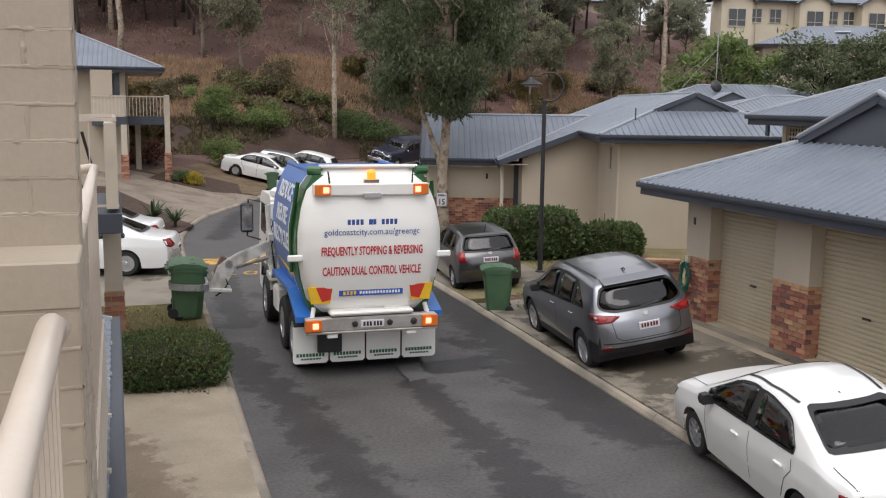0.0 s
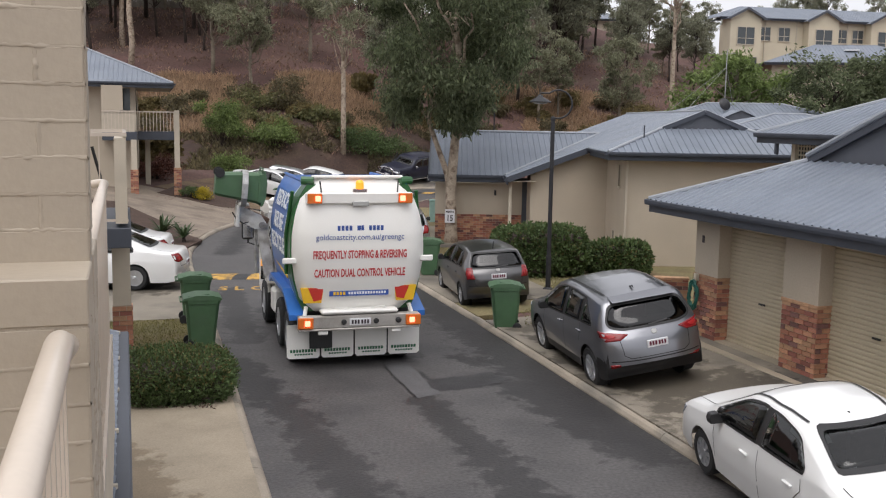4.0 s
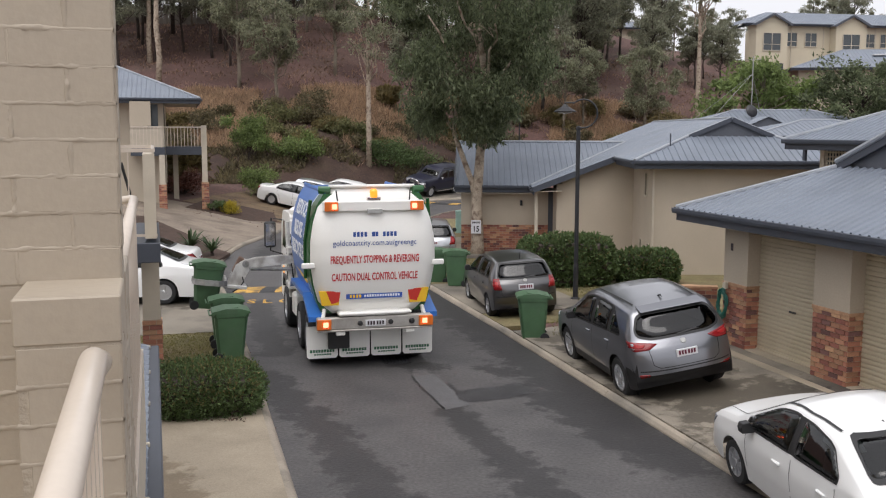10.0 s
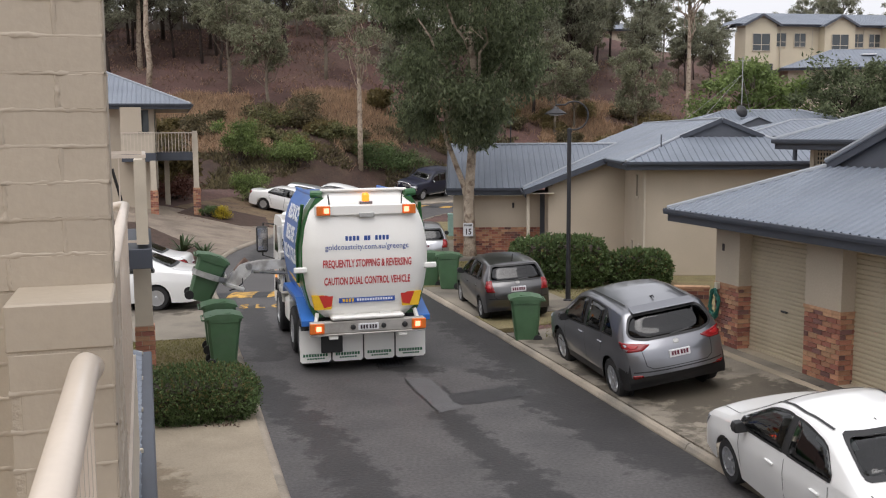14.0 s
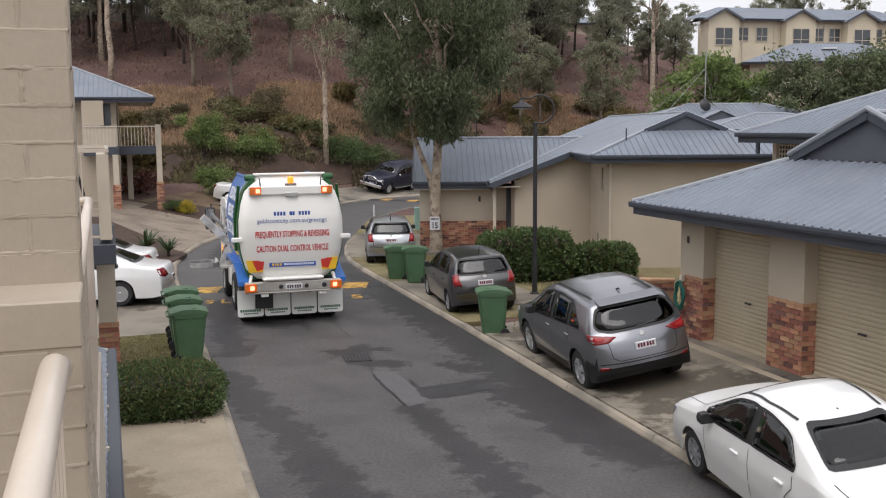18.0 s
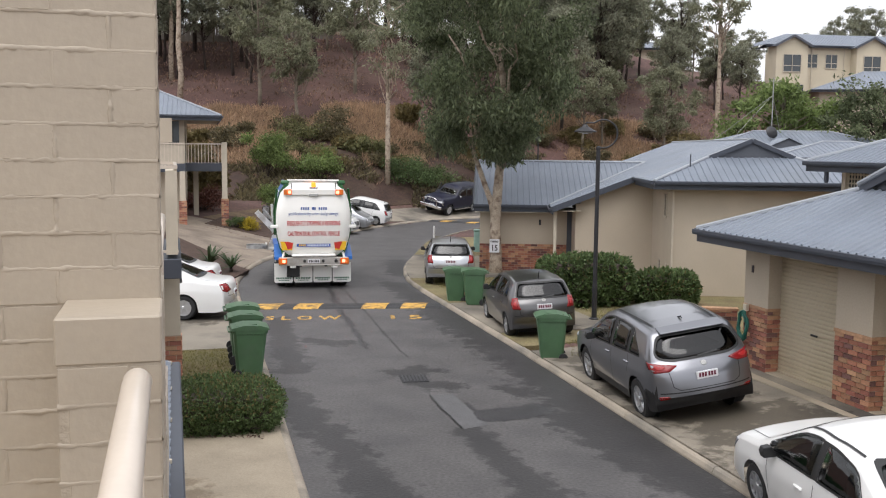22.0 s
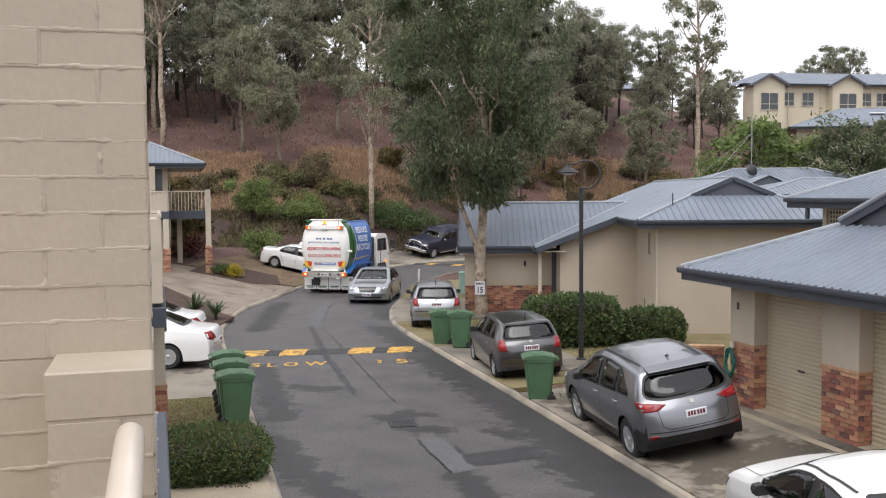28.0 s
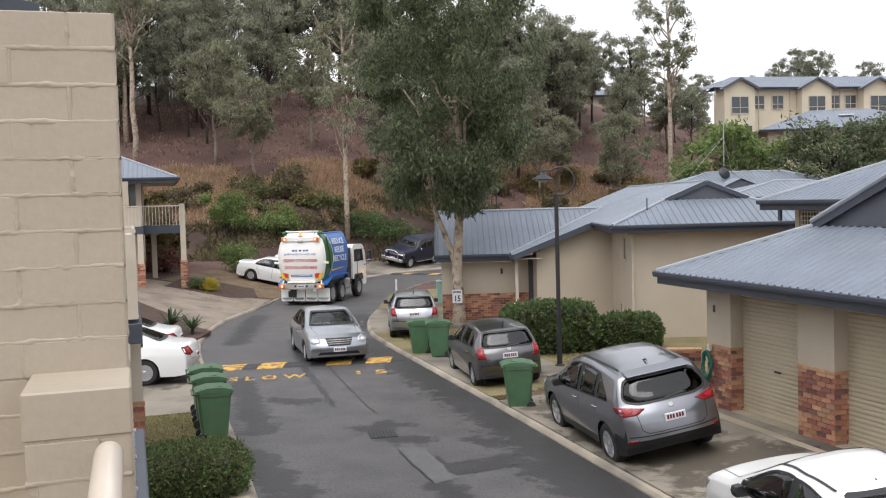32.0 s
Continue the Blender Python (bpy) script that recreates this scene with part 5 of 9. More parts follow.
def car(name, m, paint, spec, label, group=""):
    """A car drawn from its outlines: y runs forward from the middle, z up from the ground."""
    c = thing(name, m, label, "car", group)
    L, W = spec["length"], spec["width"]
    top, belt, wr = spec["top"], spec["belt"], spec["wheel"]
    front, rear, sill = spec["front_axle"], spec["rear_axle"], spec.get("sill", 0.22)
    fy, fx = [p[0] for p in top], [p[1] for p in top]
    dense = np.linspace(-L / 2, L / 2, 400)
    zz = np.interp(dense, fy, fx)
    ker = np.ones(9) / 9
    zs = np.convolve(np.pad(zz, 4, mode="edge"), ker, mode="valid")
    edge = np.minimum(1, (L / 2 - np.abs(dense)) / 0.12)
    zz = zz * (1 - edge) + zs * edge

    def roof(y):
        return float(np.interp(y, dense, zz))
    ys = set(np.arange(-L / 2, L / 2, 0.055).round(3)) | set(np.arange(-L / 2, -L / 2 + 0.3, 0.025).round(3)) | set(np.arange(L / 2 - 0.25, L / 2, 0.025).round(3)) | {round(L / 2, 3)}
    for ax in (front, rear):
        ys |= set((ax + wr * 1.13 * np.cos(np.linspace(0, math.pi, 17))).round(3))
    ys = sorted(float(v) for v in ys)
    ys = [y for i, y in enumerate(ys) if i == 0 or y - ys[i - 1] > 0.009]
    ys[-1] = L / 2
    nl, ng, nt = 11, 9, 8
    ring = []
    for y in ys:
        zt, e = roof(y), abs(y) / (L / 2)
        w = W / 2 * (1 - 0.035 * e ** 3)
        zlow = sill + 0.05 * max(0.0, e - 0.86) / 0.14
        for ax in (front, rear):
            d = wr * 1.13
            if abs(y - ax) < d:
                zlow = max(zlow, wr + math.sqrt(d * d - (y - ax) ** 2))
        zb = min(curve_at(belt, y), zt - 0.03)
        zlow = min(zlow, zb - 0.05)
        pts = []
        for j in range(nl + 1):
            z = zlow + (zb - zlow) * j / nl
            f = (z - sill) / max(0.2, zb - sill)
            bul = 0.945 + 0.055 * math.sin(min(1.0, max(0.0, f) * 1.3 + 0.12) * math.pi * 0.56) - 0.045 * max(0, f - 0.72) / 0.28
            pts.append((w * bul, z))
        xb = pts[-1][0]
        crown = 0.04 + 0.035 * min(1, zt - zb)
        ze = max(zb + 0.01, zt - crown)
        xe = max(0.3, xb - 0.025 - spec.get("lean", 0.36) * max(0.0, ze - zb))
        for j in range(1, ng + 1):
            t = j / ng
            pts.append((xb + (xe - xb) * (t ** 1.25), zb + (ze - zb) * t))
        for j in range(1, nt + 1):
            t = j / nt
            pts.append((xe * (1 - t), ze + (zt - ze) * (1 - (1 - t) ** 2.4)))
        # rounded corners in plan
        out = []
        for x, z in pts:
            q = abs(x) / (W / 2)
            k = max(0.0, (abs(y) - (L / 2 - 0.6)) / 0.6)
            out.append((x * (1 - 0.05 * k ** 2 * q), y - math.copysign(1, y) * spec.get("round", 0.17) * (q ** 3) * k ** 1.3, z))
        ring.append(out)
    n = nl + ng + nt + 1
    allv, allf, kinds = [], [], []
    for i in range(len(ys)):
        for s in (1, -1):
            allv += [(s * p[0], p[1], p[2]) for p in ring[i]]

    def vid(i, s, j):
        return (2 * i + (0 if s > 0 else 1)) * n + j
    for i in range(len(ys) - 1):
        for j in range(n - 1):
            for s in (1, -1):
                f = [vid(i, s, j), vid(i + 1, s, j), vid(i + 1, s, j + 1), vid(i, s, j + 1)]
                allf.append(f[::-1] if s < 0 else f)
                kinds.append((s, j))
    for i in (0, len(ys) - 1):
        for j in range(n - 2):
            f = [vid(i, -1, j), vid(i, 1, j), vid(i, 1, j + 1), vid(i, -1, j + 1)]
            allf.append(f if i == 0 else f[::-1])
            kinds.append((0, j))
    sh = Shell([Vector(v) for v in allv], allf)
    # openings for the panes
    margin = spec.get("sash", 0.125)
    sides = []
    for y0, y1, cut in spec["panes"]:
        lo, hi = [], []
        for y in np.linspace(y0, y1, 9):
            zt = roof(y) - margin
            if cut:
                (ya, za), (yb, zb2) = cut
                zt = min(zt, za + (zb2 - za) * (y - ya) / (yb - ya))
            zb = curve_at(belt, y) + 0.015
            if zt > zb + 0.02:
                lo.append((y, zb))
                hi.append((y, zt))
        sides.append(lo + hi[::-1])
    back, screen = spec["rear_glass"], spec["screen"]
    back = back + [(-x, z) for x, z in back[::-1]]
    screen = screen + [(-x, z) for x, z in screen[::-1]]
    rings_in = [inset(rounded(p, 0.04), 0.02) for p in sides]
    back_in, screen_in = inset(rounded(back, 0.05), 0.02), inset(rounded(screen, 0.05), 0.02)
    low = spec.get("low_trim", 0.0)
    body, trim = [], []
    for f, (s, j) in zip(allf, kinds):
        q = [allv[k] for k in f]
        ym, zm = sum(v[1] for v in q) / 4, sum(v[2] for v in q) / 4
        if s and j >= nl:
            if j < nl + ng + 1 and any(all(in_poly((v[1], v[2]), p) for v in q) for p in rings_in):
                continue
            if ym < -0.3 and all(in_poly((v[0], v[2]), back_in) for v in q):
                continue
            if ym > 0 and all(in_poly((v[0], v[2]), screen_in) for v in q):
                continue
        (trim if low and zm < low(ym) else body).append(f)
    for nm, ff, mm in (("body", body, paint), ("lower_trim", trim, black_plastic)):
        if ff:
            used = sorted({k for f in ff for k in f})
            at = {k: i for i, k in enumerate(used)}
            ob = raw(nm, [allv[k] for k in used], [[at[k] for k in f] for f in ff], mm, c, smooth=True)
    tint = spec.get("tint", glass_clear)
    for s in (1, -1):
        for p in sides:
            sh.patch("side_window", p, sh.side(s), tint, c, rim=0.028, r=0.03, flat=0)
        for (a0, _, _), (_, b1, _) in zip(spec["panes"], spec["panes"][1:]):
            yp = (a0 + b1) / 2
            sh.ribbon("window_pillar", [(yp, curve_at(belt, yp) + 0.02), (yp, roof(yp) - margin - 0.005)], sh.side(s), abs(a0 - b1) + 0.03, black_plastic, c, off=0.004)
    sh.patch("rear_window", back, sh.end(-1), tint, c, rim=0.035, r=0.06, flat=1)
    sh.patch("windscreen", screen, sh.end(1), glass_clear, c, rim=0.04, r=0.05, flat=1)
    for s in (1, -1):
        for nm, key, sy, mm in (("tail_light", "tail", -1, red_lens), ("head_light", "head", 1, clear_lens), ("rear_reflector", "reflector", -1, red_lens)):
            if key in spec:
                ax, ay, poly = spec[key]
                lamp = sh.patch(nm, [(a / 100, z) for a, z in poly], sh.corner(ax, ay, s, sy), mm, c, off=0.008, r=0.02)
                if lamp and key != "reflector":
                    cx = sum(a for a, _ in poly) / len(poly)
                    cz = sum(z for _, z in poly) / len(poly)
                    sub = [((cx + (a - cx) * 0.34) / 100, cz + (z - cz) * 0.45) for a, z in poly]
                    sh.patch("lamp_bowl", sub, sh.corner(ax, ay, s, sy), lamp_red if key == "tail" else chrome, lamp, off=0.011, r=0.01)
        for path in spec["seams"]:
            sh.ribbon("door_gap", path, sh.side(s), 0.011, black_plastic, c)
        for path in spec.get("rails", []):
            sh.ribbon("roof_strip", [(s * x, y) for x, y in path], sh.above(), 0.035, black_plastic, c, off=0.012)
        for path in spec.get("moulding", []):
            sh.ribbon("side_moulding", path, sh.side(s), 0.05, paint, c, off=0.014)
        for y, z in spec["handles"]:
            p = sh.side(s)((y, z), 0.012)
            bm = B()
            box(bm, p.x - 0.018, p.x + 0.018, y - 0.085, y + 0.085, z - 0.017, z + 0.017, bevel=0.008)
            part("door_handle", bm, paint, c)
        ym = spec["mirror"]
        zb = curve_at(belt, ym)
        x0 = W / 2 * 0.90
        bm = B()
        prism(bm, [(x0, zb + 0.02), (x0 + 0.05, zb), (x0 + 0.2, zb + 0.01), (x0 + 0.215, zb + 0.08), (x0 + 0.19, zb + 0.14), (x0 + 0.09, zb + 0.145), (x0 + 0.05, zb + 0.06)], ym - 0.05, ym + 0.07)
        bmesh.ops.bevel(bm, geom=bm.edges[:], offset=0.012, segments=2, affect="EDGES", profile=0.5)
        if s < 0:
            bmesh.ops.scale(bm, vec=(-1, 1, 1), verts=bm.verts[:])
            bmesh.ops.reverse_faces(bm, faces=bm.faces[:])
        part("side_mirror", bm, spec.get("mirror_mat") or paint, c)
        for ax in (front, rear):
            bm = B()
            lathe(bm, [(wr * 1.1, -0.01), (wr * 1.1, 0.01)], 20, pose(s * (W / 2 - 0.25), ax, wr * 1.02, 0, 90, 0))
            part("wheel_arch", bm, black_plastic, c)
            if low:
                arc = [(ax + wr * 1.19 * math.cos(a), wr + wr * 1.19 * math.sin(a)) for a in np.linspace(0.12, math.pi - 0.12, 19)]
                sh.ribbon("arch_cladding", arc, sh.side(s), 0.055, black_plastic, c, off=0.012)
    for path in spec.get("lid_gap", []):
        sh.ribbon("boot_gap", path, sh.end(-1), 0.012, black_plastic, c)
    for path in spec.get("bonnet_gap", []):
        sh.ribbon("bonnet_gap", path, sh.above(), 0.012, black_plastic, c)
    if "grille" in spec:
        x, z0, z1 = spec["grille"]
        gr = sh.patch("grille", [(-x * 0.8, z0), (x * 0.8, z0), (x, z1), (-x, z1)], sh.end(1), black_plastic, c, off=0.006, r=0.03)
        for k in range(1, 4):
            zk = z0 + (z1 - z0) * k / 4
            sh.ribbon("grille_bar", [(-x * 0.92, zk), (x * 0.92, zk)], sh.end(1), 0.012, steel_worn, gr, off=0.012)
    if "intake" in spec:
        x, z0, z1 = spec["intake"]
        sh.patch("air_intake", [(-x, z0), (x, z0), (x * 0.9, z1), (-x * 0.9, z1)], sh.end(1), black_plastic, c, off=0.005, r=0.03)
    if "badge" in spec:
        z = spec["badge"]
        sh.patch("badge", [(-0.05, z - 0.035), (0.05, z - 0.035), (0.05, z + 0.035), (-0.05, z + 0.035)], sh.end(-1), steel_worn, c, off=0.008, r=0.035)
    if "step" in spec:
        z = spec["step"]
        sh.ribbon("bumper_crease", [(-W * 0.42, z), (W * 0.42, z)], sh.end(-1), 0.02, black_plastic, c, off=0.004)
    # cabin
    r0, r1 = spec["cabin"]
    zf = sill + 0.1
    zbelt = curve_at(belt, 0) - 0.03
    bm = B()
    x0 = W / 2 - 0.14
    vs = [bm.verts.new(v) for v in ((-x0, r0, zf), (x0, r0, zf), (x0, r1, zf), (-x0, r1, zf), (-x0, r0, zbelt), (x0, r0, zbelt), (x0, r1, zbelt), (-x0, r1, zbelt))]
    for q in ((0, 1, 2, 3), (0, 1, 5, 4), (1, 2, 6, 5), (2, 3, 7, 6), (3, 0, 4, 7)):
        bm.faces.new([vs[k] for k in q])
    part("cabin_lining", bm, cabin_trim, c)
    bm = B()
    prism(bm, [(r1 - 0.05, zf), (r1 - 0.05, zbelt + 0.02), (r1 - 0.45, zbelt + 0.06), (r1 - 0.55, zbelt - 0.08), (r1 - 0.5, zf)], -x0 + 0.01, x0 - 0.01, "x")
    part("dashboard", bm, cabin_trim, c)
    for sx in (0.36, -0.36):
        bm = B()
        yb = (r0 + r1) / 2 + 0.0
        box(bm, sx - 0.23, sx + 0.23, yb - 0.1, yb + 0.4, zf + 0.15, zf + 0.3, bevel=0.05)
        box(bm, sx - 0.22, sx + 0.22, -0.07, 0.07, 0.0, 0.62, bevel=0.05, m=pose(0, yb - 0.12, zf + 0.2, 14))
        box(bm, sx - 0.12, sx + 0.12, -0.05, 0.05, 0.65, 0.83, bevel=0.04, m=pose(0, yb - 0.12, zf + 0.2, 14))
        part("front_seat", bm, seat_cloth, c)
    bm = B()
    yr = max(r0 + 0.35, (r0 + r1) / 2 - 1.0)
    box(bm, -x0 + 0.06, x0 - 0.06, yr, yr + 0.5, zf + 0.15, zf + 0.3, bevel=0.05)
    box(bm, -x0 + 0.06, x0 - 0.06, -0.07, 0.07, 0.0, 0.58, bevel=0.05, m=pose(0, yr - 0.05, zf + 0.2, 18))
    part("rear_seat", bm, seat_cloth, c)
    if "shelf" in spec:
        a, b, z = spec["shelf"]
        bm = B()
        box(bm, -x0 + 0.03, x0 - 0.03, a, b, z - 0.03, z, bevel=0.008)
        part("parcel_shelf", bm, seat_cloth, c)
    bm = B()
    tube(bm, [(0.36 + 0.18 * math.cos(a), r1 - 0.68 - 0.05 * math.sin(a), zbelt + 0.0 + 0.17 * math.sin(a)) for a in np.linspace(0, 2 * math.pi, 15)], 0.015, 6)
    part("steering_wheel", bm, black_plastic, c)
    bm = B()
    box(bm, -W / 2 + 0.26, W / 2 - 0.26, -L / 2 + 0.55, L / 2 - 0.5, sill - 0.02, sill + 0.09)
    part("underbody", bm, black_plastic, c)
    wheels = []
    for x, y in ((1, front), (-1, front), (1, rear), (-1, rear)):
        wheels.append(wheel(c, x * (W / 2 - 0.13), y, wr, 0.21, spec.get("spokes", 5), spec.get("rim")))
    maroon = mat("maroon_plate_paint", (0.12, 0.01, 0.03), 0.5)
    for sy, z in ((-1, spec["plate_rear"]), (1, spec["plate_front"])):
        p = sh.end(sy)((0, z), 0.0)
        if p is None:
            continue
        t = pose(0, p.y + sy * 0.012, z, 0, 0, 0 if sy < 0 else 180)
        bm = B()
        box(bm, -0.185, 0.185, -0.012, 0.02, -0.062, 0.062, bevel=0.004, m=t)
        pl = part("number_plate", bm, plate_white, c)
        for k in range(6):
            x0 = -0.15 + k * 0.05 + (0.012 if k > 2 else 0)
            bm = B()
            box(bm, x0, x0 + 0.034, -0.016, -0.012, -0.03, 0.04, m=t)
            part("plate_bar", bm, maroon, pl)
    if "wiper" in spec:
        sh.ribbon("rear_wiper", spec["wiper"], sh.end(-1), 0.022, black_plastic, c, off=0.02)
    if "aerial" in spec:
        bm = B()
        tube(bm, spec["aerial"], [0.014] * (len(spec["aerial"]) - 1) + [0.006], 6)
        part("aerial", bm, black_plastic, c)
    return c, wheels


def paint_of(name, color, metal=0.0, rough=0.32):
    return mat(name, color, rough, metal=metal, vary=0.03, scale=1.5, grain=0.02, gscale=200, coat=0.8)


SUV = dict(length=4.54, width=1.88, wheel=0.368, front_axle=1.33, rear_axle=-1.37, sill=0.27, spokes=5, round=0.24, tint=glass_privacy, lean=0.37,
           low_trim=lambda y: 0.64 if y < -1.75 else 0.43 if y < 1.8 else 0.5,
           top=[(-2.27, 0.56), (-2.26, 0.74), (-2.22, 0.90), (-2.13, 1.03), (-2.05, 1.12), (-1.86, 1.38), (-1.78, 1.50), (-1.74, 1.565), (-1.70, 1.60), (-1.2, 1.655), (-0.5, 1.70), (0.05, 1.69), (0.4, 1.62), (1.22, 1.13), (1.4, 1.07), (1.95, 0.98), (2.15, 0.86), (2.25, 0.66), (2.27, 0.55)],
           belt=[(-2.27, 1.0), (-1.9, 1.13), (-1.3, 1.12), (0.5, 1.02), (1.2, 1.0), (2.27, 0.86)], cabin=(-1.7, 1.15),
           panes=[(-0.16, 1.0, None), (-1.0, -0.23, None), (-1.55, -1.06, ((-1.12, 1.50), (-1.58, 1.17)))],
           screen=[(0.70, 1.14), (0.56, 1.53)], rear_glass=[(0.52, 1.10), (0.72, 1.15), (0.765, 1.24), (0.665, 1.47), (0.58, 1.515)], handles=((-0.98, 0.96), (0.0, 0.94)),
           seams=[[(-0.19, 0.42), (-0.19, 1.03)], [(0.92, 0.45), (0.95, 0.8), (0.9, 1.0)], [(-0.98, 0.78), (-1.05, 0.95), (-1.03, 1.1)]],
           lid_gap=[[(0.62, 1.02), (0.58, 0.72), (0.48, 0.66), (-0.48, 0.66), (-0.58, 0.72), (-0.62, 1.02)]], rails=[[(0.55, -1.45), (0.59, -0.5), (0.57, 0.25)]],
           bonnet_gap=[[(0.72, 1.25), (0.66, 2.0)], [(-0.72, 1.25), (-0.66, 2.0)]], mirror=0.78, mirror_mat=black_plastic, plate_rear=0.86, plate_front=0.5, wiper=((-0.06, 1.13), (0.3, 1.165)),
           badge=1.03, step=0.62, aerial=[(0, -1.26, 1.645), (0, -1.38, 1.678), (0, -1.42, 1.65)],
           tail=(0.35, 1.5, [(9, 1.045), (22, 0.965), (42, 0.955), (54, 1.03), (60, 1.125), (34, 1.085)]), reflector=(0.35, 1.5, [(24, 0.50), (38, 0.50), (38, 0.57), (24, 0.57)]),
           head=(0.3, 1.5, [(14, 0.75), (40, 0.74), (62, 0.86), (56, 0.92), (20, 0.84)]), grille=(0.45, 0.55, 0.78))
HATCH = dict(length=4.0, width=1.70, wheel=0.295, front_axle=1.22, rear_axle=-1.28, sill=0.22, spokes=6, round=0.2, lean=0.44, tint=glass_privacy, sash=0.10,
             top=[(-2.0, 0.44), (-1.99, 0.66), (-1.95, 0.84), (-1.88, 0.96), (-1.66, 1.25), (-1.58, 1.36), (-1.5, 1.40), (-0.9, 1.46), (-0.1, 1.475), (0.25, 1.44), (0.5, 1.36), (1.02, 1.02), (1.2, 0.95), (1.7, 0.84), (1.9, 0.72), (1.98, 0.56), (2.0, 0.46)],
             belt=[(-2.0, 0.86), (-1.5, 0.97), (0.0, 0.93), (1.0, 0.90), (2.0, 0.76)], cabin=(-1.5, 1.0),
             panes=[(-0.2, 0.85, None), (-1.02, -0.27, None), (-1.42, -1.08, ((-1.1, 1.32), (-1.46, 1.0)))],
             screen=[(0.62, 1.0), (0.5, 1.36)], rear_glass=[(0.64, 0.975), (0.665, 1.04), (0.57, 1.35)], handles=((-0.88, 0.82), (0.08, 0.80)),
             seams=[[(-0.23, 0.35), (-0.23, 0.92)], [(0.82, 0.4), (0.84, 0.88)], [(-0.92, 0.62), (-1.02, 0.8), (-1.0, 0.94)]],
             lid_gap=[[(0.62, 0.95), (0.58, 0.62), (0.5, 0.58), (-0.5, 0.58), (-0.58, 0.62), (-0.62, 0.95)]], bonnet_gap=[[(0.62, 1.05), (0.56, 1.75)], [(-0.62, 1.05), (-0.56, 1.75)]],
             mirror=0.66, plate_rear=0.80, plate_front=0.45, wiper=((-0.05, 1.0), (0.27, 1.03)), badge=0.945, step=0.58, mirror_mat=black_plastic,
             aerial=[(0, -1.42, 1.39), (0, -1.47, 1.5), (0, -1.52, 1.6)],
             tail=(0.3, 1.45, [(30, 0.74), (50, 0.74), (58, 0.86), (62, 1.0), (44, 1.01), (36, 0.86)]), head=(0.3, 1.4, [(18, 0.60), (48, 0.64), (58, 0.78), (28, 0.74)]), grille=(0.35, 0.48, 0.6))
SEDAN = dict(length=4.54, width=1.72, wheel=0.305, front_axle=1.34, rear_axle=-1.27, sill=0.2, spokes=8, round=0.2, lean=0.40, sash=0.082, tint=glass_grey,
             top=[(-2.27, 0.44), (-2.25, 0.78), (-2.21, 0.93), (-2.12, 0.985), (-1.72, 1.01), (-1.55, 1.04), (-0.82, 1.36), (-0.4, 1.425), (0.05, 1.435), (0.35, 1.38), (1.15, 1.0), (1.3, 0.95), (1.9, 0.86), (2.12, 0.74), (2.24, 0.56), (2.27, 0.44)],
             belt=[(-2.27, 0.86), (-1.5, 0.95), (0.0, 0.91), (1.0, 0.87), (2.27, 0.70)], cabin=(-1.5, 1.05),
             panes=[(-0.13, 0.98, None), (-1.12, -0.2, ((-0.86, 1.31), (-1.2, 0.98)))], shelf=(-1.5, -1.1, 1.0),
             screen=[(0.66, 1.0), (0.5, 1.36)], rear_glass=[(0.62, 1.055), (0.48, 1.345)], handles=((-0.85, 0.79), (0.15, 0.76)),
             seams=[[(-0.16, 0.32), (-0.16, 0.90)], [(0.95, 0.4), (0.97, 0.86)], [(-0.88, 0.42), (-0.98, 0.68), (-1.1, 0.8), (-1.08, 0.93)]],
             moulding=[[(-0.9, 0.52), (0.92, 0.50)]], lid_gap=[[(0.66, 0.97), (0.62, 0.62), (-0.62, 0.62), (-0.66, 0.97)]],
             bonnet_gap=[[(0.66, 1.2), (0.58, 2.0)], [(-0.66, 1.2), (-0.58, 2.0)], [(0.66, -1.62), (0.68, -2.16)], [(-0.66, -1.62), (-0.68, -2.16)]], rails=[[(0.50, -0.72), (0.545, -0.2), (0.53, 0.32), (0.64, 0.98)]],
             mirror=0.80, plate_rear=0.74, plate_front=0.42, aerial=[(0, -0.62, 1.375), (0, -0.68, 1.42), (0, -0.74, 1.40)], mirror_mat=black_plastic,
             tail=(0.3, 1.7, [(14, 0.76), (40, 0.70), (62, 0.78), (66, 0.90), (36, 0.92)]), head=(0.3, 1.6, [(20, 0.56), (50, 0.60), (62, 0.76), (30, 0.74)]), grille=(0.35, 0.5, 0.62))
BIG_SEDAN = dict(SEDAN, length=4.86, width=1.83, wheel=0.325, front_axle=1.42, rear_axle=-1.37, spokes=5, moulding=[], rails=[],
                 top=[(y * 1.071, z * 1.03) for y, z in SEDAN["top"]], belt=[(y * 1.071, z * 1.03) for y, z in SEDAN["belt"]], plate_rear=0.66, plate_front=0.45, mirror=0.86, mirror_mat=None,
                 cabin=(-1.6, 1.12), panes=[(-0.14, 1.05, None), (-1.2, -0.21, ((-0.92, 1.35), (-1.28, 1.0)))], shelf=(-1.6, -1.18, 1.03),
                 screen=[(0.70, 1.03), (0.54, 1.40)], rear_glass=[(0.66, 1.085), (0.5, 1.385)],
                 tail=(0.3, 1.9, [(18, 0.76), (44, 0.72), (58, 0.76), (66, 0.94), (40, 0.96)]), head=(0.35, 1.75, [(14, 0.62), (42, 0.60), (62, 0.76), (56, 0.84), (26, 0.80)]), grille=(0.42, 0.58, 0.76), intake=(0.5, 0.34, 0.42))
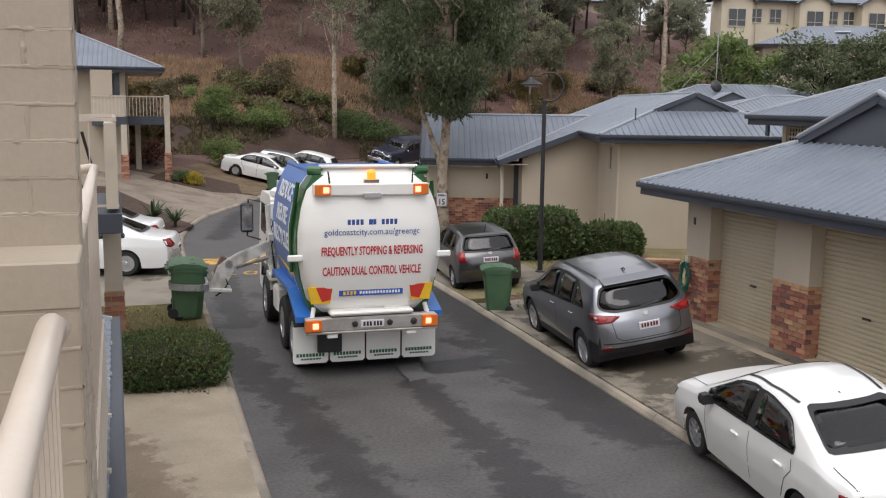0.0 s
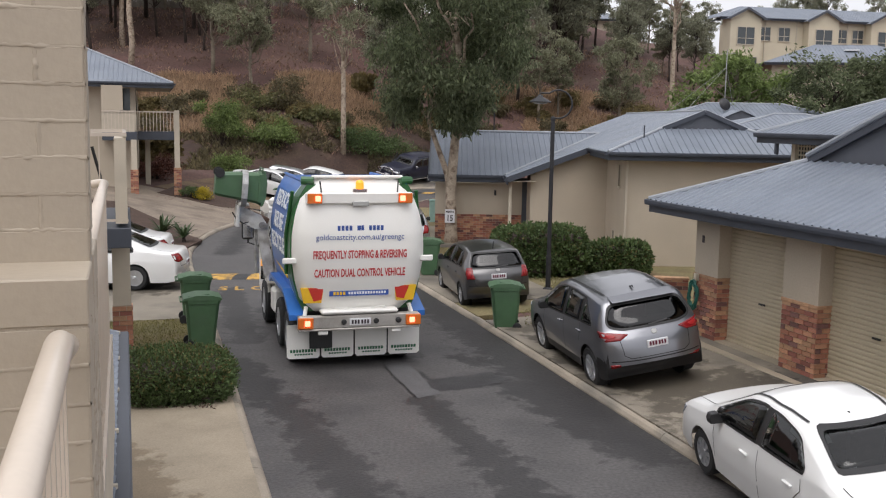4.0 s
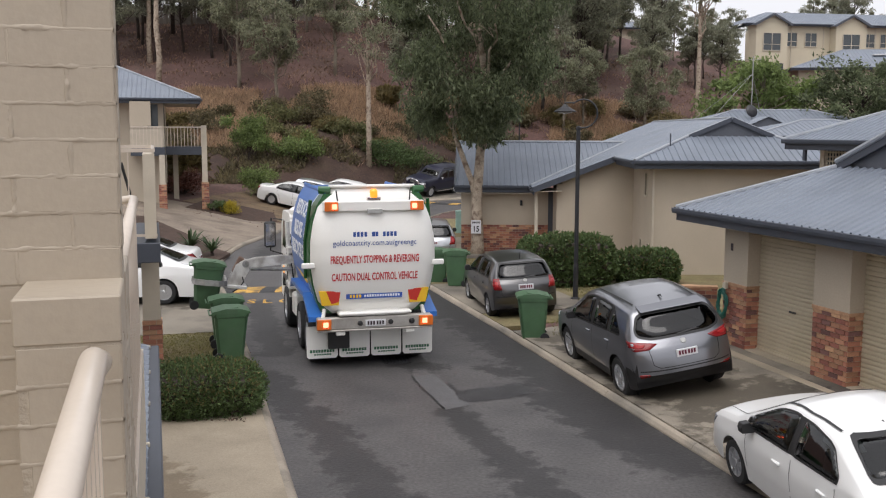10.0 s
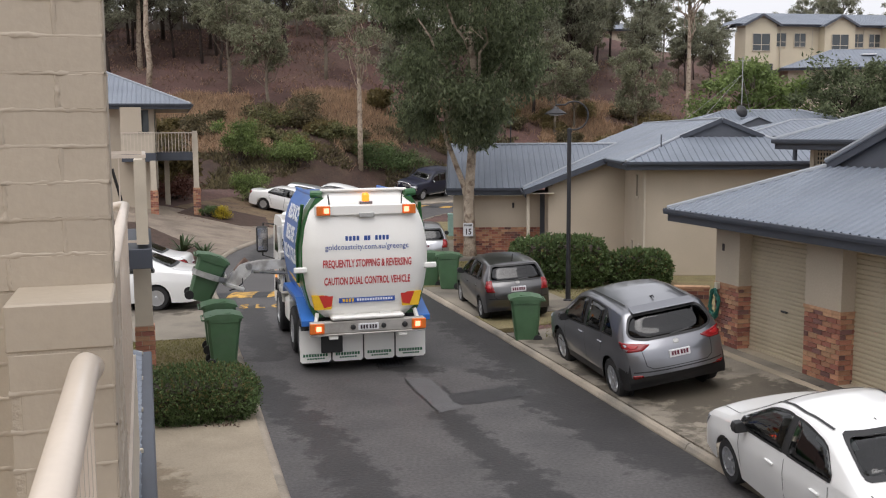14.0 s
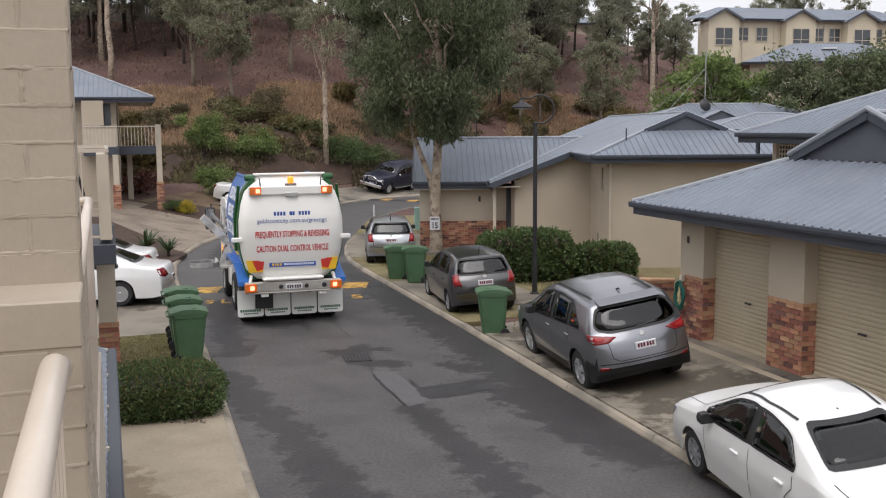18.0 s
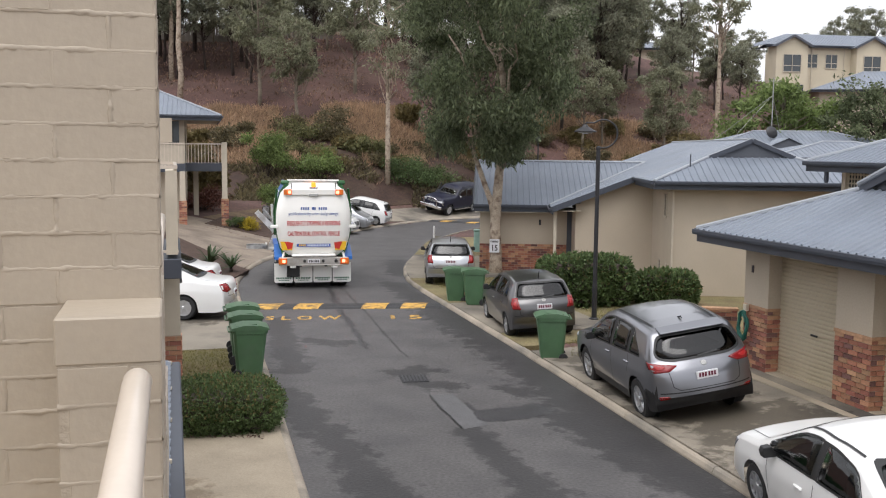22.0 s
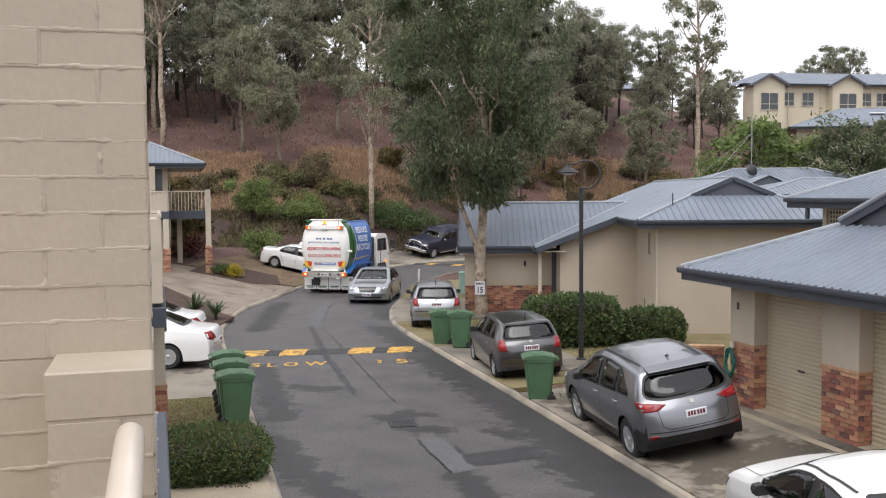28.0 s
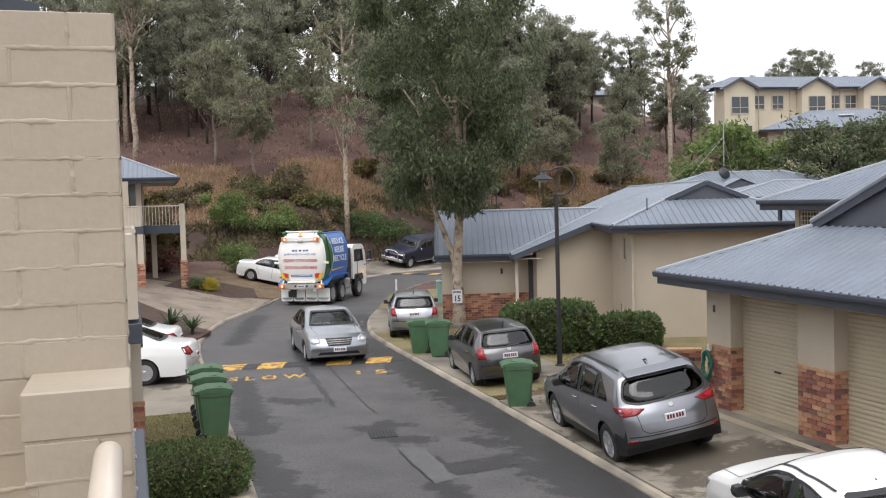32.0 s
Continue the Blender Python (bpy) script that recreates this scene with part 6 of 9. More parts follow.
SEDAN = dict(SEDAN, **{part_of: [(y, z * 1.03) for y, z in SEDAN[part_of]] for part_of in ("top", "belt")}, screen=[(0.66, 1.03), (0.5, 1.40)], rear_glass=[(0.62, 1.085), (0.48, 1.385)], shelf=(-1.5, -1.1, 1.03))
FOURWD = dict(length=4.9, width=1.86, wheel=0.40, front_axle=1.5, rear_axle=-1.35, sill=0.45, spokes=6, round=0.12, lean=0.22, tint=glass_privacy, sash=0.13,
              low_trim=lambda y: 0.55,
              top=[(-2.45, 0.62), (-2.44, 1.45), (-2.40, 1.72), (-2.32, 1.88), (-1.1, 1.92), (-0.2, 1.90), (0.1, 1.88), (0.35, 1.82), (0.78, 1.38), (0.95, 1.32), (2.1, 1.25), (2.36, 1.15), (2.43, 0.85), (2.45, 0.62)],
              belt=[(-2.45, 1.24), (0.8, 1.22), (2.45, 1.0)], cabin=(-1.0, 0.8), panes=[(-0.28, 0.62, None), (-1.0, -0.36, None), (-2.2, -1.16, None)],
              screen=[(0.72, 1.34), (0.62, 1.70)], rear_glass=[(0.6, 1.3), (0.58, 1.6)], handles=((-0.85, 1.1), (0.0, 1.1)), seams=[[(-0.32, 0.6), (-0.32, 1.2)], [(0.6, 0.7), (0.6, 1.2)], [(-1.08, 0.6), (-1.08, 1.75)]],
              mirror=0.55, plate_rear=0.9, plate_front=0.7, mirror_mat=chrome, head=(0.3, 1.8, [(22, 0.92), (50, 0.92), (56, 1.06), (24, 1.06)]), grille=(0.4, 0.9, 1.06))


def parked(name, x, y, heading, *rest, lift=None, **kw):
    """A parked car; heading is degrees to the left of north."""
    h = radians(heading)
    # tilt with the ground under its ends
    f, b = (x - 1.35 * math.sin(h), y + 1.35 * math.cos(h)), (x + 1.35 * math.sin(h), y - 1.35 * math.cos(h))
    r, l = (x + 0.75 * math.cos(h), y + 0.75 * math.sin(h)), (x - 0.75 * math.cos(h), y - 0.75 * math.sin(h))
    zf, zb, zr, zl = (gz(*q) for q in (f, b, r, l))
    z = (zf + zb + zr + zl) / 4 + 0.028
    m = pose(x, y, z, math.degrees(math.atan2(zf - zb, 2.7)), 0, heading) @ pose(0, 0, 0, 0, -math.degrees(math.atan2(zr - zl, 1.5)), 0)
    return car(name, m, *rest, **kw)


white_car = paint_of("white_car_paint", (0.78, 0.78, 0.77), rough=0.3)
grey_car = paint_of("silver_grey_metallic", (0.225, 0.23, 0.25), 0.85, 0.28)
dark_car = paint_of("dark_grey_metallic", (0.125, 0.122, 0.124), 0.8, 0.28)
silver_car = paint_of("silver_metallic", (0.50, 0.51, 0.53), 0.8, 0.28)
steel_car = paint_of("steel_blue_grey_metallic", (0.33, 0.345, 0.37), 0.8, 0.28)
navy_car = mat("navy_paint", (0.012, 0.013, 0.03), 0.35, vary=0.05, scale=1.5, grain=0.02, gscale=200, spec=0.35, coat=0.1)

SUV_CAR = parked("suv", 3.10, 18.28, 13.5, grey_car, SUV, "silver-grey compact SUV parked on the driveway")[0]
parked("hatchback", 0.82, 25.3, 12, dark_car, HATCH, "dark grey hatchback parked beside the hedge")
parked("small_hatchback", -1.66, 34.2, 5, silver_car, dict(HATCH, width=1.68), "silver hatchback parked by the bend")
parked("sedan", 4.5, 11.38, 11, white_car, SEDAN, "white four-door sedan parked on the driveway")
parked("large_sedan", -9.4, 25.6, 96, white_car, dict(BIG_SEDAN, spokes=5, rear_axle=-1.22), "white older sedan parked nose-in on a driveway")
parked("coupe_sedan", -10.5, 28.6, 96, white_car, SEDAN, "white sedan parked beyond another white sedan")
parked("far_sedan", -10.3, 55.8, -98, white_car, BIG_SEDAN, "white sedan parked under the bank")
parked("far_wagon", -8.6, 61.0, 82, white_car, HATCH, "white car parked beside a white sedan")
parked("far_silver_car", -9.4, 58.4, -98, silver_car, HATCH, "silver car parked between white cars")
FW = parked("four_wheel_drive", -3.2, 69.4, 146, navy_car, FOURWD, "navy four-wheel drive with chrome bull bar and canopy")[0]


def bull_bar():
    bm = B()
    for x in (-0.55, 0.55):
        tube(bm, [(x, 2.38, 0.55), (x, 2.62, 0.75), (x, 2.6, 1.12), (x * 0.5, 2.58, 1.2), (0, 2.58, 1.2)], 0.04, 8)
        tube(bm, [(x, 2.6, 1.05), (x * 1.6, 2.5, 1.0), (x * 1.65, 2.3, 0.8)], 0.035, 8)
    box(bm, -0.9, 0.9, 2.44, 2.6, 0.5, 0.72, bevel=0.03)
    part("bull_bar", bm, chrome, FW, "chrome bull bar")
    bm = B()
    tube(bm, [(0.9, 1.0, 1.2), (0.93, 0.75, 1.35), (0.84, 0.5, 1.75), (0.84, 0.52, 1.9)], 0.045, 8)
    part("snorkel", bm, black_plastic, FW)
    for s in (1, -1):
        bm = B()
        bar(bm, (s * 0.95, -0.9, 0.42), (s * 0.95, 0.95, 0.42), 0.1, 0.07)
        part("side_step", bm, chrome, FW)
    for s in (1, -1):
        bm = B()
        bar(bm, (s * 0.66, -2.15, 1.86), (s * 0.66, 0.0, 1.86), 0.04, 0.06)
        part("roof_rail", bm, black_plastic, FW)


bull_bar()


def suv_trim():
    bm = B()
    prism(bm, [(-1.83, 1.535), (-1.82, 1.555), (-1.62, 1.625), (-1.58, 1.60), (-1.72, 1.55)], -0.57, 0.57, "x")
    bmesh.ops.bevel(bm, geom=bm.edges[:], offset=0.008, segments=1, affect="EDGES")
    part("rear_spoiler", bm, grey_car, SUV_CAR)


suv_trim()

ONCOMING = dict(BIG_SEDAN, rear_axle=-1.37, tint=glass_clear, head=(0.35, 1.75, [(19, 0.66), (38, 0.62), (56, 0.72), (53, 0.84), (24, 0.77)]), grille=(0.40, 0.57, 0.78), intake=(0.62, 0.30, 0.38), plate_front=0.47,
                moulding=[[(-0.95, 0.55), (0.98, 0.53)]])
MOVING_CAR, MOVING_WHEELS = car("oncoming_sedan", pose(-1.0, 62.0, 0, 0, 0, 150), steel_car, ONCOMING, "steel grey sedan driving along the street")


# ---------------------------------------------------------------- wheelie bins
def wheelie_bin(m, label, group="street bins"):
    """x is its width, +y its front, wheels at the back."""
    b = thing("wheelie_bin", m, label, "bin", group)
    bm = B()
    rings = []
    for z, w, d0, d1 in ((0.03, 0.23, -0.22, 0.22), (0.10, 0.238, -0.24, 0.24), (0.55, 0.262, -0.28, 0.29), (0.90, 0.28, -0.30, 0.335), (0.905, 0.295, -0.315, 0.35), (0.985, 0.30, -0.32, 0.355)):
        pts = [(-w, d0 + 0.05), (-w + 0.05, d0), (w - 0.05, d0), (w, d0 + 0.05), (w, d1 - 0.05), (w - 0.05, d1), (-w + 0.05, d1), (-w, d1 - 0.05)]
        rings.append([bm.verts.new((px, py, z)) for px, py in pts])
    for a, c in zip(rings, rings[1:]):
        for k in range(8):
            bm.faces.new([a[k], a[(k + 1) % 8], c[(k + 1) % 8], c[k]])
    bm.faces.new(rings[0][::-1])
    bm.faces.new(rings[-1])
    part("body", bm, bin_green, b)
    bm = B()
    prof = [(-0.36, 0.985), (-0.34, 1.02), (-0.1, 1.075), (0.2, 1.065), (0.36, 1.02), (0.39, 0.98), (0.36, 0.975), (-0.34, 0.98)]
    prism(bm, prof, -0.305, 0.305, "x")
    lid = part("lid", bm, bin_green, b)
    bm = B()
    prism(bm, [(-0.25, 1.05), (0.15, 1.085), (0.15, 1.07), (-0.25, 1.035)], -0.2, 0.2, "x")
    part("lid_ridge", bm, bin_green, lid)
    bm = B()
    tube(bm, [(-0.27, -0.30, 0.96), (-0.27, -0.40, 0.965), (0.27, -0.40, 0.965), (0.27, -0.30, 0.96)], 0.016, 8)
    part("handle", bm, bin_green, b)
    for s in (1, -1):
        bm = B()
        lathe(bm, [(0.06, -0.03), (0.098, -0.028), (0.10, -0.012), (0.10, 0.012), (0.098, 0.028), (0.06, 0.03)], 18, pose(s * 0.255, -0.24, 0.10, 0, 90, 0))
        part("wheel", bm, rubber, b)
    bm = B()
    tube(bm, [(-0.25, -0.24, 0.1), (0.25, -0.24, 0.1)], 0.012, 8)
    part("axle", bm, steel_worn, b)
    bm = B()
    box(bm, -0.05, -0.03, 0.325, 0.33, 0.80, 0.85, m=pose(0, -0.005, 0, 4))
    box(bm, 0.03, 0.045, 0.325, 0.33, 0.80, 0.85, m=pose(0, -0.005, 0, 4))
    part("stamp_bars", bm, text_white, b)
    return b


def on_ground(x, y, h, extra=0.02):
    return pose(x, y, gz(x, y) + extra, 0, 0, h)


BIN_A = wheelie_bin(on_ground(-4.84, 18.86, -72), "green wheelie bin standing at the kerb behind the hedge")
BIN_B = wheelie_bin(on_ground(-5.25, 20.12, -72), "green wheelie bin standing between two others at the kerb")
BIN_C = wheelie_bin(on_ground(-5.6, 21.25, -72), "green wheelie bin standing last of three at the kerb")
wheelie_bin(on_ground(1.25, 21.4, 92), "green wheelie bin on the grass behind a hatchback")
wheelie_bin(on_ground(-0.62, 28.45, 94), "green wheelie bin beside another by the tree")
wheelie_bin(on_ground(-1.2, 29.3, 96), "green wheelie bin beside another by the tree")
wheelie_bin(on_ground(-9.2, 52.6, -80), "green wheelie bin on the far verge beside a white sedan")


# ---------------------------------------------------------------- the side-loading garbage truck
SHELL = [(1.12, 0.98), (1.35, 1.08), (1.7, 1.17), (2.1, 1.225), (2.5, 1.22), (2.9, 1.16), (3.2, 1.06), (3.42, 0.93), (3.55, 0.80)]
BULGE = [(1.12, 0.10), (1.3, 0.0), (1.7, -0.10), (2.2, -0.16), (2.6, -0.15), (3.0, -0.08), (3.3, 0.02), (3.45, 0.10), (3.55, 0.22)]
SHORT = 0.8
SHELL_Z = list(np.linspace(1.12, 3.55, 22))


def shell_x(z):
    return curve_at(SHELL, z)


def rear_y(z):
    return curve_at(BULGE, z)


def hull(y0, y1, zs, x_of, inset=0.0):
    """Both sides and the roof of a length of the body."""
    bm = B()
    prof = [(-x_of(z) + inset, z) for z in zs] + [(x_of(z) - inset, z) for z in reversed(zs)]
    return prism(bm, prof[::-1], y0, y1, "y")


def truck():
    t = thing("garbage_truck", pose(-1.13, 16.16, 0, 0, 0, 17.3), "white, blue and green side-loading garbage truck with flashing lamps", "truck")
    # chassis
    bm = B()
    for x in (-0.42, 0.42):
        box(bm, x - 0.05, x + 0.05, 0.25, 6.6, 0.72, 0.98)
    box(bm, -0.9, 0.9, 0.4, 4.2, 0.9, 1.13)
    part("chassis", bm, black_plastic, t)
    # body shell
    part("body_shell", hull(0.55, 3.95, [z for z in SHELL_Z if z < 3.46], shell_x), truck_blue, t, "blue painted compactor body", smooth=False)
    part("green_band", hull(0.12, 0.56, [z for z in SHELL_Z if z < 3.46], lambda z: shell_x(z) + 0.02), truck_green, t, "green painted rear frame")
    for s in (1, -1):
        # curved green sweep on the blue side
        vs, fs = [], []
        zs = list(np.linspace(1.14, 3.5, 18))
        for z in zs:
            k = (z - 1.14) / 2.36
            y1 = 0.56 + 0.45 * max(0.0, math.sin(k * math.pi)) ** 0.8
            for y in (0.55, y1, y1 + 0.045):
                vs.append((s * (shell_x(z) + 0.006 + (0.002 if y > y1 else 0)), y, z))
        for i in range(len(zs) - 1):
            a = i * 3
            f = (a, a + 1, a + 4, a + 3)
            fs.append(f if s > 0 else f[::-1])
        raw("green_sweep", vs, fs, truck_green, t)
        fs = []
        for i in range(len(zs) - 1):
            a = i * 3
            f = (a + 1, a + 2, a + 5, a + 4)
            fs.append(f if s > 0 else f[::-1])
        raw("white_sweep_line", vs, fs, text_white, t)
        bm = B()
        box(bm, s * 1.2 - 0.006, s * 1.2 + 0.006, 0.2, 0.36, 2.2, 2.6, bevel=0.003)
        part("side_emblem", bm, text_white, t)
        for k, word in enumerate(("REDUCE", "REUSE", "RECYCLE")):
            z = 3.02 - 0.42 * k
            tilt = math.degrees(math.atan2(shell_x(z - 0.15) - shell_x(z + 0.15), 0.3))
            m = pose(s * (shell_x(z) + 0.012), 1.92, z, 0, 0, 90 * s) @ pose(0, 0, 0, 90 - tilt, 0, 0)
            writing("lettering", word, 0.42, m, text_white, t, 0.003, {"REDUCE": 1.55, "REUSE": 1.25, "RECYCLE": 1.8}[word], True)
        bm = B()
        bar(bm, (s * (shell_x(1.62) + 0.012), 1.0, 1.62), (s * (shell_x(1.62) + 0.012), 3.9, 1.75), 0.02, 0.05)
        part("yellow_stripe", bm, sign_yellow, t)
        # top side rail and ram
        bm = B()
        tube(bm, [(s * 0.90, 0.15, 3.46), (s * 0.90, 3.9, 3.46)], 0.04, 8)
        part("top_rail", bm, truck_blue, t)
        bm = B()
        tube(bm, [(s * 1.16, 0.35, 3.3), (s * 1.26, 0.5, 2.5), (s * 1.24, 0.62, 1.75)], 0.035, 8)
        part("ram", bm, truck_green, t)
        # mudguards over the rear axles
        bm = B()
        prism(bm, [(0.02, 0.98), (0.02, 1.08), (0.9, 1.42), (2.9, 1.42), (3.1, 1.3), (3.1, 1.2), (2.86, 1.34), (0.92, 1.34)], s * 1.0 if s > 0 else -1.27, 1.27 if s > 0 else -1.0, "x")
        part("mudguard", bm, truck_blue, t)
    # rear door
    vs, fs = [], []
    zs = SHELL_Z
    nx = 13
    for z in zs:
        for i in range(nx):
            u = -1 + 2 * i / (nx - 1)
            edge = 0.14 * max(0, abs(u) - 0.8) / 0.2
            vs.append((u * (shell_x(z) - 0.01), rear_y(z) + edge, z))
    for r in range(len(zs) - 1):
        for i in range(nx - 1):
            a = r * nx + i
            fs.append((a, a + 1, a + nx + 1, a + nx))
    off = len(vs)
    for z in zs:
        for u in (-1, 1):
            vs.append((u * (shell_x(z) - 0.01), 0.2, z))
    for r in range(len(zs) - 1):
        fs.append((off + 2 * r, r * nx, (r + 1) * nx, off + 2 * r + 2))
        fs.append((r * nx + nx - 1, off + 2 * r + 1, off + 2 * r + 3, (r + 1) * nx + nx - 1))
    fs.append((*range((len(zs) - 1) * nx, len(zs) * nx), off + 2 * len(zs) - 1, off + 2 * len(zs) - 2))
    fs.append((off, off + 1, *range(nx - 1, -1, -1)))
    door = raw("rear_door", vs, fs, white_paint, t, "white bulged rear door", smooth=True)
    bm = B()
    tube(bm, [(-0.84, 0.16, 3.57), (0.84, 0.16, 3.57)], 0.03, 8)
    part("door_top_bar", bm, white_paint, door)
    for s in (1, -1):
        bm = B()
        tube(bm, [(s * 0.80, 0.16, 3.50), (s * 1.02, 0.22, 3.50)], 0.075, 10)
        part("hinge", bm, truck_green, t)
        bm = B()
        box(bm, s * 1.27 - 0.13, s * 1.27 + 0.13, -0.05, 0.0, 2.02, 2.13, bevel=0.02)
        part("side_marker", bm, white_paint, t)
        bm = B()
        bar(bm, (s * 0.72, -0.02, 3.5), (s * 0.70, -0.05, 3.3), 0.02, 0.02)
        part("cable", bm, black_plastic, door)
    # lamp beam at the top
    bm = B()
    box(bm, -0.98, 0.98, -0.12, 0.05, 3.1, 3.3, bevel=0.02)
    part("lamp_beam", bm, white_paint, door)
    for s in (1, -1):
        bm = B()
        box(bm, s * 0.83 - 0.13, s * 0.83 + 0.13, -0.16, -0.115, 3.11, 3.29, bevel=0.01)
        part("indicator", bm, amber_glow, door, "amber indicator lens")
        bm = B()
        box(bm, s * 0.775 - 0.05, s * 0.775 + 0.05, -0.172, -0.158, 3.15, 3.25, bevel=0.008)
        part("stop_lamp", bm, red_glow, door, "lit red stop lamp")
    bm = B()
    lathe(bm, [(0.075, 0.0), (0.075, 0.12), (0.05, 0.16), (0.0001, 0.17)], 14, pose(0.0, -0.04, 3.36))
    part("beacon", bm, beacon_glow, door, "lit amber beacon")
    bm = B()
    box(bm, -0.13, 0.13, -0.09, 0.02, 3.30, 3.37, bevel=0.01)
    part("beacon_base", bm, chrome, door)
    bm = B()
    box(bm, -0.15, 0.15, -0.15, -0.11, 3.06, 3.15, bevel=0.01)
    part("camera_housing", bm, steel_worn, door)

    # writing on the rear door follows its bulge
    def on_door(name, body, size, width, z, material, bold=False):
        ob = writing(name, body, size, Matrix.Identity(4), material, door, 0.0015, width, bold)
        for v in ob.data.vertices:
            zz = z + v.co.y
            v.co = Vector((v.co.x, rear_y(zz) - 0.006 - v.co.z, zz))
        return ob
    for k, w in enumerate((0.07, 0.07, 0.07, 0.07, 0, 0.09, 0.07, 0, 0.07, 0.07, 0.07, 0.07)):
        if w:
            x = -0.42 + k * 0.072
            bm = box(B(), x, x + w * 0.72, rear_y(2.66) - 0.008, rear_y(2.66) - 0.004, 2.62, 2.71)
            part("number_bar", bm, text_blue, door)
    on_door("web_lettering", "goldcoastcity.com.au/greengc", 0.15, 1.62, 2.5, text_blue)
    on_door("warning_lettering", "FREQUENTLY STOPPING & REVERSING", 0.205, 1.72, 2.18, text_red, True)
    on_door("caution_lettering", "CAUTION DUAL CONTROL VEHICLE", 0.205, 1.68, 1.84, text_red, True)
    bm = B()
    box(bm, -0.55, 0.55, rear_y(1.46) - 0.012, rear_y(1.46) + 0.02, 1.41, 1.51)
    pl = part("council_panel", bm, mat("panel_blue", (0.03, 0.09, 0.38), 0.4), door)
    for k in range(14):
        bm = box(B(), -0.2 + k * 0.051, -0.2 + k * 0.051 + 0.034, rear_y(1.46) - 0.016, rear_y(1.46) - 0.012, 1.44, 1.485)
        part("panel_bar", bm, text_white, pl)
    bm = B()
    for k in range(4):
        box(bm, -0.48 + k * 0.06, -0.44 + k * 0.06, rear_y(1.46) - 0.016, rear_y(1.46) - 0.012, 1.43, 1.49, bevel=0.001)
    part("panel_emblem", bm, sign_yellow, pl)
    for s in (1, -1):
        bm = B()
        prism(bm, [(s * 1.02, 1.30), (s * 0.70, 1.30), (s * 0.66, 1.58), (s * 1.08, 1.58)], rear_y(1.45) - 0.02, rear_y(1.45) + 0.03)
        q = part("reflector", bm, sign_yellow, door, "yellow and red reflector sticker")
        bm = B()
        prism(bm, [(s * 0.94, 1.575), (s * 0.66, 1.575), (s * 0.70, 1.36), (s * 0.84, 1.33)], rear_y(1.45) - 0.026, rear_y(1.45) - 0.02)
        part("reflector_red", bm, sign_red, q)
    bm = B()
    for z in (1.38, 1.345, 1.31):
        box(bm, -1.0, -0.74 - (1.38 - z), rear_y(1.4) - 0.03, rear_y(1.4) - 0.026, z - 0.011, z + 0.011)
    part("sticker_bars", bm, text_dark, door)
    # sill, bumper and lamps
    bm = B()
    box(bm, -0.72, 0.72, -0.16, 0.3, 1.09, 1.17, bevel=0.03)
    part("door_sill", bm, white_paint, t)
    for x in (-0.35, 0.35):
        bm = B()
        tube(bm, [(x - 0.13, -0.1, 1.16), (x - 0.11, -0.1, 1.21), (x + 0.11, -0.1, 1.21), (x + 0.13, -0.1, 1.16)], 0.012, 6)
        part("grab_bar", bm, white_paint, t)
    bm = B()
    box(bm, -1.13, 1.13, -0.14, 0.02, 0.83, 1.07, bevel=0.02)
    box(bm, -1.13, 1.13, -0.17, -0.02, 0.80, 0.835, bevel=0.01)
    bumper = part("bumper", bm, mat("brushed_bumper_steel", (0.42, 0.40, 0.375), 0.45, metal=0.35, vary=0.12, scale=4, grain=0.08, dark=(0.25, 0.23, 0.2), darkscale=3, darkamt=0.5), t, "dull grey steel rear bumper")
    for s in (1, -1):
        bm = B()
        box(bm, s * 1.0 - 0.14, s * 1.0 + 0.14, -0.19, -0.13, 0.85, 1.05, bevel=0.012)
        part("indicator", bm, amber_glow, bumper, "amber indicator lens")
        bm = B()
        box(bm, s * 0.97 - 0.05, s * 0.97 + 0.05, -0.205, -0.188, 0.90, 1.0, bevel=0.01)
        part("stop_lamp", bm, red_glow, bumper, "lit red stop lamp")
        bm = B()
        lathe(bm, [(0.05, 0), (0.05, 0.03), (0.03, 0.04)], 12, pose(s * 0.3, -0.14, 0.95, 90))
        part("sensor", bm, black_plastic, bumper)
        bm = B()
        bar(bm, (s * 1.0, -0.02, 1.05), (s * 0.96, 0.05, 1.22), 0.06, 0.05)
        part("bumper_stay", bm, white_paint, bumper)
        bm = B()
        box(bm, s * 0.68 - 0.09, s * 0.68 + 0.09, -0.15, -0.08, 0.72, 0.80, bevel=0.015)
        part("step_plate", bm, white_paint, bumper)
    bm = B()
    lathe(bm, [(0.055, 0), (0.055, 0.03), (0.03, 0.045)], 12, pose(0.72, -0.14, 0.95, 90))
    part("sensor", bm, black_plastic, bumper)
    bm = B()
    box(bm, -0.2, 0.2, -0.165, -0.14, 0.885, 1.01, bevel=0.006)
    pl = part("number_plate", bm, plate_white, bumper)
    for k in range(6):
        x = -0.16 + k * 0.054 + (0.015 if k > 2 else 0)
        bm = box(B(), x, x + 0.036, -0.17, -0.165, 0.91, 0.985)
        part("plate_bar", bm, text_dark, pl)
    # mud flaps
    for k in range(4):
        x0 = -1.27 + k * 0.64
        bm = B()
        prism(bm, [(x0, 0.82), (x0 + 0.61, 0.82), (x0 + 0.61, 0.22), (x0 + 0.57, 0.18), (x0 + 0.04, 0.18), (x0, 0.22)], 0.36, 0.38)
        fl = part("mud_flap", bm, white_paint, t, "white rubber mud flap with streaks")
        for q in range(9):
            bm = box(B(), x0 + 0.06 + q * 0.055, x0 + 0.06 + q * 0.055 + 0.04, 0.350, 0.36, 0.30, 0.355)
            part("maker_bar", bm, text_green, fl)
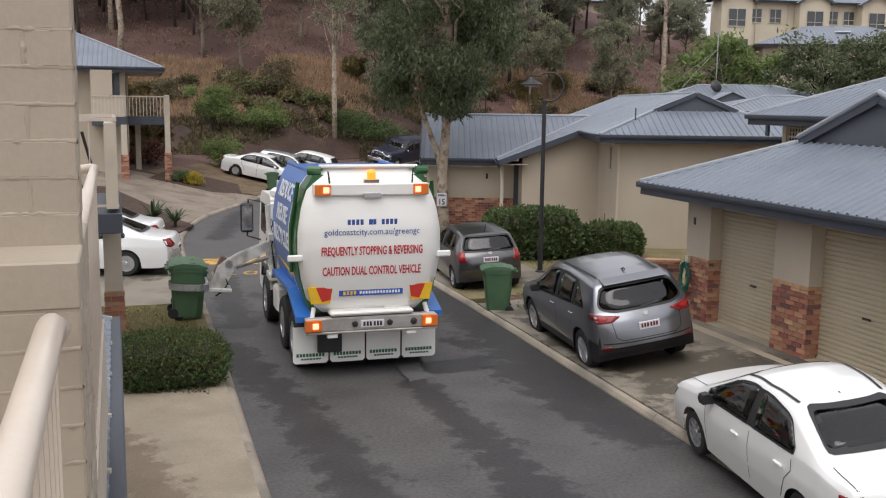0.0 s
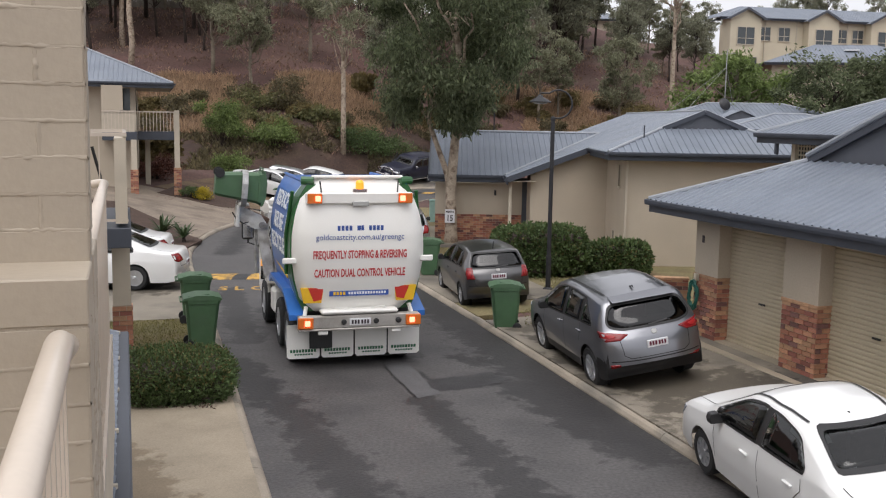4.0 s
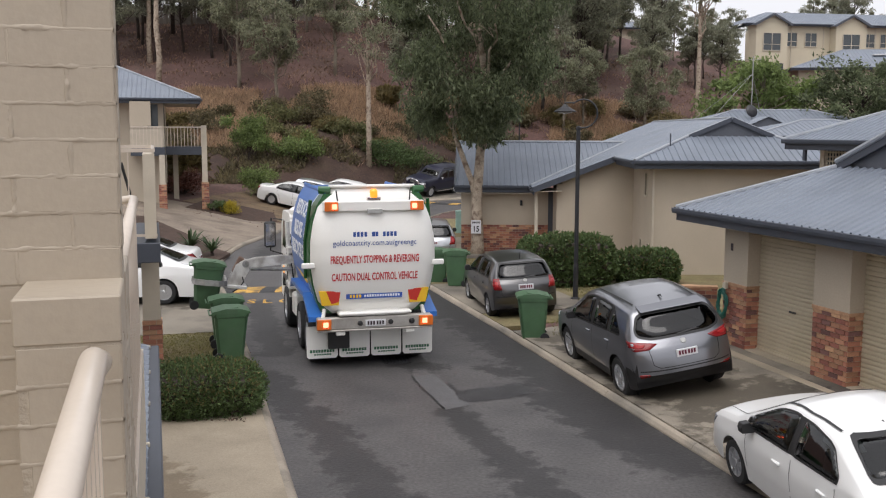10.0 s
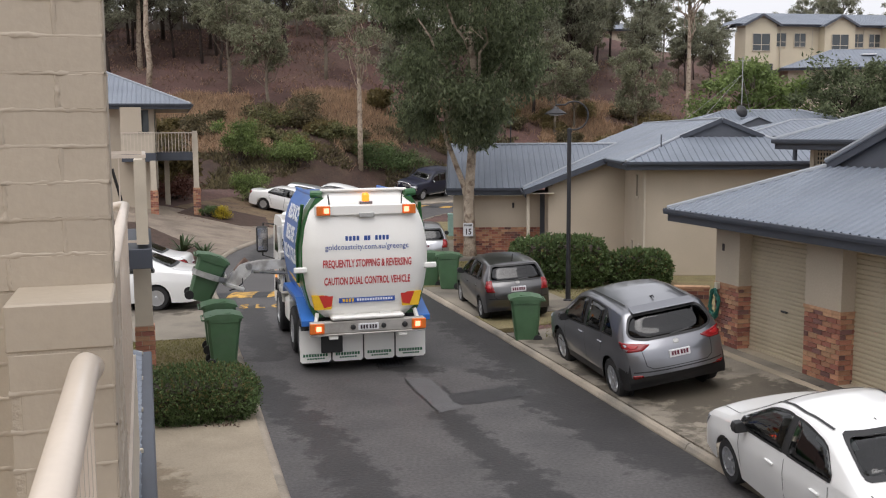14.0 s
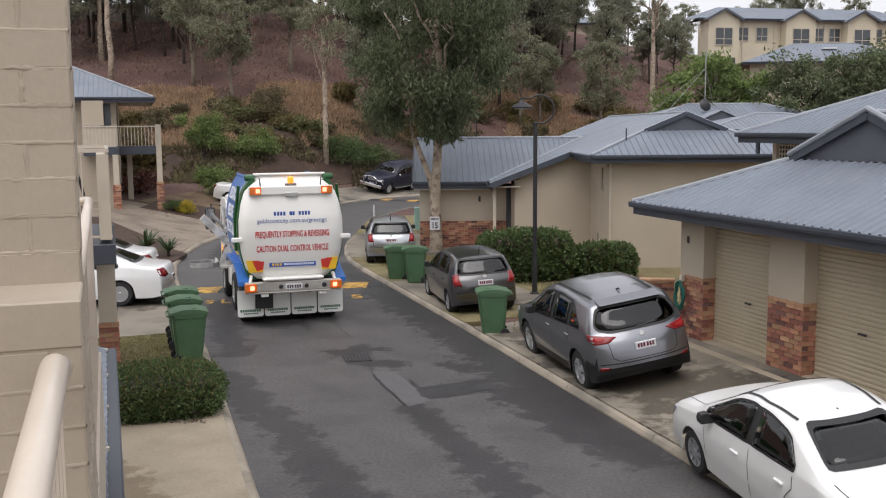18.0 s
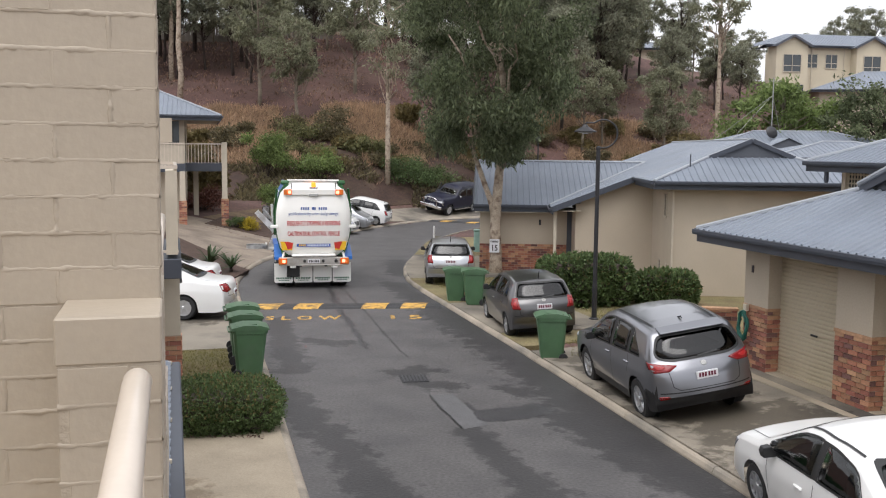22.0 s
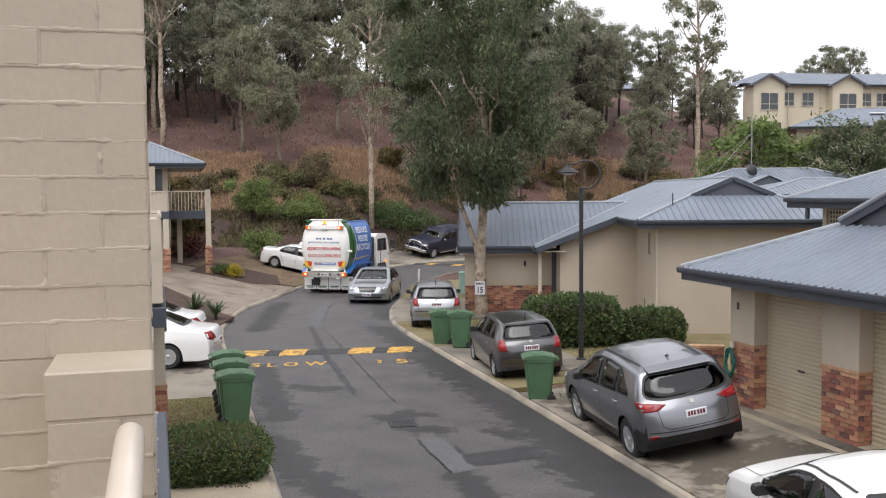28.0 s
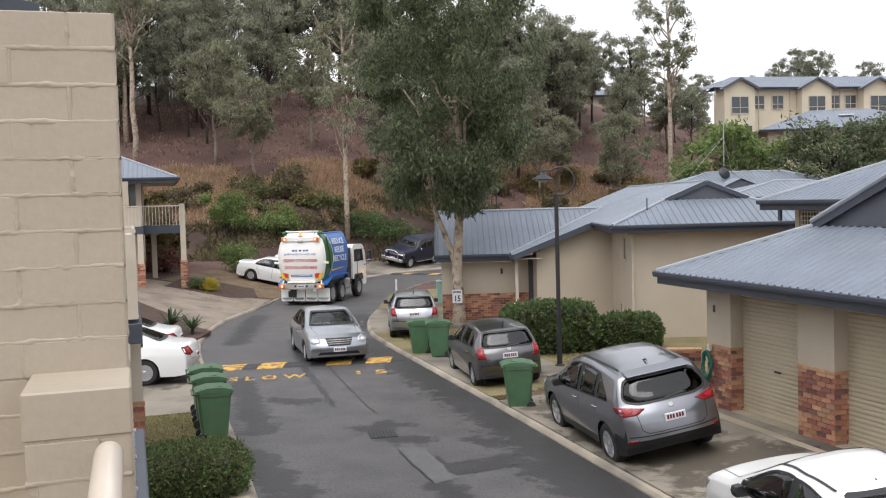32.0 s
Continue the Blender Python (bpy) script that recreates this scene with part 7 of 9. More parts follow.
        for q in range(7):
            bm = box(B(), x0 + 0.14 + q * 0.05, x0 + 0.14 + q * 0.05 + 0.038, 0.350, 0.36, 0.245, 0.272)
            part("maker_bar", bm, text_green, fl)
    bm = B()
    box(bm, -0.86, -0.44, 0.26, 0.32, 0.38, 0.78, bevel=0.01)
    part("camera_flap", bm, black_plastic, t)
    # wheels
    wheels = []
    for y in (1.0, 2.3):
        for s in (1, -1):
            wheels.append((wheel(t, s * 1.03, y, 0.5, 0.30, 10, alloy, 0.6), s * 1.03, y))
            wheels.append((wheel(t, s * 0.72, y, 0.5, 0.28, 10, alloy, 0.6), s * 0.72, y))
    for s in (1, -1):
        wheels.append((wheel(t, s * 1.05, 5.55 - SHORT, 0.5, 0.30, 10, alloy, 0.6), s * 1.05, 5.55 - SHORT))
    # cab
    bm = B()
    prism(bm, [(4.75, 0.95), (4.75, 2.62), (4.9, 2.74), (6.2, 2.72), (6.55, 2.5), (6.78, 1.7), (6.8, 0.6), (6.3, 0.55), (6.12, 0.95), (5.9, 1.12), (5.2, 1.12), (5.0, 0.95)], -1.16, 1.16, "x")
    bmesh.ops.bevel(bm, geom=[e for e in bm.edges if abs(e.verts[0].co.x - e.verts[1].co.x) > 1], offset=0.05, segments=2, affect="EDGES")
    cab = part("cab", bm, white_paint, t, "white cab-over cabin")
    for s in (1, -1):
        for y0, y1 in ((4.95, 5.35), (5.45, 6.35)):
            bm = B()
            prism(bm, [(y0, 1.85), (y0, 2.48), (min(y1, 6.2), 2.48), (y1, 1.85)], s * 1.165 - 0.008, s * 1.165 + 0.008, "x")
            part("cab_window", bm, glass_dark, cab)
        bm = B()
        box(bm, s * 1.165 - 0.012, s * 1.165 + 0.012, 5.38, 5.42, 0.95, 2.5)
        part("door_seam", bm, black_plastic, cab)
        bm = B()
        tube(bm, [(s * 1.15, 6.45, 2.45), (s * 1.42, 6.5, 2.5), (s * 1.45, 6.5, 1.7), (s * 1.15, 6.5, 1.6)], 0.02, 8)
        ma = part("mirror_arm", bm, black_plastic, cab)
        bm = B()
        box(bm, s * 1.46 - 0.14, s * 1.46 + 0.14, 6.42, 6.54, 1.78, 2.42, bevel=0.04)
        mi = part("mirror", bm, black_plastic, cab)
        bm = B()
        box(bm, s * 1.46 - 0.11, s * 1.46 + 0.11, 6.405, 6.42, 1.83, 2.37)
        part("mirror_glass", bm, chrome, mi)
        bm = B()
        box(bm, s * 1.13 - 0.05, s * 1.13 + 0.05, 6.1, 6.3, 1.15, 1.35, bevel=0.02)
        part("corner_lamp", bm, beacon_glow, cab, "lit amber corner lamp")
        bm = B()
        prism(bm, [(4.85, 1.0), (5.0, 1.2), (6.1, 1.2), (6.2, 0.9), (6.15, 0.88), (6.0, 1.12), (5.1, 1.12), (4.95, 0.9)], s * 0.9 if s > 0 else -1.2, 1.2 if s > 0 else -0.9, "x")
        part("front_mudguard", bm, black_plastic, t)
    bm = B()
    prism(bm, [(6.60, 2.36), (6.78, 1.75), (6.80, 1.75), (6.62, 2.36)], -1.0, 1.0, "x")
    part("windscreen", bm, glass_dark, cab)
    bm = B()
    lathe(bm, [(0.2, 0), (0.2, 0.1), (0.12, 0.16), (0.02, 0.17)], 14, pose(-0.95, 4.95, 2.72))
    part("air_cap", bm, white_paint, cab)
    white_steel = mat("worn_white_steel", (0.62, 0.61, 0.58), 0.5, vary=0.12, scale=5, grain=0.1, dark=(0.25, 0.22, 0.19), darkscale=4, darkamt=0.7)
    # gear between body and cab: intake stack, tank, hopper wall, hoses
    bm = B()
    box(bm, 0.55, 1.12, 4.02, 4.6, 1.0, 2.6, bevel=0.03)
    part("engine_stack", bm, black_plastic, t)
    bm = B()
    box(bm, 0.8, 1.2, 3.65, 4.25, 0.55, 1.1, bevel=0.08)
    part("fuel_tank", bm, steel_worn, t)
    bm = B()
    box(bm, -1.2, -0.95, 3.65, 4.25, 0.55, 1.05, bevel=0.05)
    part("battery_box", bm, white_paint, t)
    bm = B()
    box(bm, -1.12, -0.9, 3.96, 4.1, 0.9, 3.1, bevel=0.01)
    box(bm, -1.12, -0.9, 4.62, 4.74, 0.9, 2.3, bevel=0.01)
    for z0, z1 in ((1.1, 1.25), (1.9, 2.05)):
        box(bm, -1.28, -0.95, 4.1, 4.62, z0, z1, bevel=0.02)
    tube(bm, [(-1.2, 4.3, 0.9), (-1.28, 4.3, 2.6)], 0.05, 10)
    part("arm_frame", bm, white_steel, t)
    for k in range(4):
        bm = B()
        tube(bm, [(-1.1 - 0.03 * k, 4.15 + 0.1 * k, 2.3), (-1.22 - 0.02 * k, 4.2 + 0.1 * k, 1.8), (-1.14, 4.2 + 0.1 * k, 1.2), (-1.0, 4.3, 0.9)], 0.014, 6)
        part("hydraulic_hose", bm, black_plastic, t)
    # the short wheelbase: all that stands ahead of the rear axles moves back
    for ob in t.children_recursive:
        if ob.name.split(".")[0] not in ("wheel", "rim", "brake_disc"):
            for v in ob.data.vertices:
                if v.co.y > 3.2:
                    v.co.y -= SHORT
    # lifting arm: boom and gripper
    bm = B()
    for y in (-0.1, 0.07):
        prism(bm, [(-0.06, -0.07), (0.25, -0.11), (1.1, -0.10), (1.1, 0.08), (0.25, 0.10), (-0.06, 0.06)], y, y + 0.03)
    for x in (0.25, 0.6, 0.95):
        tube(bm, [(x, -0.09, 0), (x, 0.09, 0)], 0.035, 8)
    boom = part("lift_boom", bm, white_steel, t, "worn white steel lifting boom")
    bm = B()
    tube(bm, [(0, -0.14, 0), (0, 0.14, 0)], 0.075, 12)
    part("pivot_pin", bm, steel_worn, boom)
    bm = B()
    tube(bm, [(0.1, 0.0, -0.15), (0.5, 0.0, -0.19)], 0.03, 8)
    tube(bm, [(0.5, 0.0, -0.19), (1.0, 0.0, -0.24)], 0.045, 8)
    part("boom_ram", bm, steel_worn, boom)
    bm = B()
    box(bm, -0.02, 0.04, -0.26, 0.26, -0.10, 0.12, bevel=0.015)
    box(bm, 0.04, 0.5, -0.2, 0.2, -0.12, -0.04, bevel=0.015)
    for y in (-0.12, 0.09):
        prism(bm, [(0.06, -0.06), (0.36, -0.06), (0.52, 0.30), (0.50, 0.50), (0.40, 0.54), (0.22, 0.40)], y, y + 0.03)
    grip = part("bin_gripper", bm, white_steel, t, "worn steel bin gripper")
    bm = B()
    box(bm, -0.05, 0.09, -0.09, 0.09, 0.24, 0.62, bevel=0.02, m=pose(0.1, 0, 0.0, 0, 22, 0))
    part("guard_plate", bm, mat("rusty_steel", (0.16, 0.10, 0.075), 0.8, vary=0.3, scale=6), grip)
    for s in (1, -1):
        bm = B()
        prev = [(0.06, s * 0.27), (-0.12, s * 0.39), (-0.42, s * 0.38), (-0.62, s * 0.30), (-0.69, s * 0.16), (-0.66, s * 0.14), (-0.58, s * 0.27), (-0.40, s * 0.34), (-0.12, s * 0.345), (0.06, s * 0.21)]
        prism(bm, prev, -0.06, 0.06, "z")
        part("claw", bm, steel_worn, grip)
    bm = B()
    tube(bm, [(0.2, -0.1, -0.2), (0.34, -0.12, -0.1), (0.42, -0.12, 0.05), (0.36, -0.1, 0.2)], 0.016, 6)
    part("grip_hose", bm, black_plastic, grip)
    return t, wheels, boom, grip


TRUCK, TRUCK_WHEELS, BOOM, GRIP = truck()


# ---------------------------------------------------------------- plants
def leaf_mesh(name, centres, size, material, rng, droop=0.0, aspect=2.6, parent=None, label="", normals=None):
    """Many small folded leaves, each a pair of faces, at the given places."""
    n = len(centres)
    d = rng.normal(size=(n, 3))
    if normals is not None:
        d = d * 0.8 + normals
    d[:, 2] -= droop * 2.0
    d /= np.linalg.norm(d, axis=1)[:, None]
    s = np.cross(d, rng.normal(size=(n, 3)))
    s /= np.linalg.norm(s, axis=1)[:, None] + 1e-9
    u = np.cross(d, s)
    L = (size * rng.uniform(0.6, 1.4, n))[:, None]
    Wd = L / aspect
    a = centres
    tip = a + d * L
    m1 = a + d * L * 0.45 + s * Wd * 0.5 + u * Wd * 0.12
    m2 = a + d * L * 0.45 - s * Wd * 0.5 + u * Wd * 0.12
    v = np.stack([a, m1, tip, m2], 1).reshape(-1, 3).astype(np.float32)
    me = bpy.data.meshes.new(name)
    me.vertices.add(4 * n)
    me.vertices.foreach_set("co", v.ravel())
    me.loops.add(4 * n)
    me.loops.foreach_set("vertex_index", np.arange(4 * n, dtype=np.int32))
    me.polygons.add(n)
    me.polygons.foreach_set("loop_start", np.arange(0, 4 * n, 4, dtype=np.int32))
    me.polygons.foreach_set("loop_total", np.full(n, 4, dtype=np.int32))
    me.update()
    me.materials.append(material)
    ob = new(name, me)
    if parent is not None:
        ob.parent = parent
    if label:
        ob["label"] = label
    return ob


def clump_points(centres, radii, per, rng, flat=0.7):
    out = []
    for c, r in zip(centres, radii):
        q = rng.normal(size=(per, 3))
        q /= np.linalg.norm(q, axis=1)[:, None]
        q *= (r * rng.uniform(0.15, 1.15, per) ** 0.8)[:, None]
        q[:, 2] *= flat
        out.append(np.asarray(c) + q)
    return np.concatenate(out)


def limb(bm, a, b, r0, r1, rng, wob=0.12, n=6):
    a, b = np.asarray(a, float), np.asarray(b, float)
    L = np.linalg.norm(b - a)
    pts = [a + (b - a) * t + (rng.normal(size=3) * wob * L * math.sin(math.pi * t) * 0.5) for t in np.linspace(0, 1, n)]
    tube(bm, [tuple(p) for p in pts], [r0 + (r1 - r0) * t for t in np.linspace(0, 1, n)], 8)


def main_tree():
    rng = np.random.default_rng(11)
    t = thing("paperbark_tree", pose(-0.02, 36.15, 0.1), "large paperbark with pale flaking forked trunk and dark drooping crown", "tree")
    bm = B()
    pts = [(0, 0, -0.2), (0.02, 0, 0.3), (0.0, 0, 1.2), (-0.02, 0, 2.1), (0.06, 0.03, 3.2), (0.15, 0.1, 4.4), (0.3, 0.1, 5.8), (0.1, 0.2, 7.6), (0.1, 0.2, 9.6), (-0.1, 0.1, 12.6)]
    tube(bm, pts, [0.30, 0.235, 0.205, 0.195, 0.17, 0.14, 0.12, 0.10, 0.07, 0.03], 14)
    trunk = part("trunk", bm, bark_pale, t, "pale flaking forked trunk", smooth=True)
    bm = B()
    tube(bm, [(-0.05, 0, 2.0), (-0.22, -0.03, 2.7), (-0.52, -0.05, 3.5), (-0.88, -0.08, 4.5), (-0.80, -0.05, 5.2), (-0.5, 0.0, 6.0), (-0.9, 0.1, 7.6)], [0.12, 0.105, 0.095, 0.085, 0.075, 0.065, 0.04], 10)
    part("limb", bm, bark_pale, t, smooth=True)
    for a, b, r in (((-0.88, -0.08, 4.5), (-2.3, 0.2, 7.0), 0.06), ((0.10, 0.05, 3.6), (1.6, 0.3, 6.6), 0.09), ((0.2, 0.1, 5.0), (-1.8, -0.6, 8.6), 0.07),
                    ((0.3, 0.1, 5.8), (2.2, -0.4, 8.4), 0.07), ((0.1, 0.2, 7.2), (-1.6, 0.6, 10.6), 0.06), ((0.1, 0.2, 7.6), (1.6, 0.5, 10.8), 0.06), ((0.3, 0.1, 6.2), (0.6, -1.8, 8.8), 0.06), ((0.2, 0, 5.2), (0.2, 1.9, 8.6), 0.06)):
        bm = B()
        limb(bm, a, b, r, r * 0.4, rng, 0.05)
        part("limb", bm, bark_pale, t, smooth=True)
    for k in range(9):
        a = np.array((-0.15, -2.6, 7.95)) + rng.normal(size=3) * np.array((0.12, 0.12, 0.18))
        bm = B()
        limb(bm, a, a + rng.normal(size=3) * 0.17, 0.013, 0.006, rng, 0.4)
        part("bare_twig", bm, bark_pale, t)
    # crown of uneven hanging clumps, lower on the left of the fork than on the right
    cs, rs = [], []
    while len(cs) < 265:
        z = rng.uniform(4.2, 14.6)
        wide = 3.55 * min(1.0, 0.62 + 0.09 * (z - 4.2)) * min(1.0, max(0.2, (15.6 - z) / 4.0)) ** 0.6
        wide *= 0.93 + 0.12 * math.sin(z * 2.1 + 0.6)
        a, rr = rng.uniform(0, 2 * math.pi), wide * math.sqrt(rng.uniform(0.05, 1))
        x, y = rr * math.cos(a) - 0.42, rr * math.sin(a)
        low = 4.5 + 0.9 * float(smooth_step(0.5, 1.6, x)) + 1.0 * math.exp(-((x + 0.9) / 0.5) ** 2) + 0.5 * noise.noise(Vector((x * 1.3, y * 1.3, 4.0)))
        if z > 9.5 and rng.random() < 0.4:
            continue
        if z < low or noise.noise(Vector((x * 0.62, y * 0.62, z * 0.55))) < (-0.16 if y < -0.3 else 0.05):
            continue
        cs.append((x, y, z))
        rs.append(rng.uniform(0.34, 0.72))
    leaf_mesh("crown", clump_points(cs, rs, 300, rng, 1.1), 0.18, leaf_deep, rng, droop=0.75, aspect=3.4, parent=t, label="dense dark green crown")
    return t


main_tree()


def speed_sign():
    s = thing("speed_sign", pose(-0.06, 35.86, 1.12, 0, 0, 2), "small white speed sign fixed to the trunk", "sign")
    bm = B()
    box(bm, -0.18, 0.18, -0.012, 0.0, -0.24, 0.25, bevel=0.004)
    part("plate", bm, plate_white, s)
    writing("number", "15", 0.3, pose(0, -0.015, -0.08, 90), text_dark, s, 0.002, 0.2, True)
    for k in range(7):
        bm = B()
        box(bm, -0.145 + k * 0.042, -0.145 + k * 0.042 + 0.03, -0.016, -0.012, 0.13, 0.2)
        part("heading_bar", bm, text_dark, s)
    bm = B()
    box(bm, -0.03, 0.03, 0.0, 0.16, -0.05, 0.05)
    part("bracket", bm, steel_worn, s)


speed_sign()


def gum(name, seed, height, spread, base, trunk_mat, leaves, clumps, per, leaf, lean=0.0, r=0.16, label="", droop=0.5):
    """A slim gum: bare lower trunk, forked limbs, airy clumps of leaves."""
    rng = np.random.default_rng(seed)
    t = thing(name, pose(0, 0, -200), label, "tree")
    top = np.array((lean * height, 0, height))
    bm = B()
    n = 9
    pts = [tuple(top * k / (n - 1) * 0.98 + np.array((rng.normal() * 0.07, rng.normal() * 0.07, -0.5 if k == 0 else 0))) for k in range(n)]
    tube(bm, pts, [r * (1 - 0.85 * k / (n - 1)) for k in range(n)], 10)
    cs, rs = [], []
    for k in range(clumps):
        f = rng.uniform(base, 1.0)
        a = rng.uniform(0, 2 * math.pi)
        e = (f - base) / (1 - base)
        out = spread * (0.35 + 0.75 * math.sin(math.pi * (0.15 + 0.75 * e))) * rng.uniform(0.25, 1.0)
        c = top * f + np.array((math.cos(a) * out, math.sin(a) * out, rng.uniform(-0.2, 0.6)))
        st = top * max(0.12, f - rng.uniform(0.1, 0.22))
        if k % 2 == 0:
            limb(bm, st, c, r * 0.28, 0.015, rng, 0.16, 5)
        cs.append(c)
        rs.append(rng.uniform(0.45, 1.15) * spread * 0.25)
    part("trunk", bm, trunk_mat, t, smooth=True)
    leaf_mesh("crown", clump_points(cs, rs, per, rng, 0.75), leaf, leaves, rng, droop=droop, aspect=2.6, parent=t)
    return t


KINDS = [
    gum("gum_tree", 1, 9.0, 2.6, 0.42, bark_grey, leaf_gum, 60, 130, 0.26, label="slender grey-green gum tree on the hillside"),
    gum("gum_tree", 2, 12.0, 3.0, 0.45, bark_dark, leaf_wood, 70, 130, 0.28, 0.04, 0.18, label="dark-trunked gum tree among others on the slope"),
    gum("gum_tree", 3, 14.0, 3.4, 0.38, bark_dark, leaf_wood, 80, 130, 0.30, -0.03, 0.2, label="dense dark gum tree at the top of the slope"),
    gum("tall_gum_tree", 4, 20.0, 3.2, 0.6, bark_pale, leaf_gum, 46, 120, 0.30, 0.01, 0.27, label="tall pale-trunked gum tree with a thin crown"),
    gum("round_tree", 5, 6.5, 3.0, 0.25, bark_grey, leaf_bright, 80, 150, 0.24, 0.0, 0.16, label="round bright green garden tree beyond the roofs", droop=0.1),
    gum("round_tree", 6, 8.0, 3.6, 0.22, bark_dark, leaf_deep, 90, 150, 0.26, 0.0, 0.18, label="broad dark green garden tree beyond the roofs", droop=0.1),
    gum("straight_gum_tree", 7, 17.0, 2.6, 0.40, bark_pale, leaf_gum, 46, 130, 0.22, 0.0, 0.175, label="straight pale gum with feathery side branches"),
]


def plant(kind, x, y, scale=1.0, turn=0.0, group="", label=""):
    src = KINDS[kind]
    h = float(land_z(x, y)[0])
    o = copy_thing(src, pose(x, y, h - 0.1, 0, 0, turn))
    o.scale = (scale, scale, scale)
    if group:
        o["group"] = group
    if label:
        o["label"] = label
    return o


# single trees that stand out
plant(6, -7.75, 69.6, 1.18, 20)
plant(3, -26.7, 82.0, 1.0, 0)
plant(3, -30.0, 90.0, 0.95, 120)
plant(3, 19.3, 88.5, 0.93, 60, label="tall pale-trunked gum with open crown against the sky")
plant(0, -20.2, 83.0, 1.15, 40, "hillside gums")
plant(0, -16.0, 78.0, 0.95, 140, "hillside gums")
plant(1, -17.0, 92.0, 1.0, 200, "hillside gums")
plant(0, -12.5, 86.0, 1.1, 10, "hillside gums")
plant(1, -4.8, 77.5, 0.85, 90, "hillside gums")
plant(1, -4.2, 79.0, 0.8, 10, "hillside gums")
plant(0, 13.6, 82.0, 0.95, 300, "hillside gums")
plant(0, 9.0, 86.5, 0.75, 30, "hillside gums")
plant(1, 5.5, 88.0, 0.9, 77, "hillside gums")
plant(1, 16.5, 96.0, 0.7, 250, "hillside gums")
plant(2, 10.5, 98.0, 0.9, 130, "hillside gums")
plant(4, 17.7, 63.0, 1.32, 0, "garden trees")
plant(4, 20.4, 66.0, 1.12, 80, "garden trees")
plant(5, 22.9, 60.0, 1.04, 30, "garden trees")
plant(5, 26.8, 60.0, 1.1, 120, "garden trees")
plant(5, 31.0, 61.0, 1.05, 210, "garden trees")
rng0 = random.Random(21)
# the wood along the top of the slope
for i in range(46):
    x = -44 + i * 1.28 + rng0.uniform(-0.8, 0.8)
    y = 99 + rng0.uniform(-4, 16)
    if x > 12:
        continue
    k = rng0.choice((1, 2, 2, 0))
    plant(k, x, y, rng0.uniform(0.75, 1.15), rng0.uniform(0, 360), "wood on the slope")
for i in range(14):
    plant(rng0.choice((1, 2)), rng0.uniform(-40, -8), rng0.uniform(88, 98), rng0.uniform(0.6, 0.9), rng0.uniform(0, 360), "wood on the slope")
# trees on the skyline behind the far terrace
for i in range(16):
    plant(rng0.choice((0, 1)), 24 + i * 3.0 + rng0.uniform(-1, 1), 138 + rng0.uniform(-4, 8), rng0.uniform(0.55, 0.85), rng0.uniform(0, 360), "skyline trees")
for i in range(5):
    plant(rng0.choice((0, 2)), 13.5 + i * 2.2, 104 + rng0.uniform(0, 12), rng0.uniform(0.5, 0.8), rng0.uniform(0, 360), "skyline trees")
for i in range(17):
    plant(rng0.choice((0, 0, 1, 2)), rng0.uniform(1, 14), rng0.uniform(96, 116), rng0.uniform(0.7, 1.05), rng0.uniform(0, 360), "wood on the slope")
for i in range(3):
    plant(rng0.choice((0, 1)), 21 + i * 1.4 + rng0.uniform(-1, 1), rng0.uniform(104, 112), rng0.uniform(0.42, 0.62), rng0.uniform(0, 360), "wood on the slope")
plant(1, 24.6, 103.0, 0.62, 40, "wood on the slope")
plant(0, 26.6, 108.0, 0.6, 140, "wood on the slope")
plant(0, 7.2, 84.0, 0.9, 220, "hillside gums")
plant(0, 2.6, 86.0, 1.0, 160, "hillside gums")
for k in KINDS:
    for o in (k, *k.children_recursive):
        bpy.data.objects.remove(o)


# ---------------------------------------------------------------- hedges, shrubs and grass
def hedge(name, m, lx, ly, h, n, label, leaf=0.075, seed=1):
    rng = np.random.default_rng(seed)
    t = thing(name, m, label, "hedge")
    bm = B()
    bmesh.ops.create_icosphere(bm, subdivisions=4, radius=1)
    for v in bm.verts:
        c = v.co
        k = max(abs(c.x), abs(c.y), abs(c.z))
        q = c / k * 0.55 + c * 0.45
        nz = 0.9 + 0.12 * noise.noise(Vector((c.x * 3 + seed, c.y * 3, c.z * 3)))
        v.co = Vector((q.x * lx / 2 * nz * 0.92, q.y * ly / 2 * nz * 0.92, h * 0.46 + q.z * h * 0.46 * nz))
    core = part("twig_core", bm, bark_dark, t)
    co = np.array([v.co for v in core.data.vertices])
    nr = np.array([v.normal for v in core.data.vertices])
    idx = rng.integers(0, len(co), n)
    pts = co[idx] + rng.normal(size=(n, 3)) * 0.035 + nr[idx] * rng.uniform(-0.03, 0.09, n)[:, None]
    pts[:, 2] = np.maximum(pts[:, 2], 0.03)
    leaf_mesh("leaves", pts, leaf, leaf_hedge, rng, aspect=1.9, parent=t, normals=nr[idx] * 0.7 + np.array((0, 0, 0.35)))
    m = n // (4 if h < 1 else 14)
    idx = rng.integers(0, len(co), m)
    keep = co[idx][:, 2] > h * 0.45
    pts = co[idx][keep] + nr[idx][keep] * rng.uniform(0.02, 0.11, keep.sum())[:, None]
    leaf_mesh("new_growth", pts, leaf * 0.9, leaf_new, rng, aspect=1.9, parent=t, normals=nr[idx][keep] * 0.7 + np.array((0, 0, 0.4)))
    return t


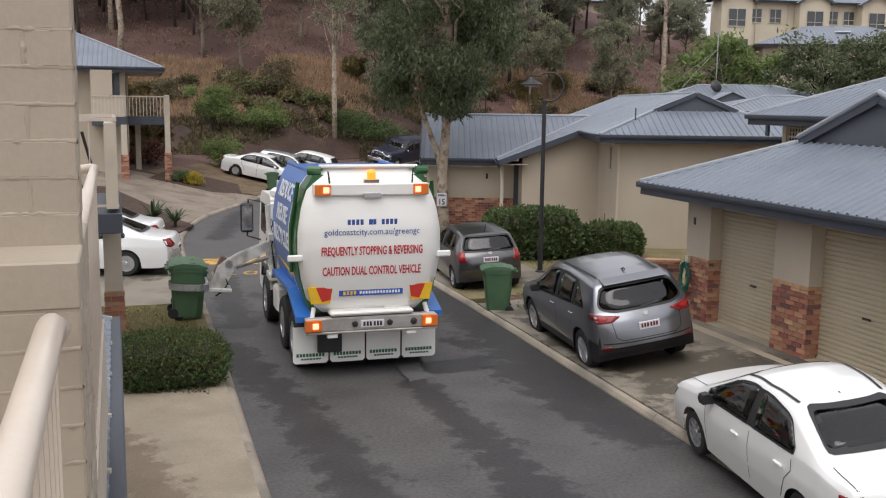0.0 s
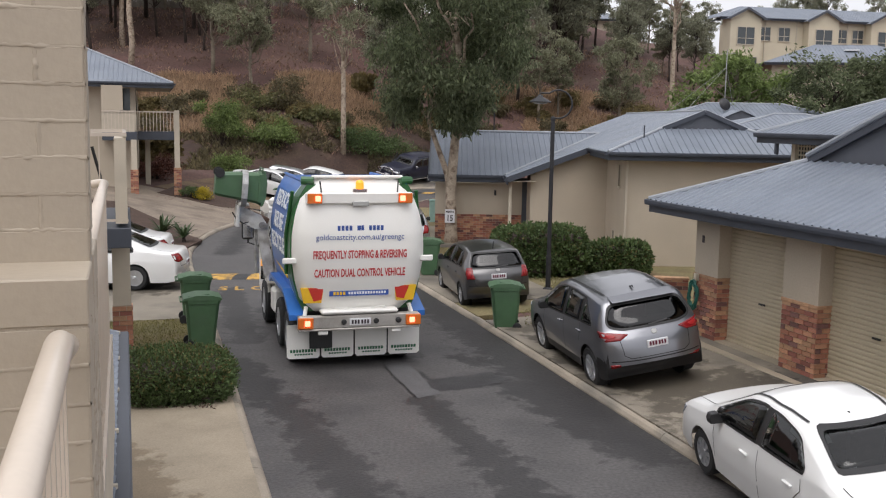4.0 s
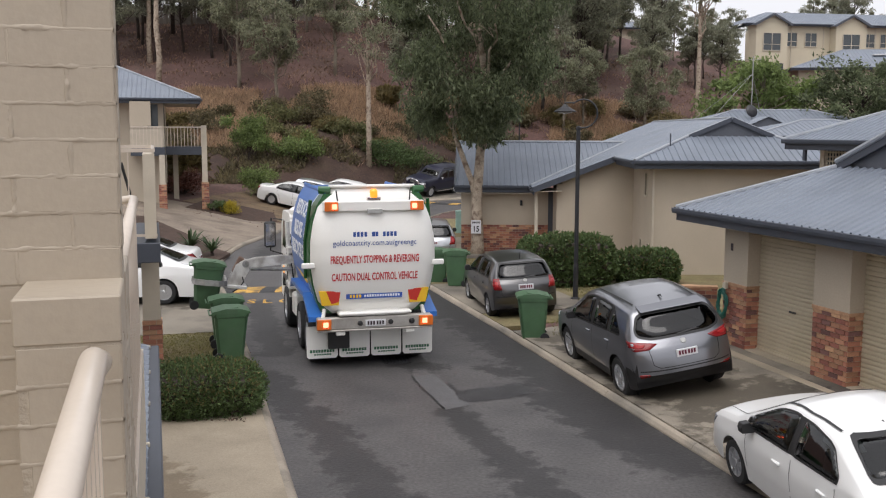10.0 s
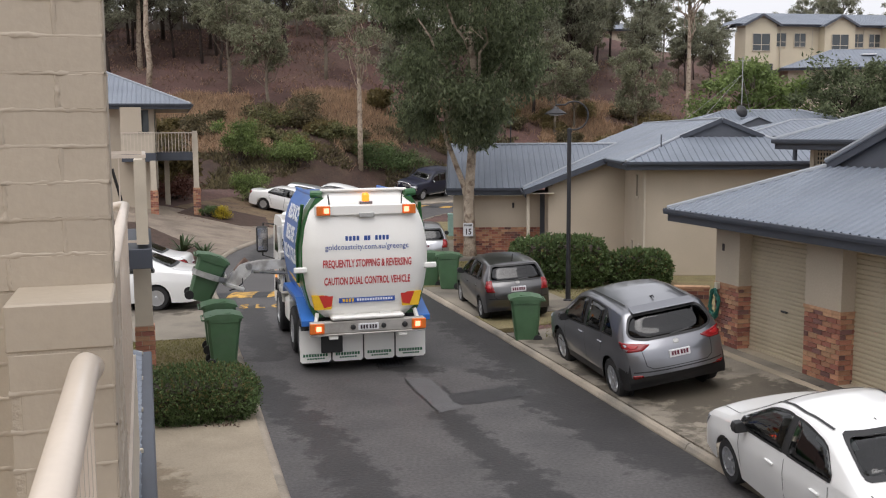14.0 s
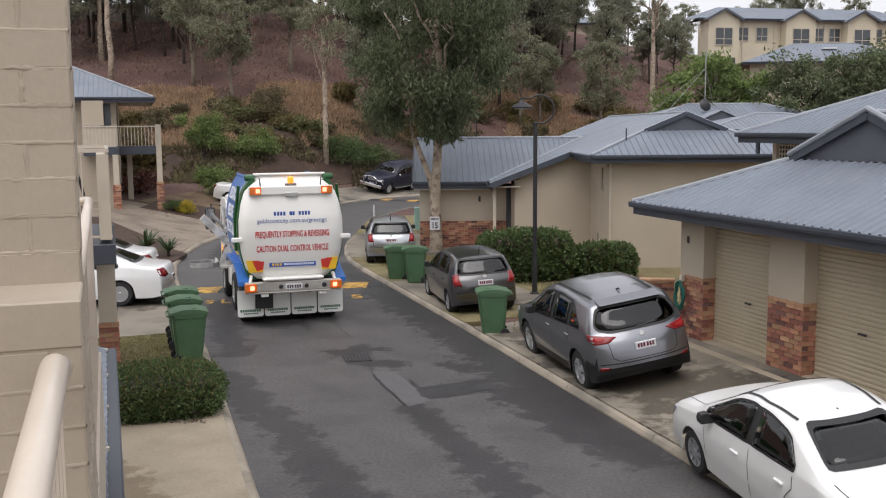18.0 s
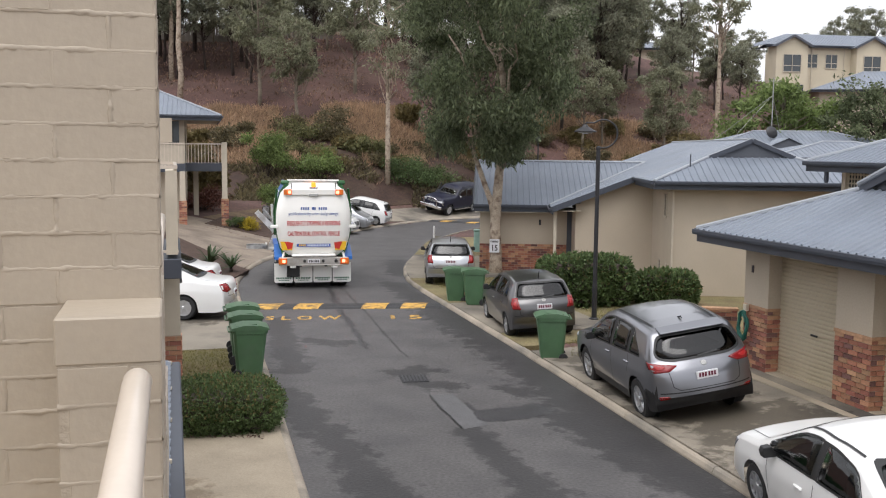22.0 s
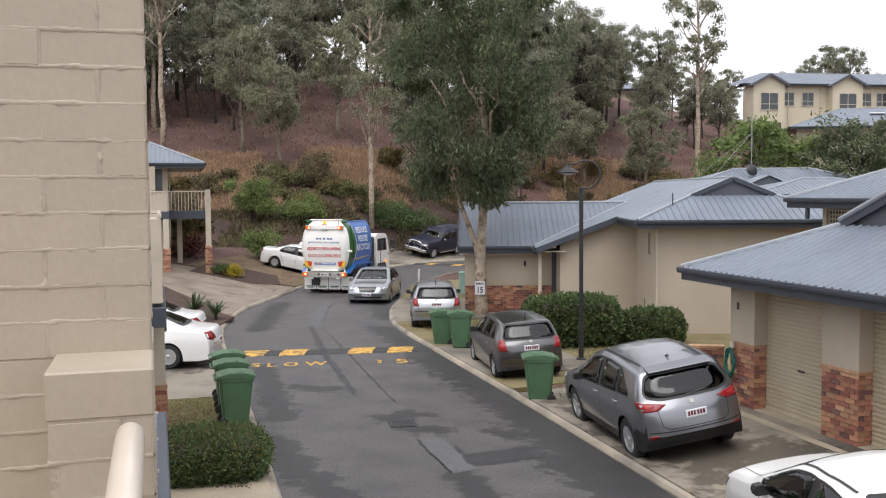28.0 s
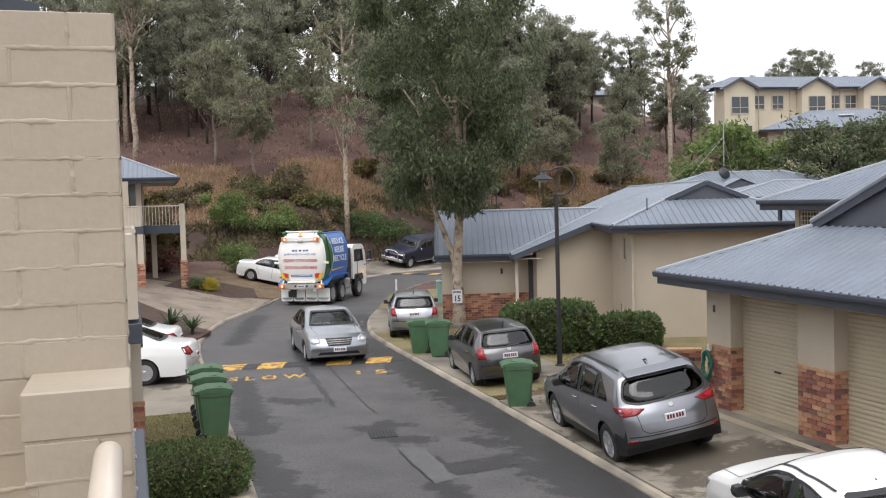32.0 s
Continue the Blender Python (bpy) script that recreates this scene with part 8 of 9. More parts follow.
leaf_new = leaf_mat("bronze_new_leaves", (0.20, 0.165, 0.07), 0.5)
hedge("clipped_hedge", pose(-4.42, 15.5, 0.1, 0, 0, 15), 2.05, 1.75, 0.76, 42000, "low clipped hedge of glossy green leaves beside the driveway", 0.045, 3)
hedge("large_hedge", pose(2.65, 29.1, 0.1, 0, 0, 8), 3.2, 2.2, 1.55, 36000, "dense dark green hedge in front of a beige house", 0.09, 5)
hedge("side_shrub", pose(5.05, 29.2, 0.1, 0, 0, 0), 2.0, 1.2, 1.05, 11000, "loose green shrub beside the beige wall", 0.11, 7)


def shrub(name, x, y, r, h, n, material, label, leaf=0.12, seed=1, droop=0.0):
    rng = np.random.default_rng(seed)
    t = thing(name, pose(x, y, float(land_z(x, y)[0]) - 0.03), label, "shrub")
    bm = B()
    cs, rs = [], []
    for k in range(16):
        a = rng.uniform(0, 6.28)
        q = r * math.sqrt(rng.uniform(0, 0.75))
        c = np.array((q * math.cos(a), q * math.sin(a), h * rng.uniform(0.25, 0.85)))
        limb(bm, (c[0] * 0.15, c[1] * 0.15, -0.05), c, 0.025, 0.008, rng, 0.15, 4)
        cs.append(c)
        rs.append(r * rng.uniform(0.3, 0.5))
    part("stem", bm, bark_dark, t)
    leaf_mesh("leaves", clump_points(cs, rs, n // 16, rng, 0.8), leaf, material, rng, droop=droop, aspect=2.0, parent=t)
    return t


shrub("golden_shrub", -12.45, 48.9, 0.62, 0.75, 2600, leaf_yellow, "round golden yellow shrub in a mulched bed", 0.07, 1)
shrub("box_shrub", -13.15, 48.7, 0.55, 0.6, 2400, leaf_hedge, "small round dark green shrub beside a yellow one", 0.07, 2)
shrub("arching_shrub", -15.6, 66.0, 1.5, 3.3, 5600, leaf_bright, "arching bright green creeper on the bank", 0.16, 4, 0.25)
shrub("bank_shrub", -12.2, 66.2, 1.5, 2.0, 4400, leaf_bright, "spreading bright green shrub on the dark bank", 0.15, 5)
shrub("bank_shrub", -12.9, 57.6, 1.1, 1.7, 3600, leaf_bright, "rounded green shrub beside the parked white sedan", 0.13, 6)
shrub("bank_shrub", -6.6, 71.0, 1.9, 1.9, 5200, leaf_hedge, "dark green shrub beside the four-wheel drive", 0.14, 8)
shrub("bank_shrub", -4.5, 72.9, 1.6, 1.6, 4200, leaf_hedge, "dark green shrub behind the four-wheel drive", 0.14, 9)
shrub("tussock", -7.5, 81.5, 0.9, 1.7, 2600, leaf_reed, "tall green-straw tussock on the bank", 0.34, 12, -0.6)
for i, (x, y, r, h) in enumerate(((-16.3, 76.2, 1.3, 1.7), (-14.4, 73.6, 1.9, 2.0), (-12.6, 74.8, 1.6, 2.8), (-10.4, 72.4, 1.2, 1.4), (-19.5, 71.6, 1.5, 2.0))):
    shrub("bank_shrub", x, y, r, h * 0.8, 2000, leaf_olive if i % 2 else leaf_scrub, "olive thicket above the dark bank", 0.2, 200 + i)
shrub("red_shrub", -16.2, 53.4, 1.5, 1.3, 3800, mat("russet_leaves", (0.13, 0.05, 0.035), 0.7, island=0.4, vary=0.2), "russet low shrubs beside the house", 0.13, 10)
shrub("reed_clump", -17.3, 57.0, 1.3, 2.7, 3600, leaf_reed, "tall straw-coloured reeds beside the balcony", 0.4, 11)
rs1 = random.Random(8)
for i in range(40):
    x = rs1.uniform(-26, 3)
    u = rs1.uniform(4.5, 12.5)
    y = 62.0 + 10.5 * float(smooth_step(-13, -1, x)) + u
    shrub("bank_shrub", x, y, rs1.uniform(0.7, 1.5), rs1.uniform(0.6, 1.3), 2200, rs1.choice((leaf_scrub, leaf_olive, leaf_reed)), "olive scrub bush on the bank", 0.18, 30 + i)
for i in range(26):
    x = rs1.uniform(2, 19)
    y = 74.0 + 0.28 * x + rs1.uniform(0, 13)
    shrub("bank_shrub", x, y, rs1.uniform(0.8, 1.6), rs1.uniform(0.8, 1.6), 1800, rs1.choice((leaf_scrub, leaf_reed)), "straw and olive scrub behind the roofs", 0.2, 70 + i)


leaf_strap = leaf_mat("dark_strap_leaves", (0.045, 0.07, 0.028), 0.4, 0.2)


def strappy(x, y, seed, size):
    rng = np.random.default_rng(seed)
    t = thing("strappy_plant", pose(x, y, float(land_z(x, y)[0]) + 0.04), "dark strappy-leaved plant in the mulched bed", "plant", "garden bed plants")
    for k in range(26):
        a = rng.uniform(0, 6.28)
        L = size * rng.uniform(0.7, 1.15)
        e = rng.uniform(0.35, 1.25)
        vs, fs = [], []
        for j in range(7):
            q = j / 6
            rr = L * q * math.cos(e)
            z = 0.15 + L * q * math.sin(e) - 0.45 * L * q * q * math.cos(e)
            w = 0.085 * size * (1 - q) ** 0.6 * (0.5 + q)
            c = np.array((math.cos(a) * rr, math.sin(a) * rr, z))
            s = np.array((-math.sin(a), math.cos(a), 0)) * w
            vs += [c - s, c + np.array((0, 0, -0.01)), c + s]
        for j in range(6):
            b = j * 3
            fs += [(b, b + 1, b + 4, b + 3), (b + 1, b + 2, b + 5, b + 4)]
        raw("leaf", vs, fs, leaf_strap, t)
    bm = B()
    lathe(bm, [(0.07, -0.1), (0.06, 0.15), (0.03, 0.25)], 8)
    part("stem", bm, bark_dark, t)


strappy(-10.45, 35.2, 1, 1.0)
strappy(-9.5, 34.6, 2, 0.82)


def scatter(name, n, xr, yr, size, material, label, seed, aspect, droop, keep, lift=0.02, density=None):
    rng = np.random.default_rng(seed)
    x, y = rng.uniform(*xr, n), rng.uniform(*yr, n)
    d = side_of_road(x, y)
    ok = keep(x, y, d)
    x, y, d = x[ok], y[ok], d[ok]
    z = land_z(x, y, d)
    c = np.stack([x, y, z + lift], 1)
    ob = leaf_mesh(name, c, size, material, rng, droop=droop, aspect=aspect)
    return tagged(ob, label, name.replace("_", " "), kind="stuff")


def up_slope(x, y):
    return y - (62.0 + 10.5 * smooth_step(-13, -1, x) + 0.28 * np.clip(x + 1, 0, 40))


def patchy(x, y, s, lo):
    return np.array([noise.noise(Vector((a * s, b * s, 3.3))) for a, b in zip(x, y)]) > lo


scatter("dry_grass", 170000, (-34, 14), (66, 94), 0.5, leaf_dry, "tussocks of dry pinkish grass across the bank", 5, 9, -0.9, lambda x, y, d: (up_slope(x, y) > 6.0) & (up_slope(x, y) < 20) & patchy(x, y, 0.16, -0.08))
scatter("bank_undergrowth", 95000, (-26, 18), (60, 82), 0.36, leaf_scrub, "olive and russet undergrowth on the lower bank", 6, 3.0, -0.5, lambda x, y, d: (up_slope(x, y) > -1) & (up_slope(x, y) < 10.5) & (np.abs(d) > 4.5) & patchy(x, y, 0.3, -0.08))
scatter("leaf_litter", 30000, (-40, 26), (64, 112), 0.11, leaf_mat("fallen_leaves", (0.16, 0.10, 0.078), 0.5, 0.3), "fallen leaves and bark litter on the slope", 7, 2.4, 0.0, lambda x, y, d: (up_slope(x, y) > 1) & (np.abs(d) > 4))
scatter("slope_scrub", 30000, (-40, 28), (66, 112), 0.28, leaf_mat("slope_tufts", (0.30, 0.20, 0.145), 0.5, 0.6), "low russet tufts and twigs across the slope", 14, 3.0, -0.7, lambda x, y, d: (up_slope(x, y) > 3) & (np.abs(d) > 4) & patchy(x, y, 0.45, -0.1))
scatter("lawn_grass", 70000, (-9.5, -4.0), (16.2, 22.7), 0.038, leaf_mat("lawn_blades", (0.19, 0.175, 0.06), 0.4, 0.4), "short dry lawn grass", 8, 5, -0.9, lambda x, y, d: (d < -3.2) & (d > -8.4) & (y - 0.31 * d < 22.6) & (y - 0.31 * d > 17.6))
scatter("verge_grass", 60000, (-3.0, 6.5), (21.0, 34.5), 0.045, MATS["lawn_blades"], "dry verge grass round the lamp post and tree", 9, 5, -0.9, lambda x, y, d: (d > 3.45) & (d < 9.0) & ~((y > 23.6) & (y < 28.4) & (d < 6.0)) & (patchy(x, y, 0.8, -0.2)))
scatter("hedge_litter", 2500, (-5.6, -3.2), (14.7, 17.2), 0.045, MATS["fallen_leaves"], "fallen leaves under the hedge", 10, 2, 0.0, lambda x, y, d: d < -3.42, lift=0.04)
scatter("verge_litter", 1100, (-14, -8), (46, 60), 0.07, MATS["fallen_leaves"], "fallen leaves on the far verge", 12, 2, 0.0, lambda x, y, d: d < -3.5, lift=0.04)


# ---------------------------------------------------------------- street furniture and markings
def lamp_post():
    t = thing("street_lamp", pose(2.66, 26.3, gz(2.66, 26.3)), "black iron street lamp with a hooped bracket and shallow shade", "street lamp")
    bm = B()
    lathe(bm, [(0.13, 0.0), (0.13, 0.05), (0.07, 0.08), (0.07, 0.9), (0.065, 0.95), (0.058, 1.0), (0.055, 4.55), (0.065, 4.57), (0.065, 4.63), (0.03, 4.66)], 14)
    part("post", bm, lamp_iron, t, smooth=False)
    bm = B()
    c, r = Vector((0.12, 0, 4.98)), 0.37
    tube(bm, [(0.0, 0, 4.6)] + [tuple(c + Vector((math.cos(radians(a)), 0, math.sin(radians(a)))) * r) for a in range(-100, 131, 10)] + [(-0.34, 0, 5.27), (-0.36, 0, 5.22)], 0.024, 8)
    part("hoop_bracket", bm, lamp_iron, t, smooth=True)
    bm = B()
    lathe(bm, [(0.29, 0.0), (0.30, 0.02), (0.20, 0.08), (0.09, 0.14), (0.05, 0.2), (0.0001, 0.21)], 18, pose(-0.36, 0, 5.02))
    part("shade", bm, lamp_iron, t)
    bm = B()
    lathe(bm, [(0.001, -0.03), (0.17, -0.02), (0.2, 0.01)], 16, pose(-0.36, 0, 5.01))
    part("lamp_glass", bm, clear_lens, t)


lamp_post()


def bollards():
    t = thing("marker_post", pose(-2.75, 43.2, gz(-2.75, 43.2)), "thin white marker post beside the kerb", "post")
    bm = B()
    lathe(bm, [(0.045, -0.1), (0.045, 1.15), (0.03, 1.2)], 10)
    part("post", bm, plate_white, t)
    t = thing("service_box", pose(-0.72, 44.0, gz(-0.72, 44.0)), "pale green service box beside the street", "box")
    bm = B()
    box(bm, -0.28, 0.28, -0.2, 0.2, 0.0, 0.95, bevel=0.03)
    part("cabinet", bm, mat("pale_green_steel", (0.27, 0.42, 0.38), 0.5), t)
    bm = B()
    box(bm, -0.3, 0.3, -0.22, 0.22, 0.95, 1.02, bevel=0.02)
    part("lid", bm, MATS["pale_green_steel"], t)
    t = thing("far_lamp_post", pose(3.1, 76.0, gz(3.1, 76.0)), "dark slim lamp post beyond the roof", "street lamp")
    bm = B()
    lathe(bm, [(0.06, -0.1), (0.05, 3.9), (0.03, 3.92)], 8)
    part("post", bm, lamp_iron, t)
    bm = B()
    lathe(bm, [(0.3, 3.9), (0.2, 3.98), (0.05, 4.1)], 10)
    part("shade", bm, lamp_iron, t)


bollards()


def speed_hump(m, xs, half, label):
    t = thing("speed_hump", m, label, "speed hump")
    bm = B()
    prism(bm, [(-0.55, -0.01), (-0.35, 0.035), (-0.1, 0.055), (0.1, 0.055), (0.35, 0.035), (0.55, -0.01)], -half, half, "x")
    part("ramp", bm, asphalt_new, t)
    for x in xs:
        vs = []
        for y, z in ((-0.5, 0.006), (-0.35, 0.041), (-0.1, 0.061), (0.1, 0.061), (0.35, 0.041), (0.5, 0.006)):
            sh = 0.22 * y
            vs += [(x - 0.36 + sh, y, z), (x + 0.36 + sh, y, z)]
        raw("yellow_mark", vs, [(2 * k, 2 * k + 1, 2 * k + 3, 2 * k + 2) for k in range(5)], road_yellow, t)


speed_hump(pose(-4.5, 28.4, 0, 0, 0, 9.5), (-2.1, -0.95, 1.0, 2.15), 2.9, "asphalt speed hump with worn yellow marks")
speed_hump(pose(-2.2, 63.7, float(road_z(63.7)) + 0.01, 0, 0, -30), (-1.0, 1.0), 2.8, "far asphalt speed hump with worn yellow marks")


def road_letters():
    t = thing("road_lettering", pose(-4.5, 26.4, 0.004, 0, 0, 9.5), "worn yellow lettering painted on the asphalt", "road marking", kind="structure")
    for word, x, w in (("S L O W", -0.75, 2.05), ("1 5", 2.02, 0.85)):
        ob = writing("letters", word, 1.0, Matrix.Identity(4), road_yellow, t, 0.001, w, True)
        ys = [v.co.y for v in ob.data.vertices]
        k = 0.62 / (max(ys) - min(ys))
        for v in ob.data.vertices:
            v.co = Vector((v.co.x + x, v.co.y * k, v.co.z))


road_letters()


def stain(name, outline, material, label, rough=0.12, seed=1):
    """A flush patch with a ragged rim."""
    vs = []
    z = 0.003 + 0.0012 * seed
    n = len(outline)
    for i in range(n):
        a, b = Vector(outline[i]), Vector(outline[(i + 1) % n])
        m = max(2, int((b - a).length / 0.05))
        for k in range(m):
            p = a + (b - a) * k / m
            q = rough * (noise.noise(Vector((p.x * 2.3 + seed, p.y * 2.3, 0))) + 0.5 * noise.noise(Vector((p.x * 7, p.y * 7, seed))) + 0.35 * noise.noise(Vector((p.x * 19, p.y * 19, seed))))
            d = (b - a).normalized()
            k2 = math.sin(math.pi * k / m) ** 0.5
            vs.append((p.x + d.y * q * k2, p.y - d.x * q * k2, z))
    return tagged(raw(name, vs, [tuple(range(len(vs)))], material), label, "road patch", kind="structure")


damp = mat("damp_asphalt", (0.030, 0.0285, 0.030), 0.5, vary=0.25, scale=2.5, grain=0.3, gscale=80, bump=0.4)
pale_patch = mat("pale_asphalt_patch", (0.095, 0.093, 0.095), 0.7, vary=0.12, scale=2, grain=0.25, gscale=80, bump=0.4)
stain("road_patch_pale", [(-1.2, 18.16), (-0.78, 18.33), (-0.08, 16.28), (-0.49, 15.97)], pale_patch, "pale square repair patch in the asphalt", 0.02, 1)
stain("road_patch_dark", [(-0.5, 17.75), (-0.27, 17.2), (0.35, 17.5), (0.75, 17.8), (1.1, 17.3), (0.61, 16.7), (-0.12, 16.45), (-0.45, 17.3)], damp, "dark damp patch on the asphalt", 0.12, 2)
stain("trench_edge", [(-5.98, 33.6), (-5.80, 33.6), (-4.28, 27.4), (-3.34, 24.05), (-2.88, 22.3), (-3.02, 22.3), (-3.5, 24.05), (-4.48, 27.36)], damp, "dark ragged edge of a long trench repair", 0.13, 1)
stain("trench_far", [(-6.9, 41.0), (-6.35, 41.0), (-5.75, 35.0), (-5.5, 33.6), (-6.0, 33.6), (-6.3, 35.2)], mat("pale_trench_asphalt", (0.088, 0.088, 0.092), 0.6, vary=0.15, scale=2, grain=0.25, gscale=60, bump=0.4), "pale trench repair before the bend", 0.05, 8)


def crack(pts, seed, w=0.018):
    rnd = random.Random(seed)
    left, right = [], []
    for i in range(len(pts) - 1):
        a, b = Vector((*pts[i], 0.012)), Vector((*pts[i + 1], 0.02))
        for k in range(12):
            p = a + (b - a) * k / 12
            d = (b - a).normalized()
            s = Vector((d.y, -d.x, 0))
            q = p + s * rnd.uniform(-0.02, 0.02)
            left.append(q - s * w * rnd.uniform(0.4, 1))
            right.append(q + s * w * rnd.uniform(0.4, 1))
    vs = left + right
    n = len(left)
    return tagged(raw("road_crack", vs, [(i, i + 1, n + i + 1, n + i) for i in range(n - 1)], black_plastic), "open crack in the asphalt", "crack", kind="structure")


crack([(-1.22, 18.2), (-1.0, 17.4), (-0.76, 16.74), (-0.49, 15.97)], 1)
crack([(-5.42, 33.1), (-4.5, 30.2), (-3.67, 27.45), (-3.1, 25.4), (-2.62, 23.8), (-2.2, 22.3), (-1.9, 21.4)], 2, 0.014)


def drain_cover():
    t = thing("drain_cover", pose(-1.62, 19.5, 0.008, 0, 0, 12), "square iron drain cover in the street", "drain cover")
    bm = B()
    box(bm, -0.27, 0.27, -0.30, 0.30, -0.02, 0.006)
    part("frame", bm, asphalt_new, t)
    for k in range(7):
        bm = B()
        box(bm, -0.235 + k * 0.07, -0.20 + k * 0.07, -0.25, 0.25, 0.006, 0.012)
        part("bar", bm, lamp_iron, t)


drain_cover()


def joints():
    """Saw cuts across the driveways."""
    for k, (a, b) in enumerate((((-2.05, 11.35), (-8.0, 12.0)), ((-3.2, 14.85), (-3.9, 14.75)), ((3.3, 15.2), (6.2, 17.6)), ((3.95, 12.9), (7.2, 14.9)), ((0.8, 23.3), (2.9, 23.9)))):
        bm = B()
        za, zb = (float(land_z(*p)[0]) + 0.033 for p in (a, b))
        bar(bm, (*a, za), (*b, zb), 0.02, 0.004)
        tagged(part("driveway_joint", bm, black_plastic), "dark cut joint in the concrete", "joint", kind="structure")


joints()


# ---------------------------------------------------------------- houses and fence in the distance
def small_house(name, m, lx, ly, wall_h, p, over, label, rib=0.25):
    """A rendered box with a ribbed hip roof whose ridge runs along x."""
    h = thing(name, m, label, "house")
    bm = B()
    box(bm, 0, lx, 0, ly, -3, wall_h)
    part("wall", bm, render_beige, h)
    x0, x1, y0, y1 = -over, lx + over, -over, ly + over
    k = (y1 - y0) / 2
    z, zt = wall_h, wall_h + (y1 - y0) / 2 * p
    roof_slope(h, [(x0, y0, z), (x1, y0, z), (x1 - k, y0 + k, zt), (x0 + k, y0 + k, zt)], rib)
    roof_slope(h, [(x0, y1, z), (x0, y0, z), (x0 + k, y0 + k, zt)], rib)
    roof_slope(h, [(x1, y0, z), (x1, y1, z), (x1 - k, y0 + k, zt)], rib)
    roof_slope(h, [(x1, y1, z), (x0, y1, z), (x0 + k, y0 + k, zt), (x1 - k, y0 + k, zt)], rib)
    capping(h, ((x0, y0, z), (x0 + k, y0 + k, zt)), ((x0 + k, y0 + k, zt), (x1 - k, y0 + k, zt)), ((x1, y0, z), (x1 - k, y0 + k, zt)))
    gutter(h, (x0, y0, z), (x1, y0, z), (0, -1, 0))
    gutter(h, (x0, y0, z), (x0, y1, z), (-1, 0, 0))
    return h


def gablet(h, x, y, z, half, p):
    bm = B()
    prism(bm, [(x - half, z), (x + half, z), (x, z + half * p)], y, y + 0.08)
    part("gable_panel", bm, gablet_mat, h)
    roof_slope(h, [(x - half - 0.1, y + 5, z - 0.04), (x - half - 0.1, y - 0.1, z - 0.04), (x, y - 0.1, z + half * p + 0.03), (x, y + 5, z + half * p + 0.03)], 0.25)
    roof_slope(h, [(x + half + 0.1, y - 0.1, z - 0.04), (x + half + 0.1, y + 5, z - 0.04), (x, y + 5, z + half * p + 0.03), (x, y - 0.1, z + half * p + 0.03)], 0.25)


hb = small_house("back_house", pose(11.4, 56.0, 0.68), 12.0, 7.5, 3.95, 0.29, 0.5, "beige house with blue-grey steel roof behind another roof")
gablet(hb, 4.7, -0.2, 4.0, 1.7, 0.42)
hc = small_house("back_house", pose(13.1, 47.0, 0.5), 7.5, 6.0, 3.9, 0.22, 0.5, "beige house with low blue-grey roof behind another roof")


def mast():
    t = thing("antenna_mast", pose(15.75, 58.0, 4.9), "thin television mast with guy wires and a dish", "antenna")
    bm = B()
    tube(bm, [(0, 0, -0.6), (0, 0, 4.0)], 0.03, 6)
    part("mast", bm, steel_worn, t)
    for x, y in ((-3.4, 0.5), (-2.8, -1.5), (1.2, 2.0)):
        bm = B()
        tube(bm, [(0, 0, 3.0), (x, y, 0.2)], 0.012, 4)
        part("guy_wire", bm, steel_worn, t)
    bm = B()
    lathe(bm, [(0.02, 0.1), (0.25, 0.03), (0.38, -0.06), (0.36, -0.07), (0.02, 0.06)], 14, pose(0.0, -0.2, 0.9, 70, 0, 20))
    part("dish", bm, lamp_iron, t)
    bm = B()
    bar(bm, (-0.5, 0, 3.8), (0.5, 0.1, 3.8), 0.02, 0.02)
    for k in range(5):
        bar(bm, (-0.4 + k * 0.2, -0.25, 3.8), (-0.4 + k * 0.2, 0.3, 3.8), 0.012, 0.012)
    part("aerial", bm, steel_worn, t)


mast()


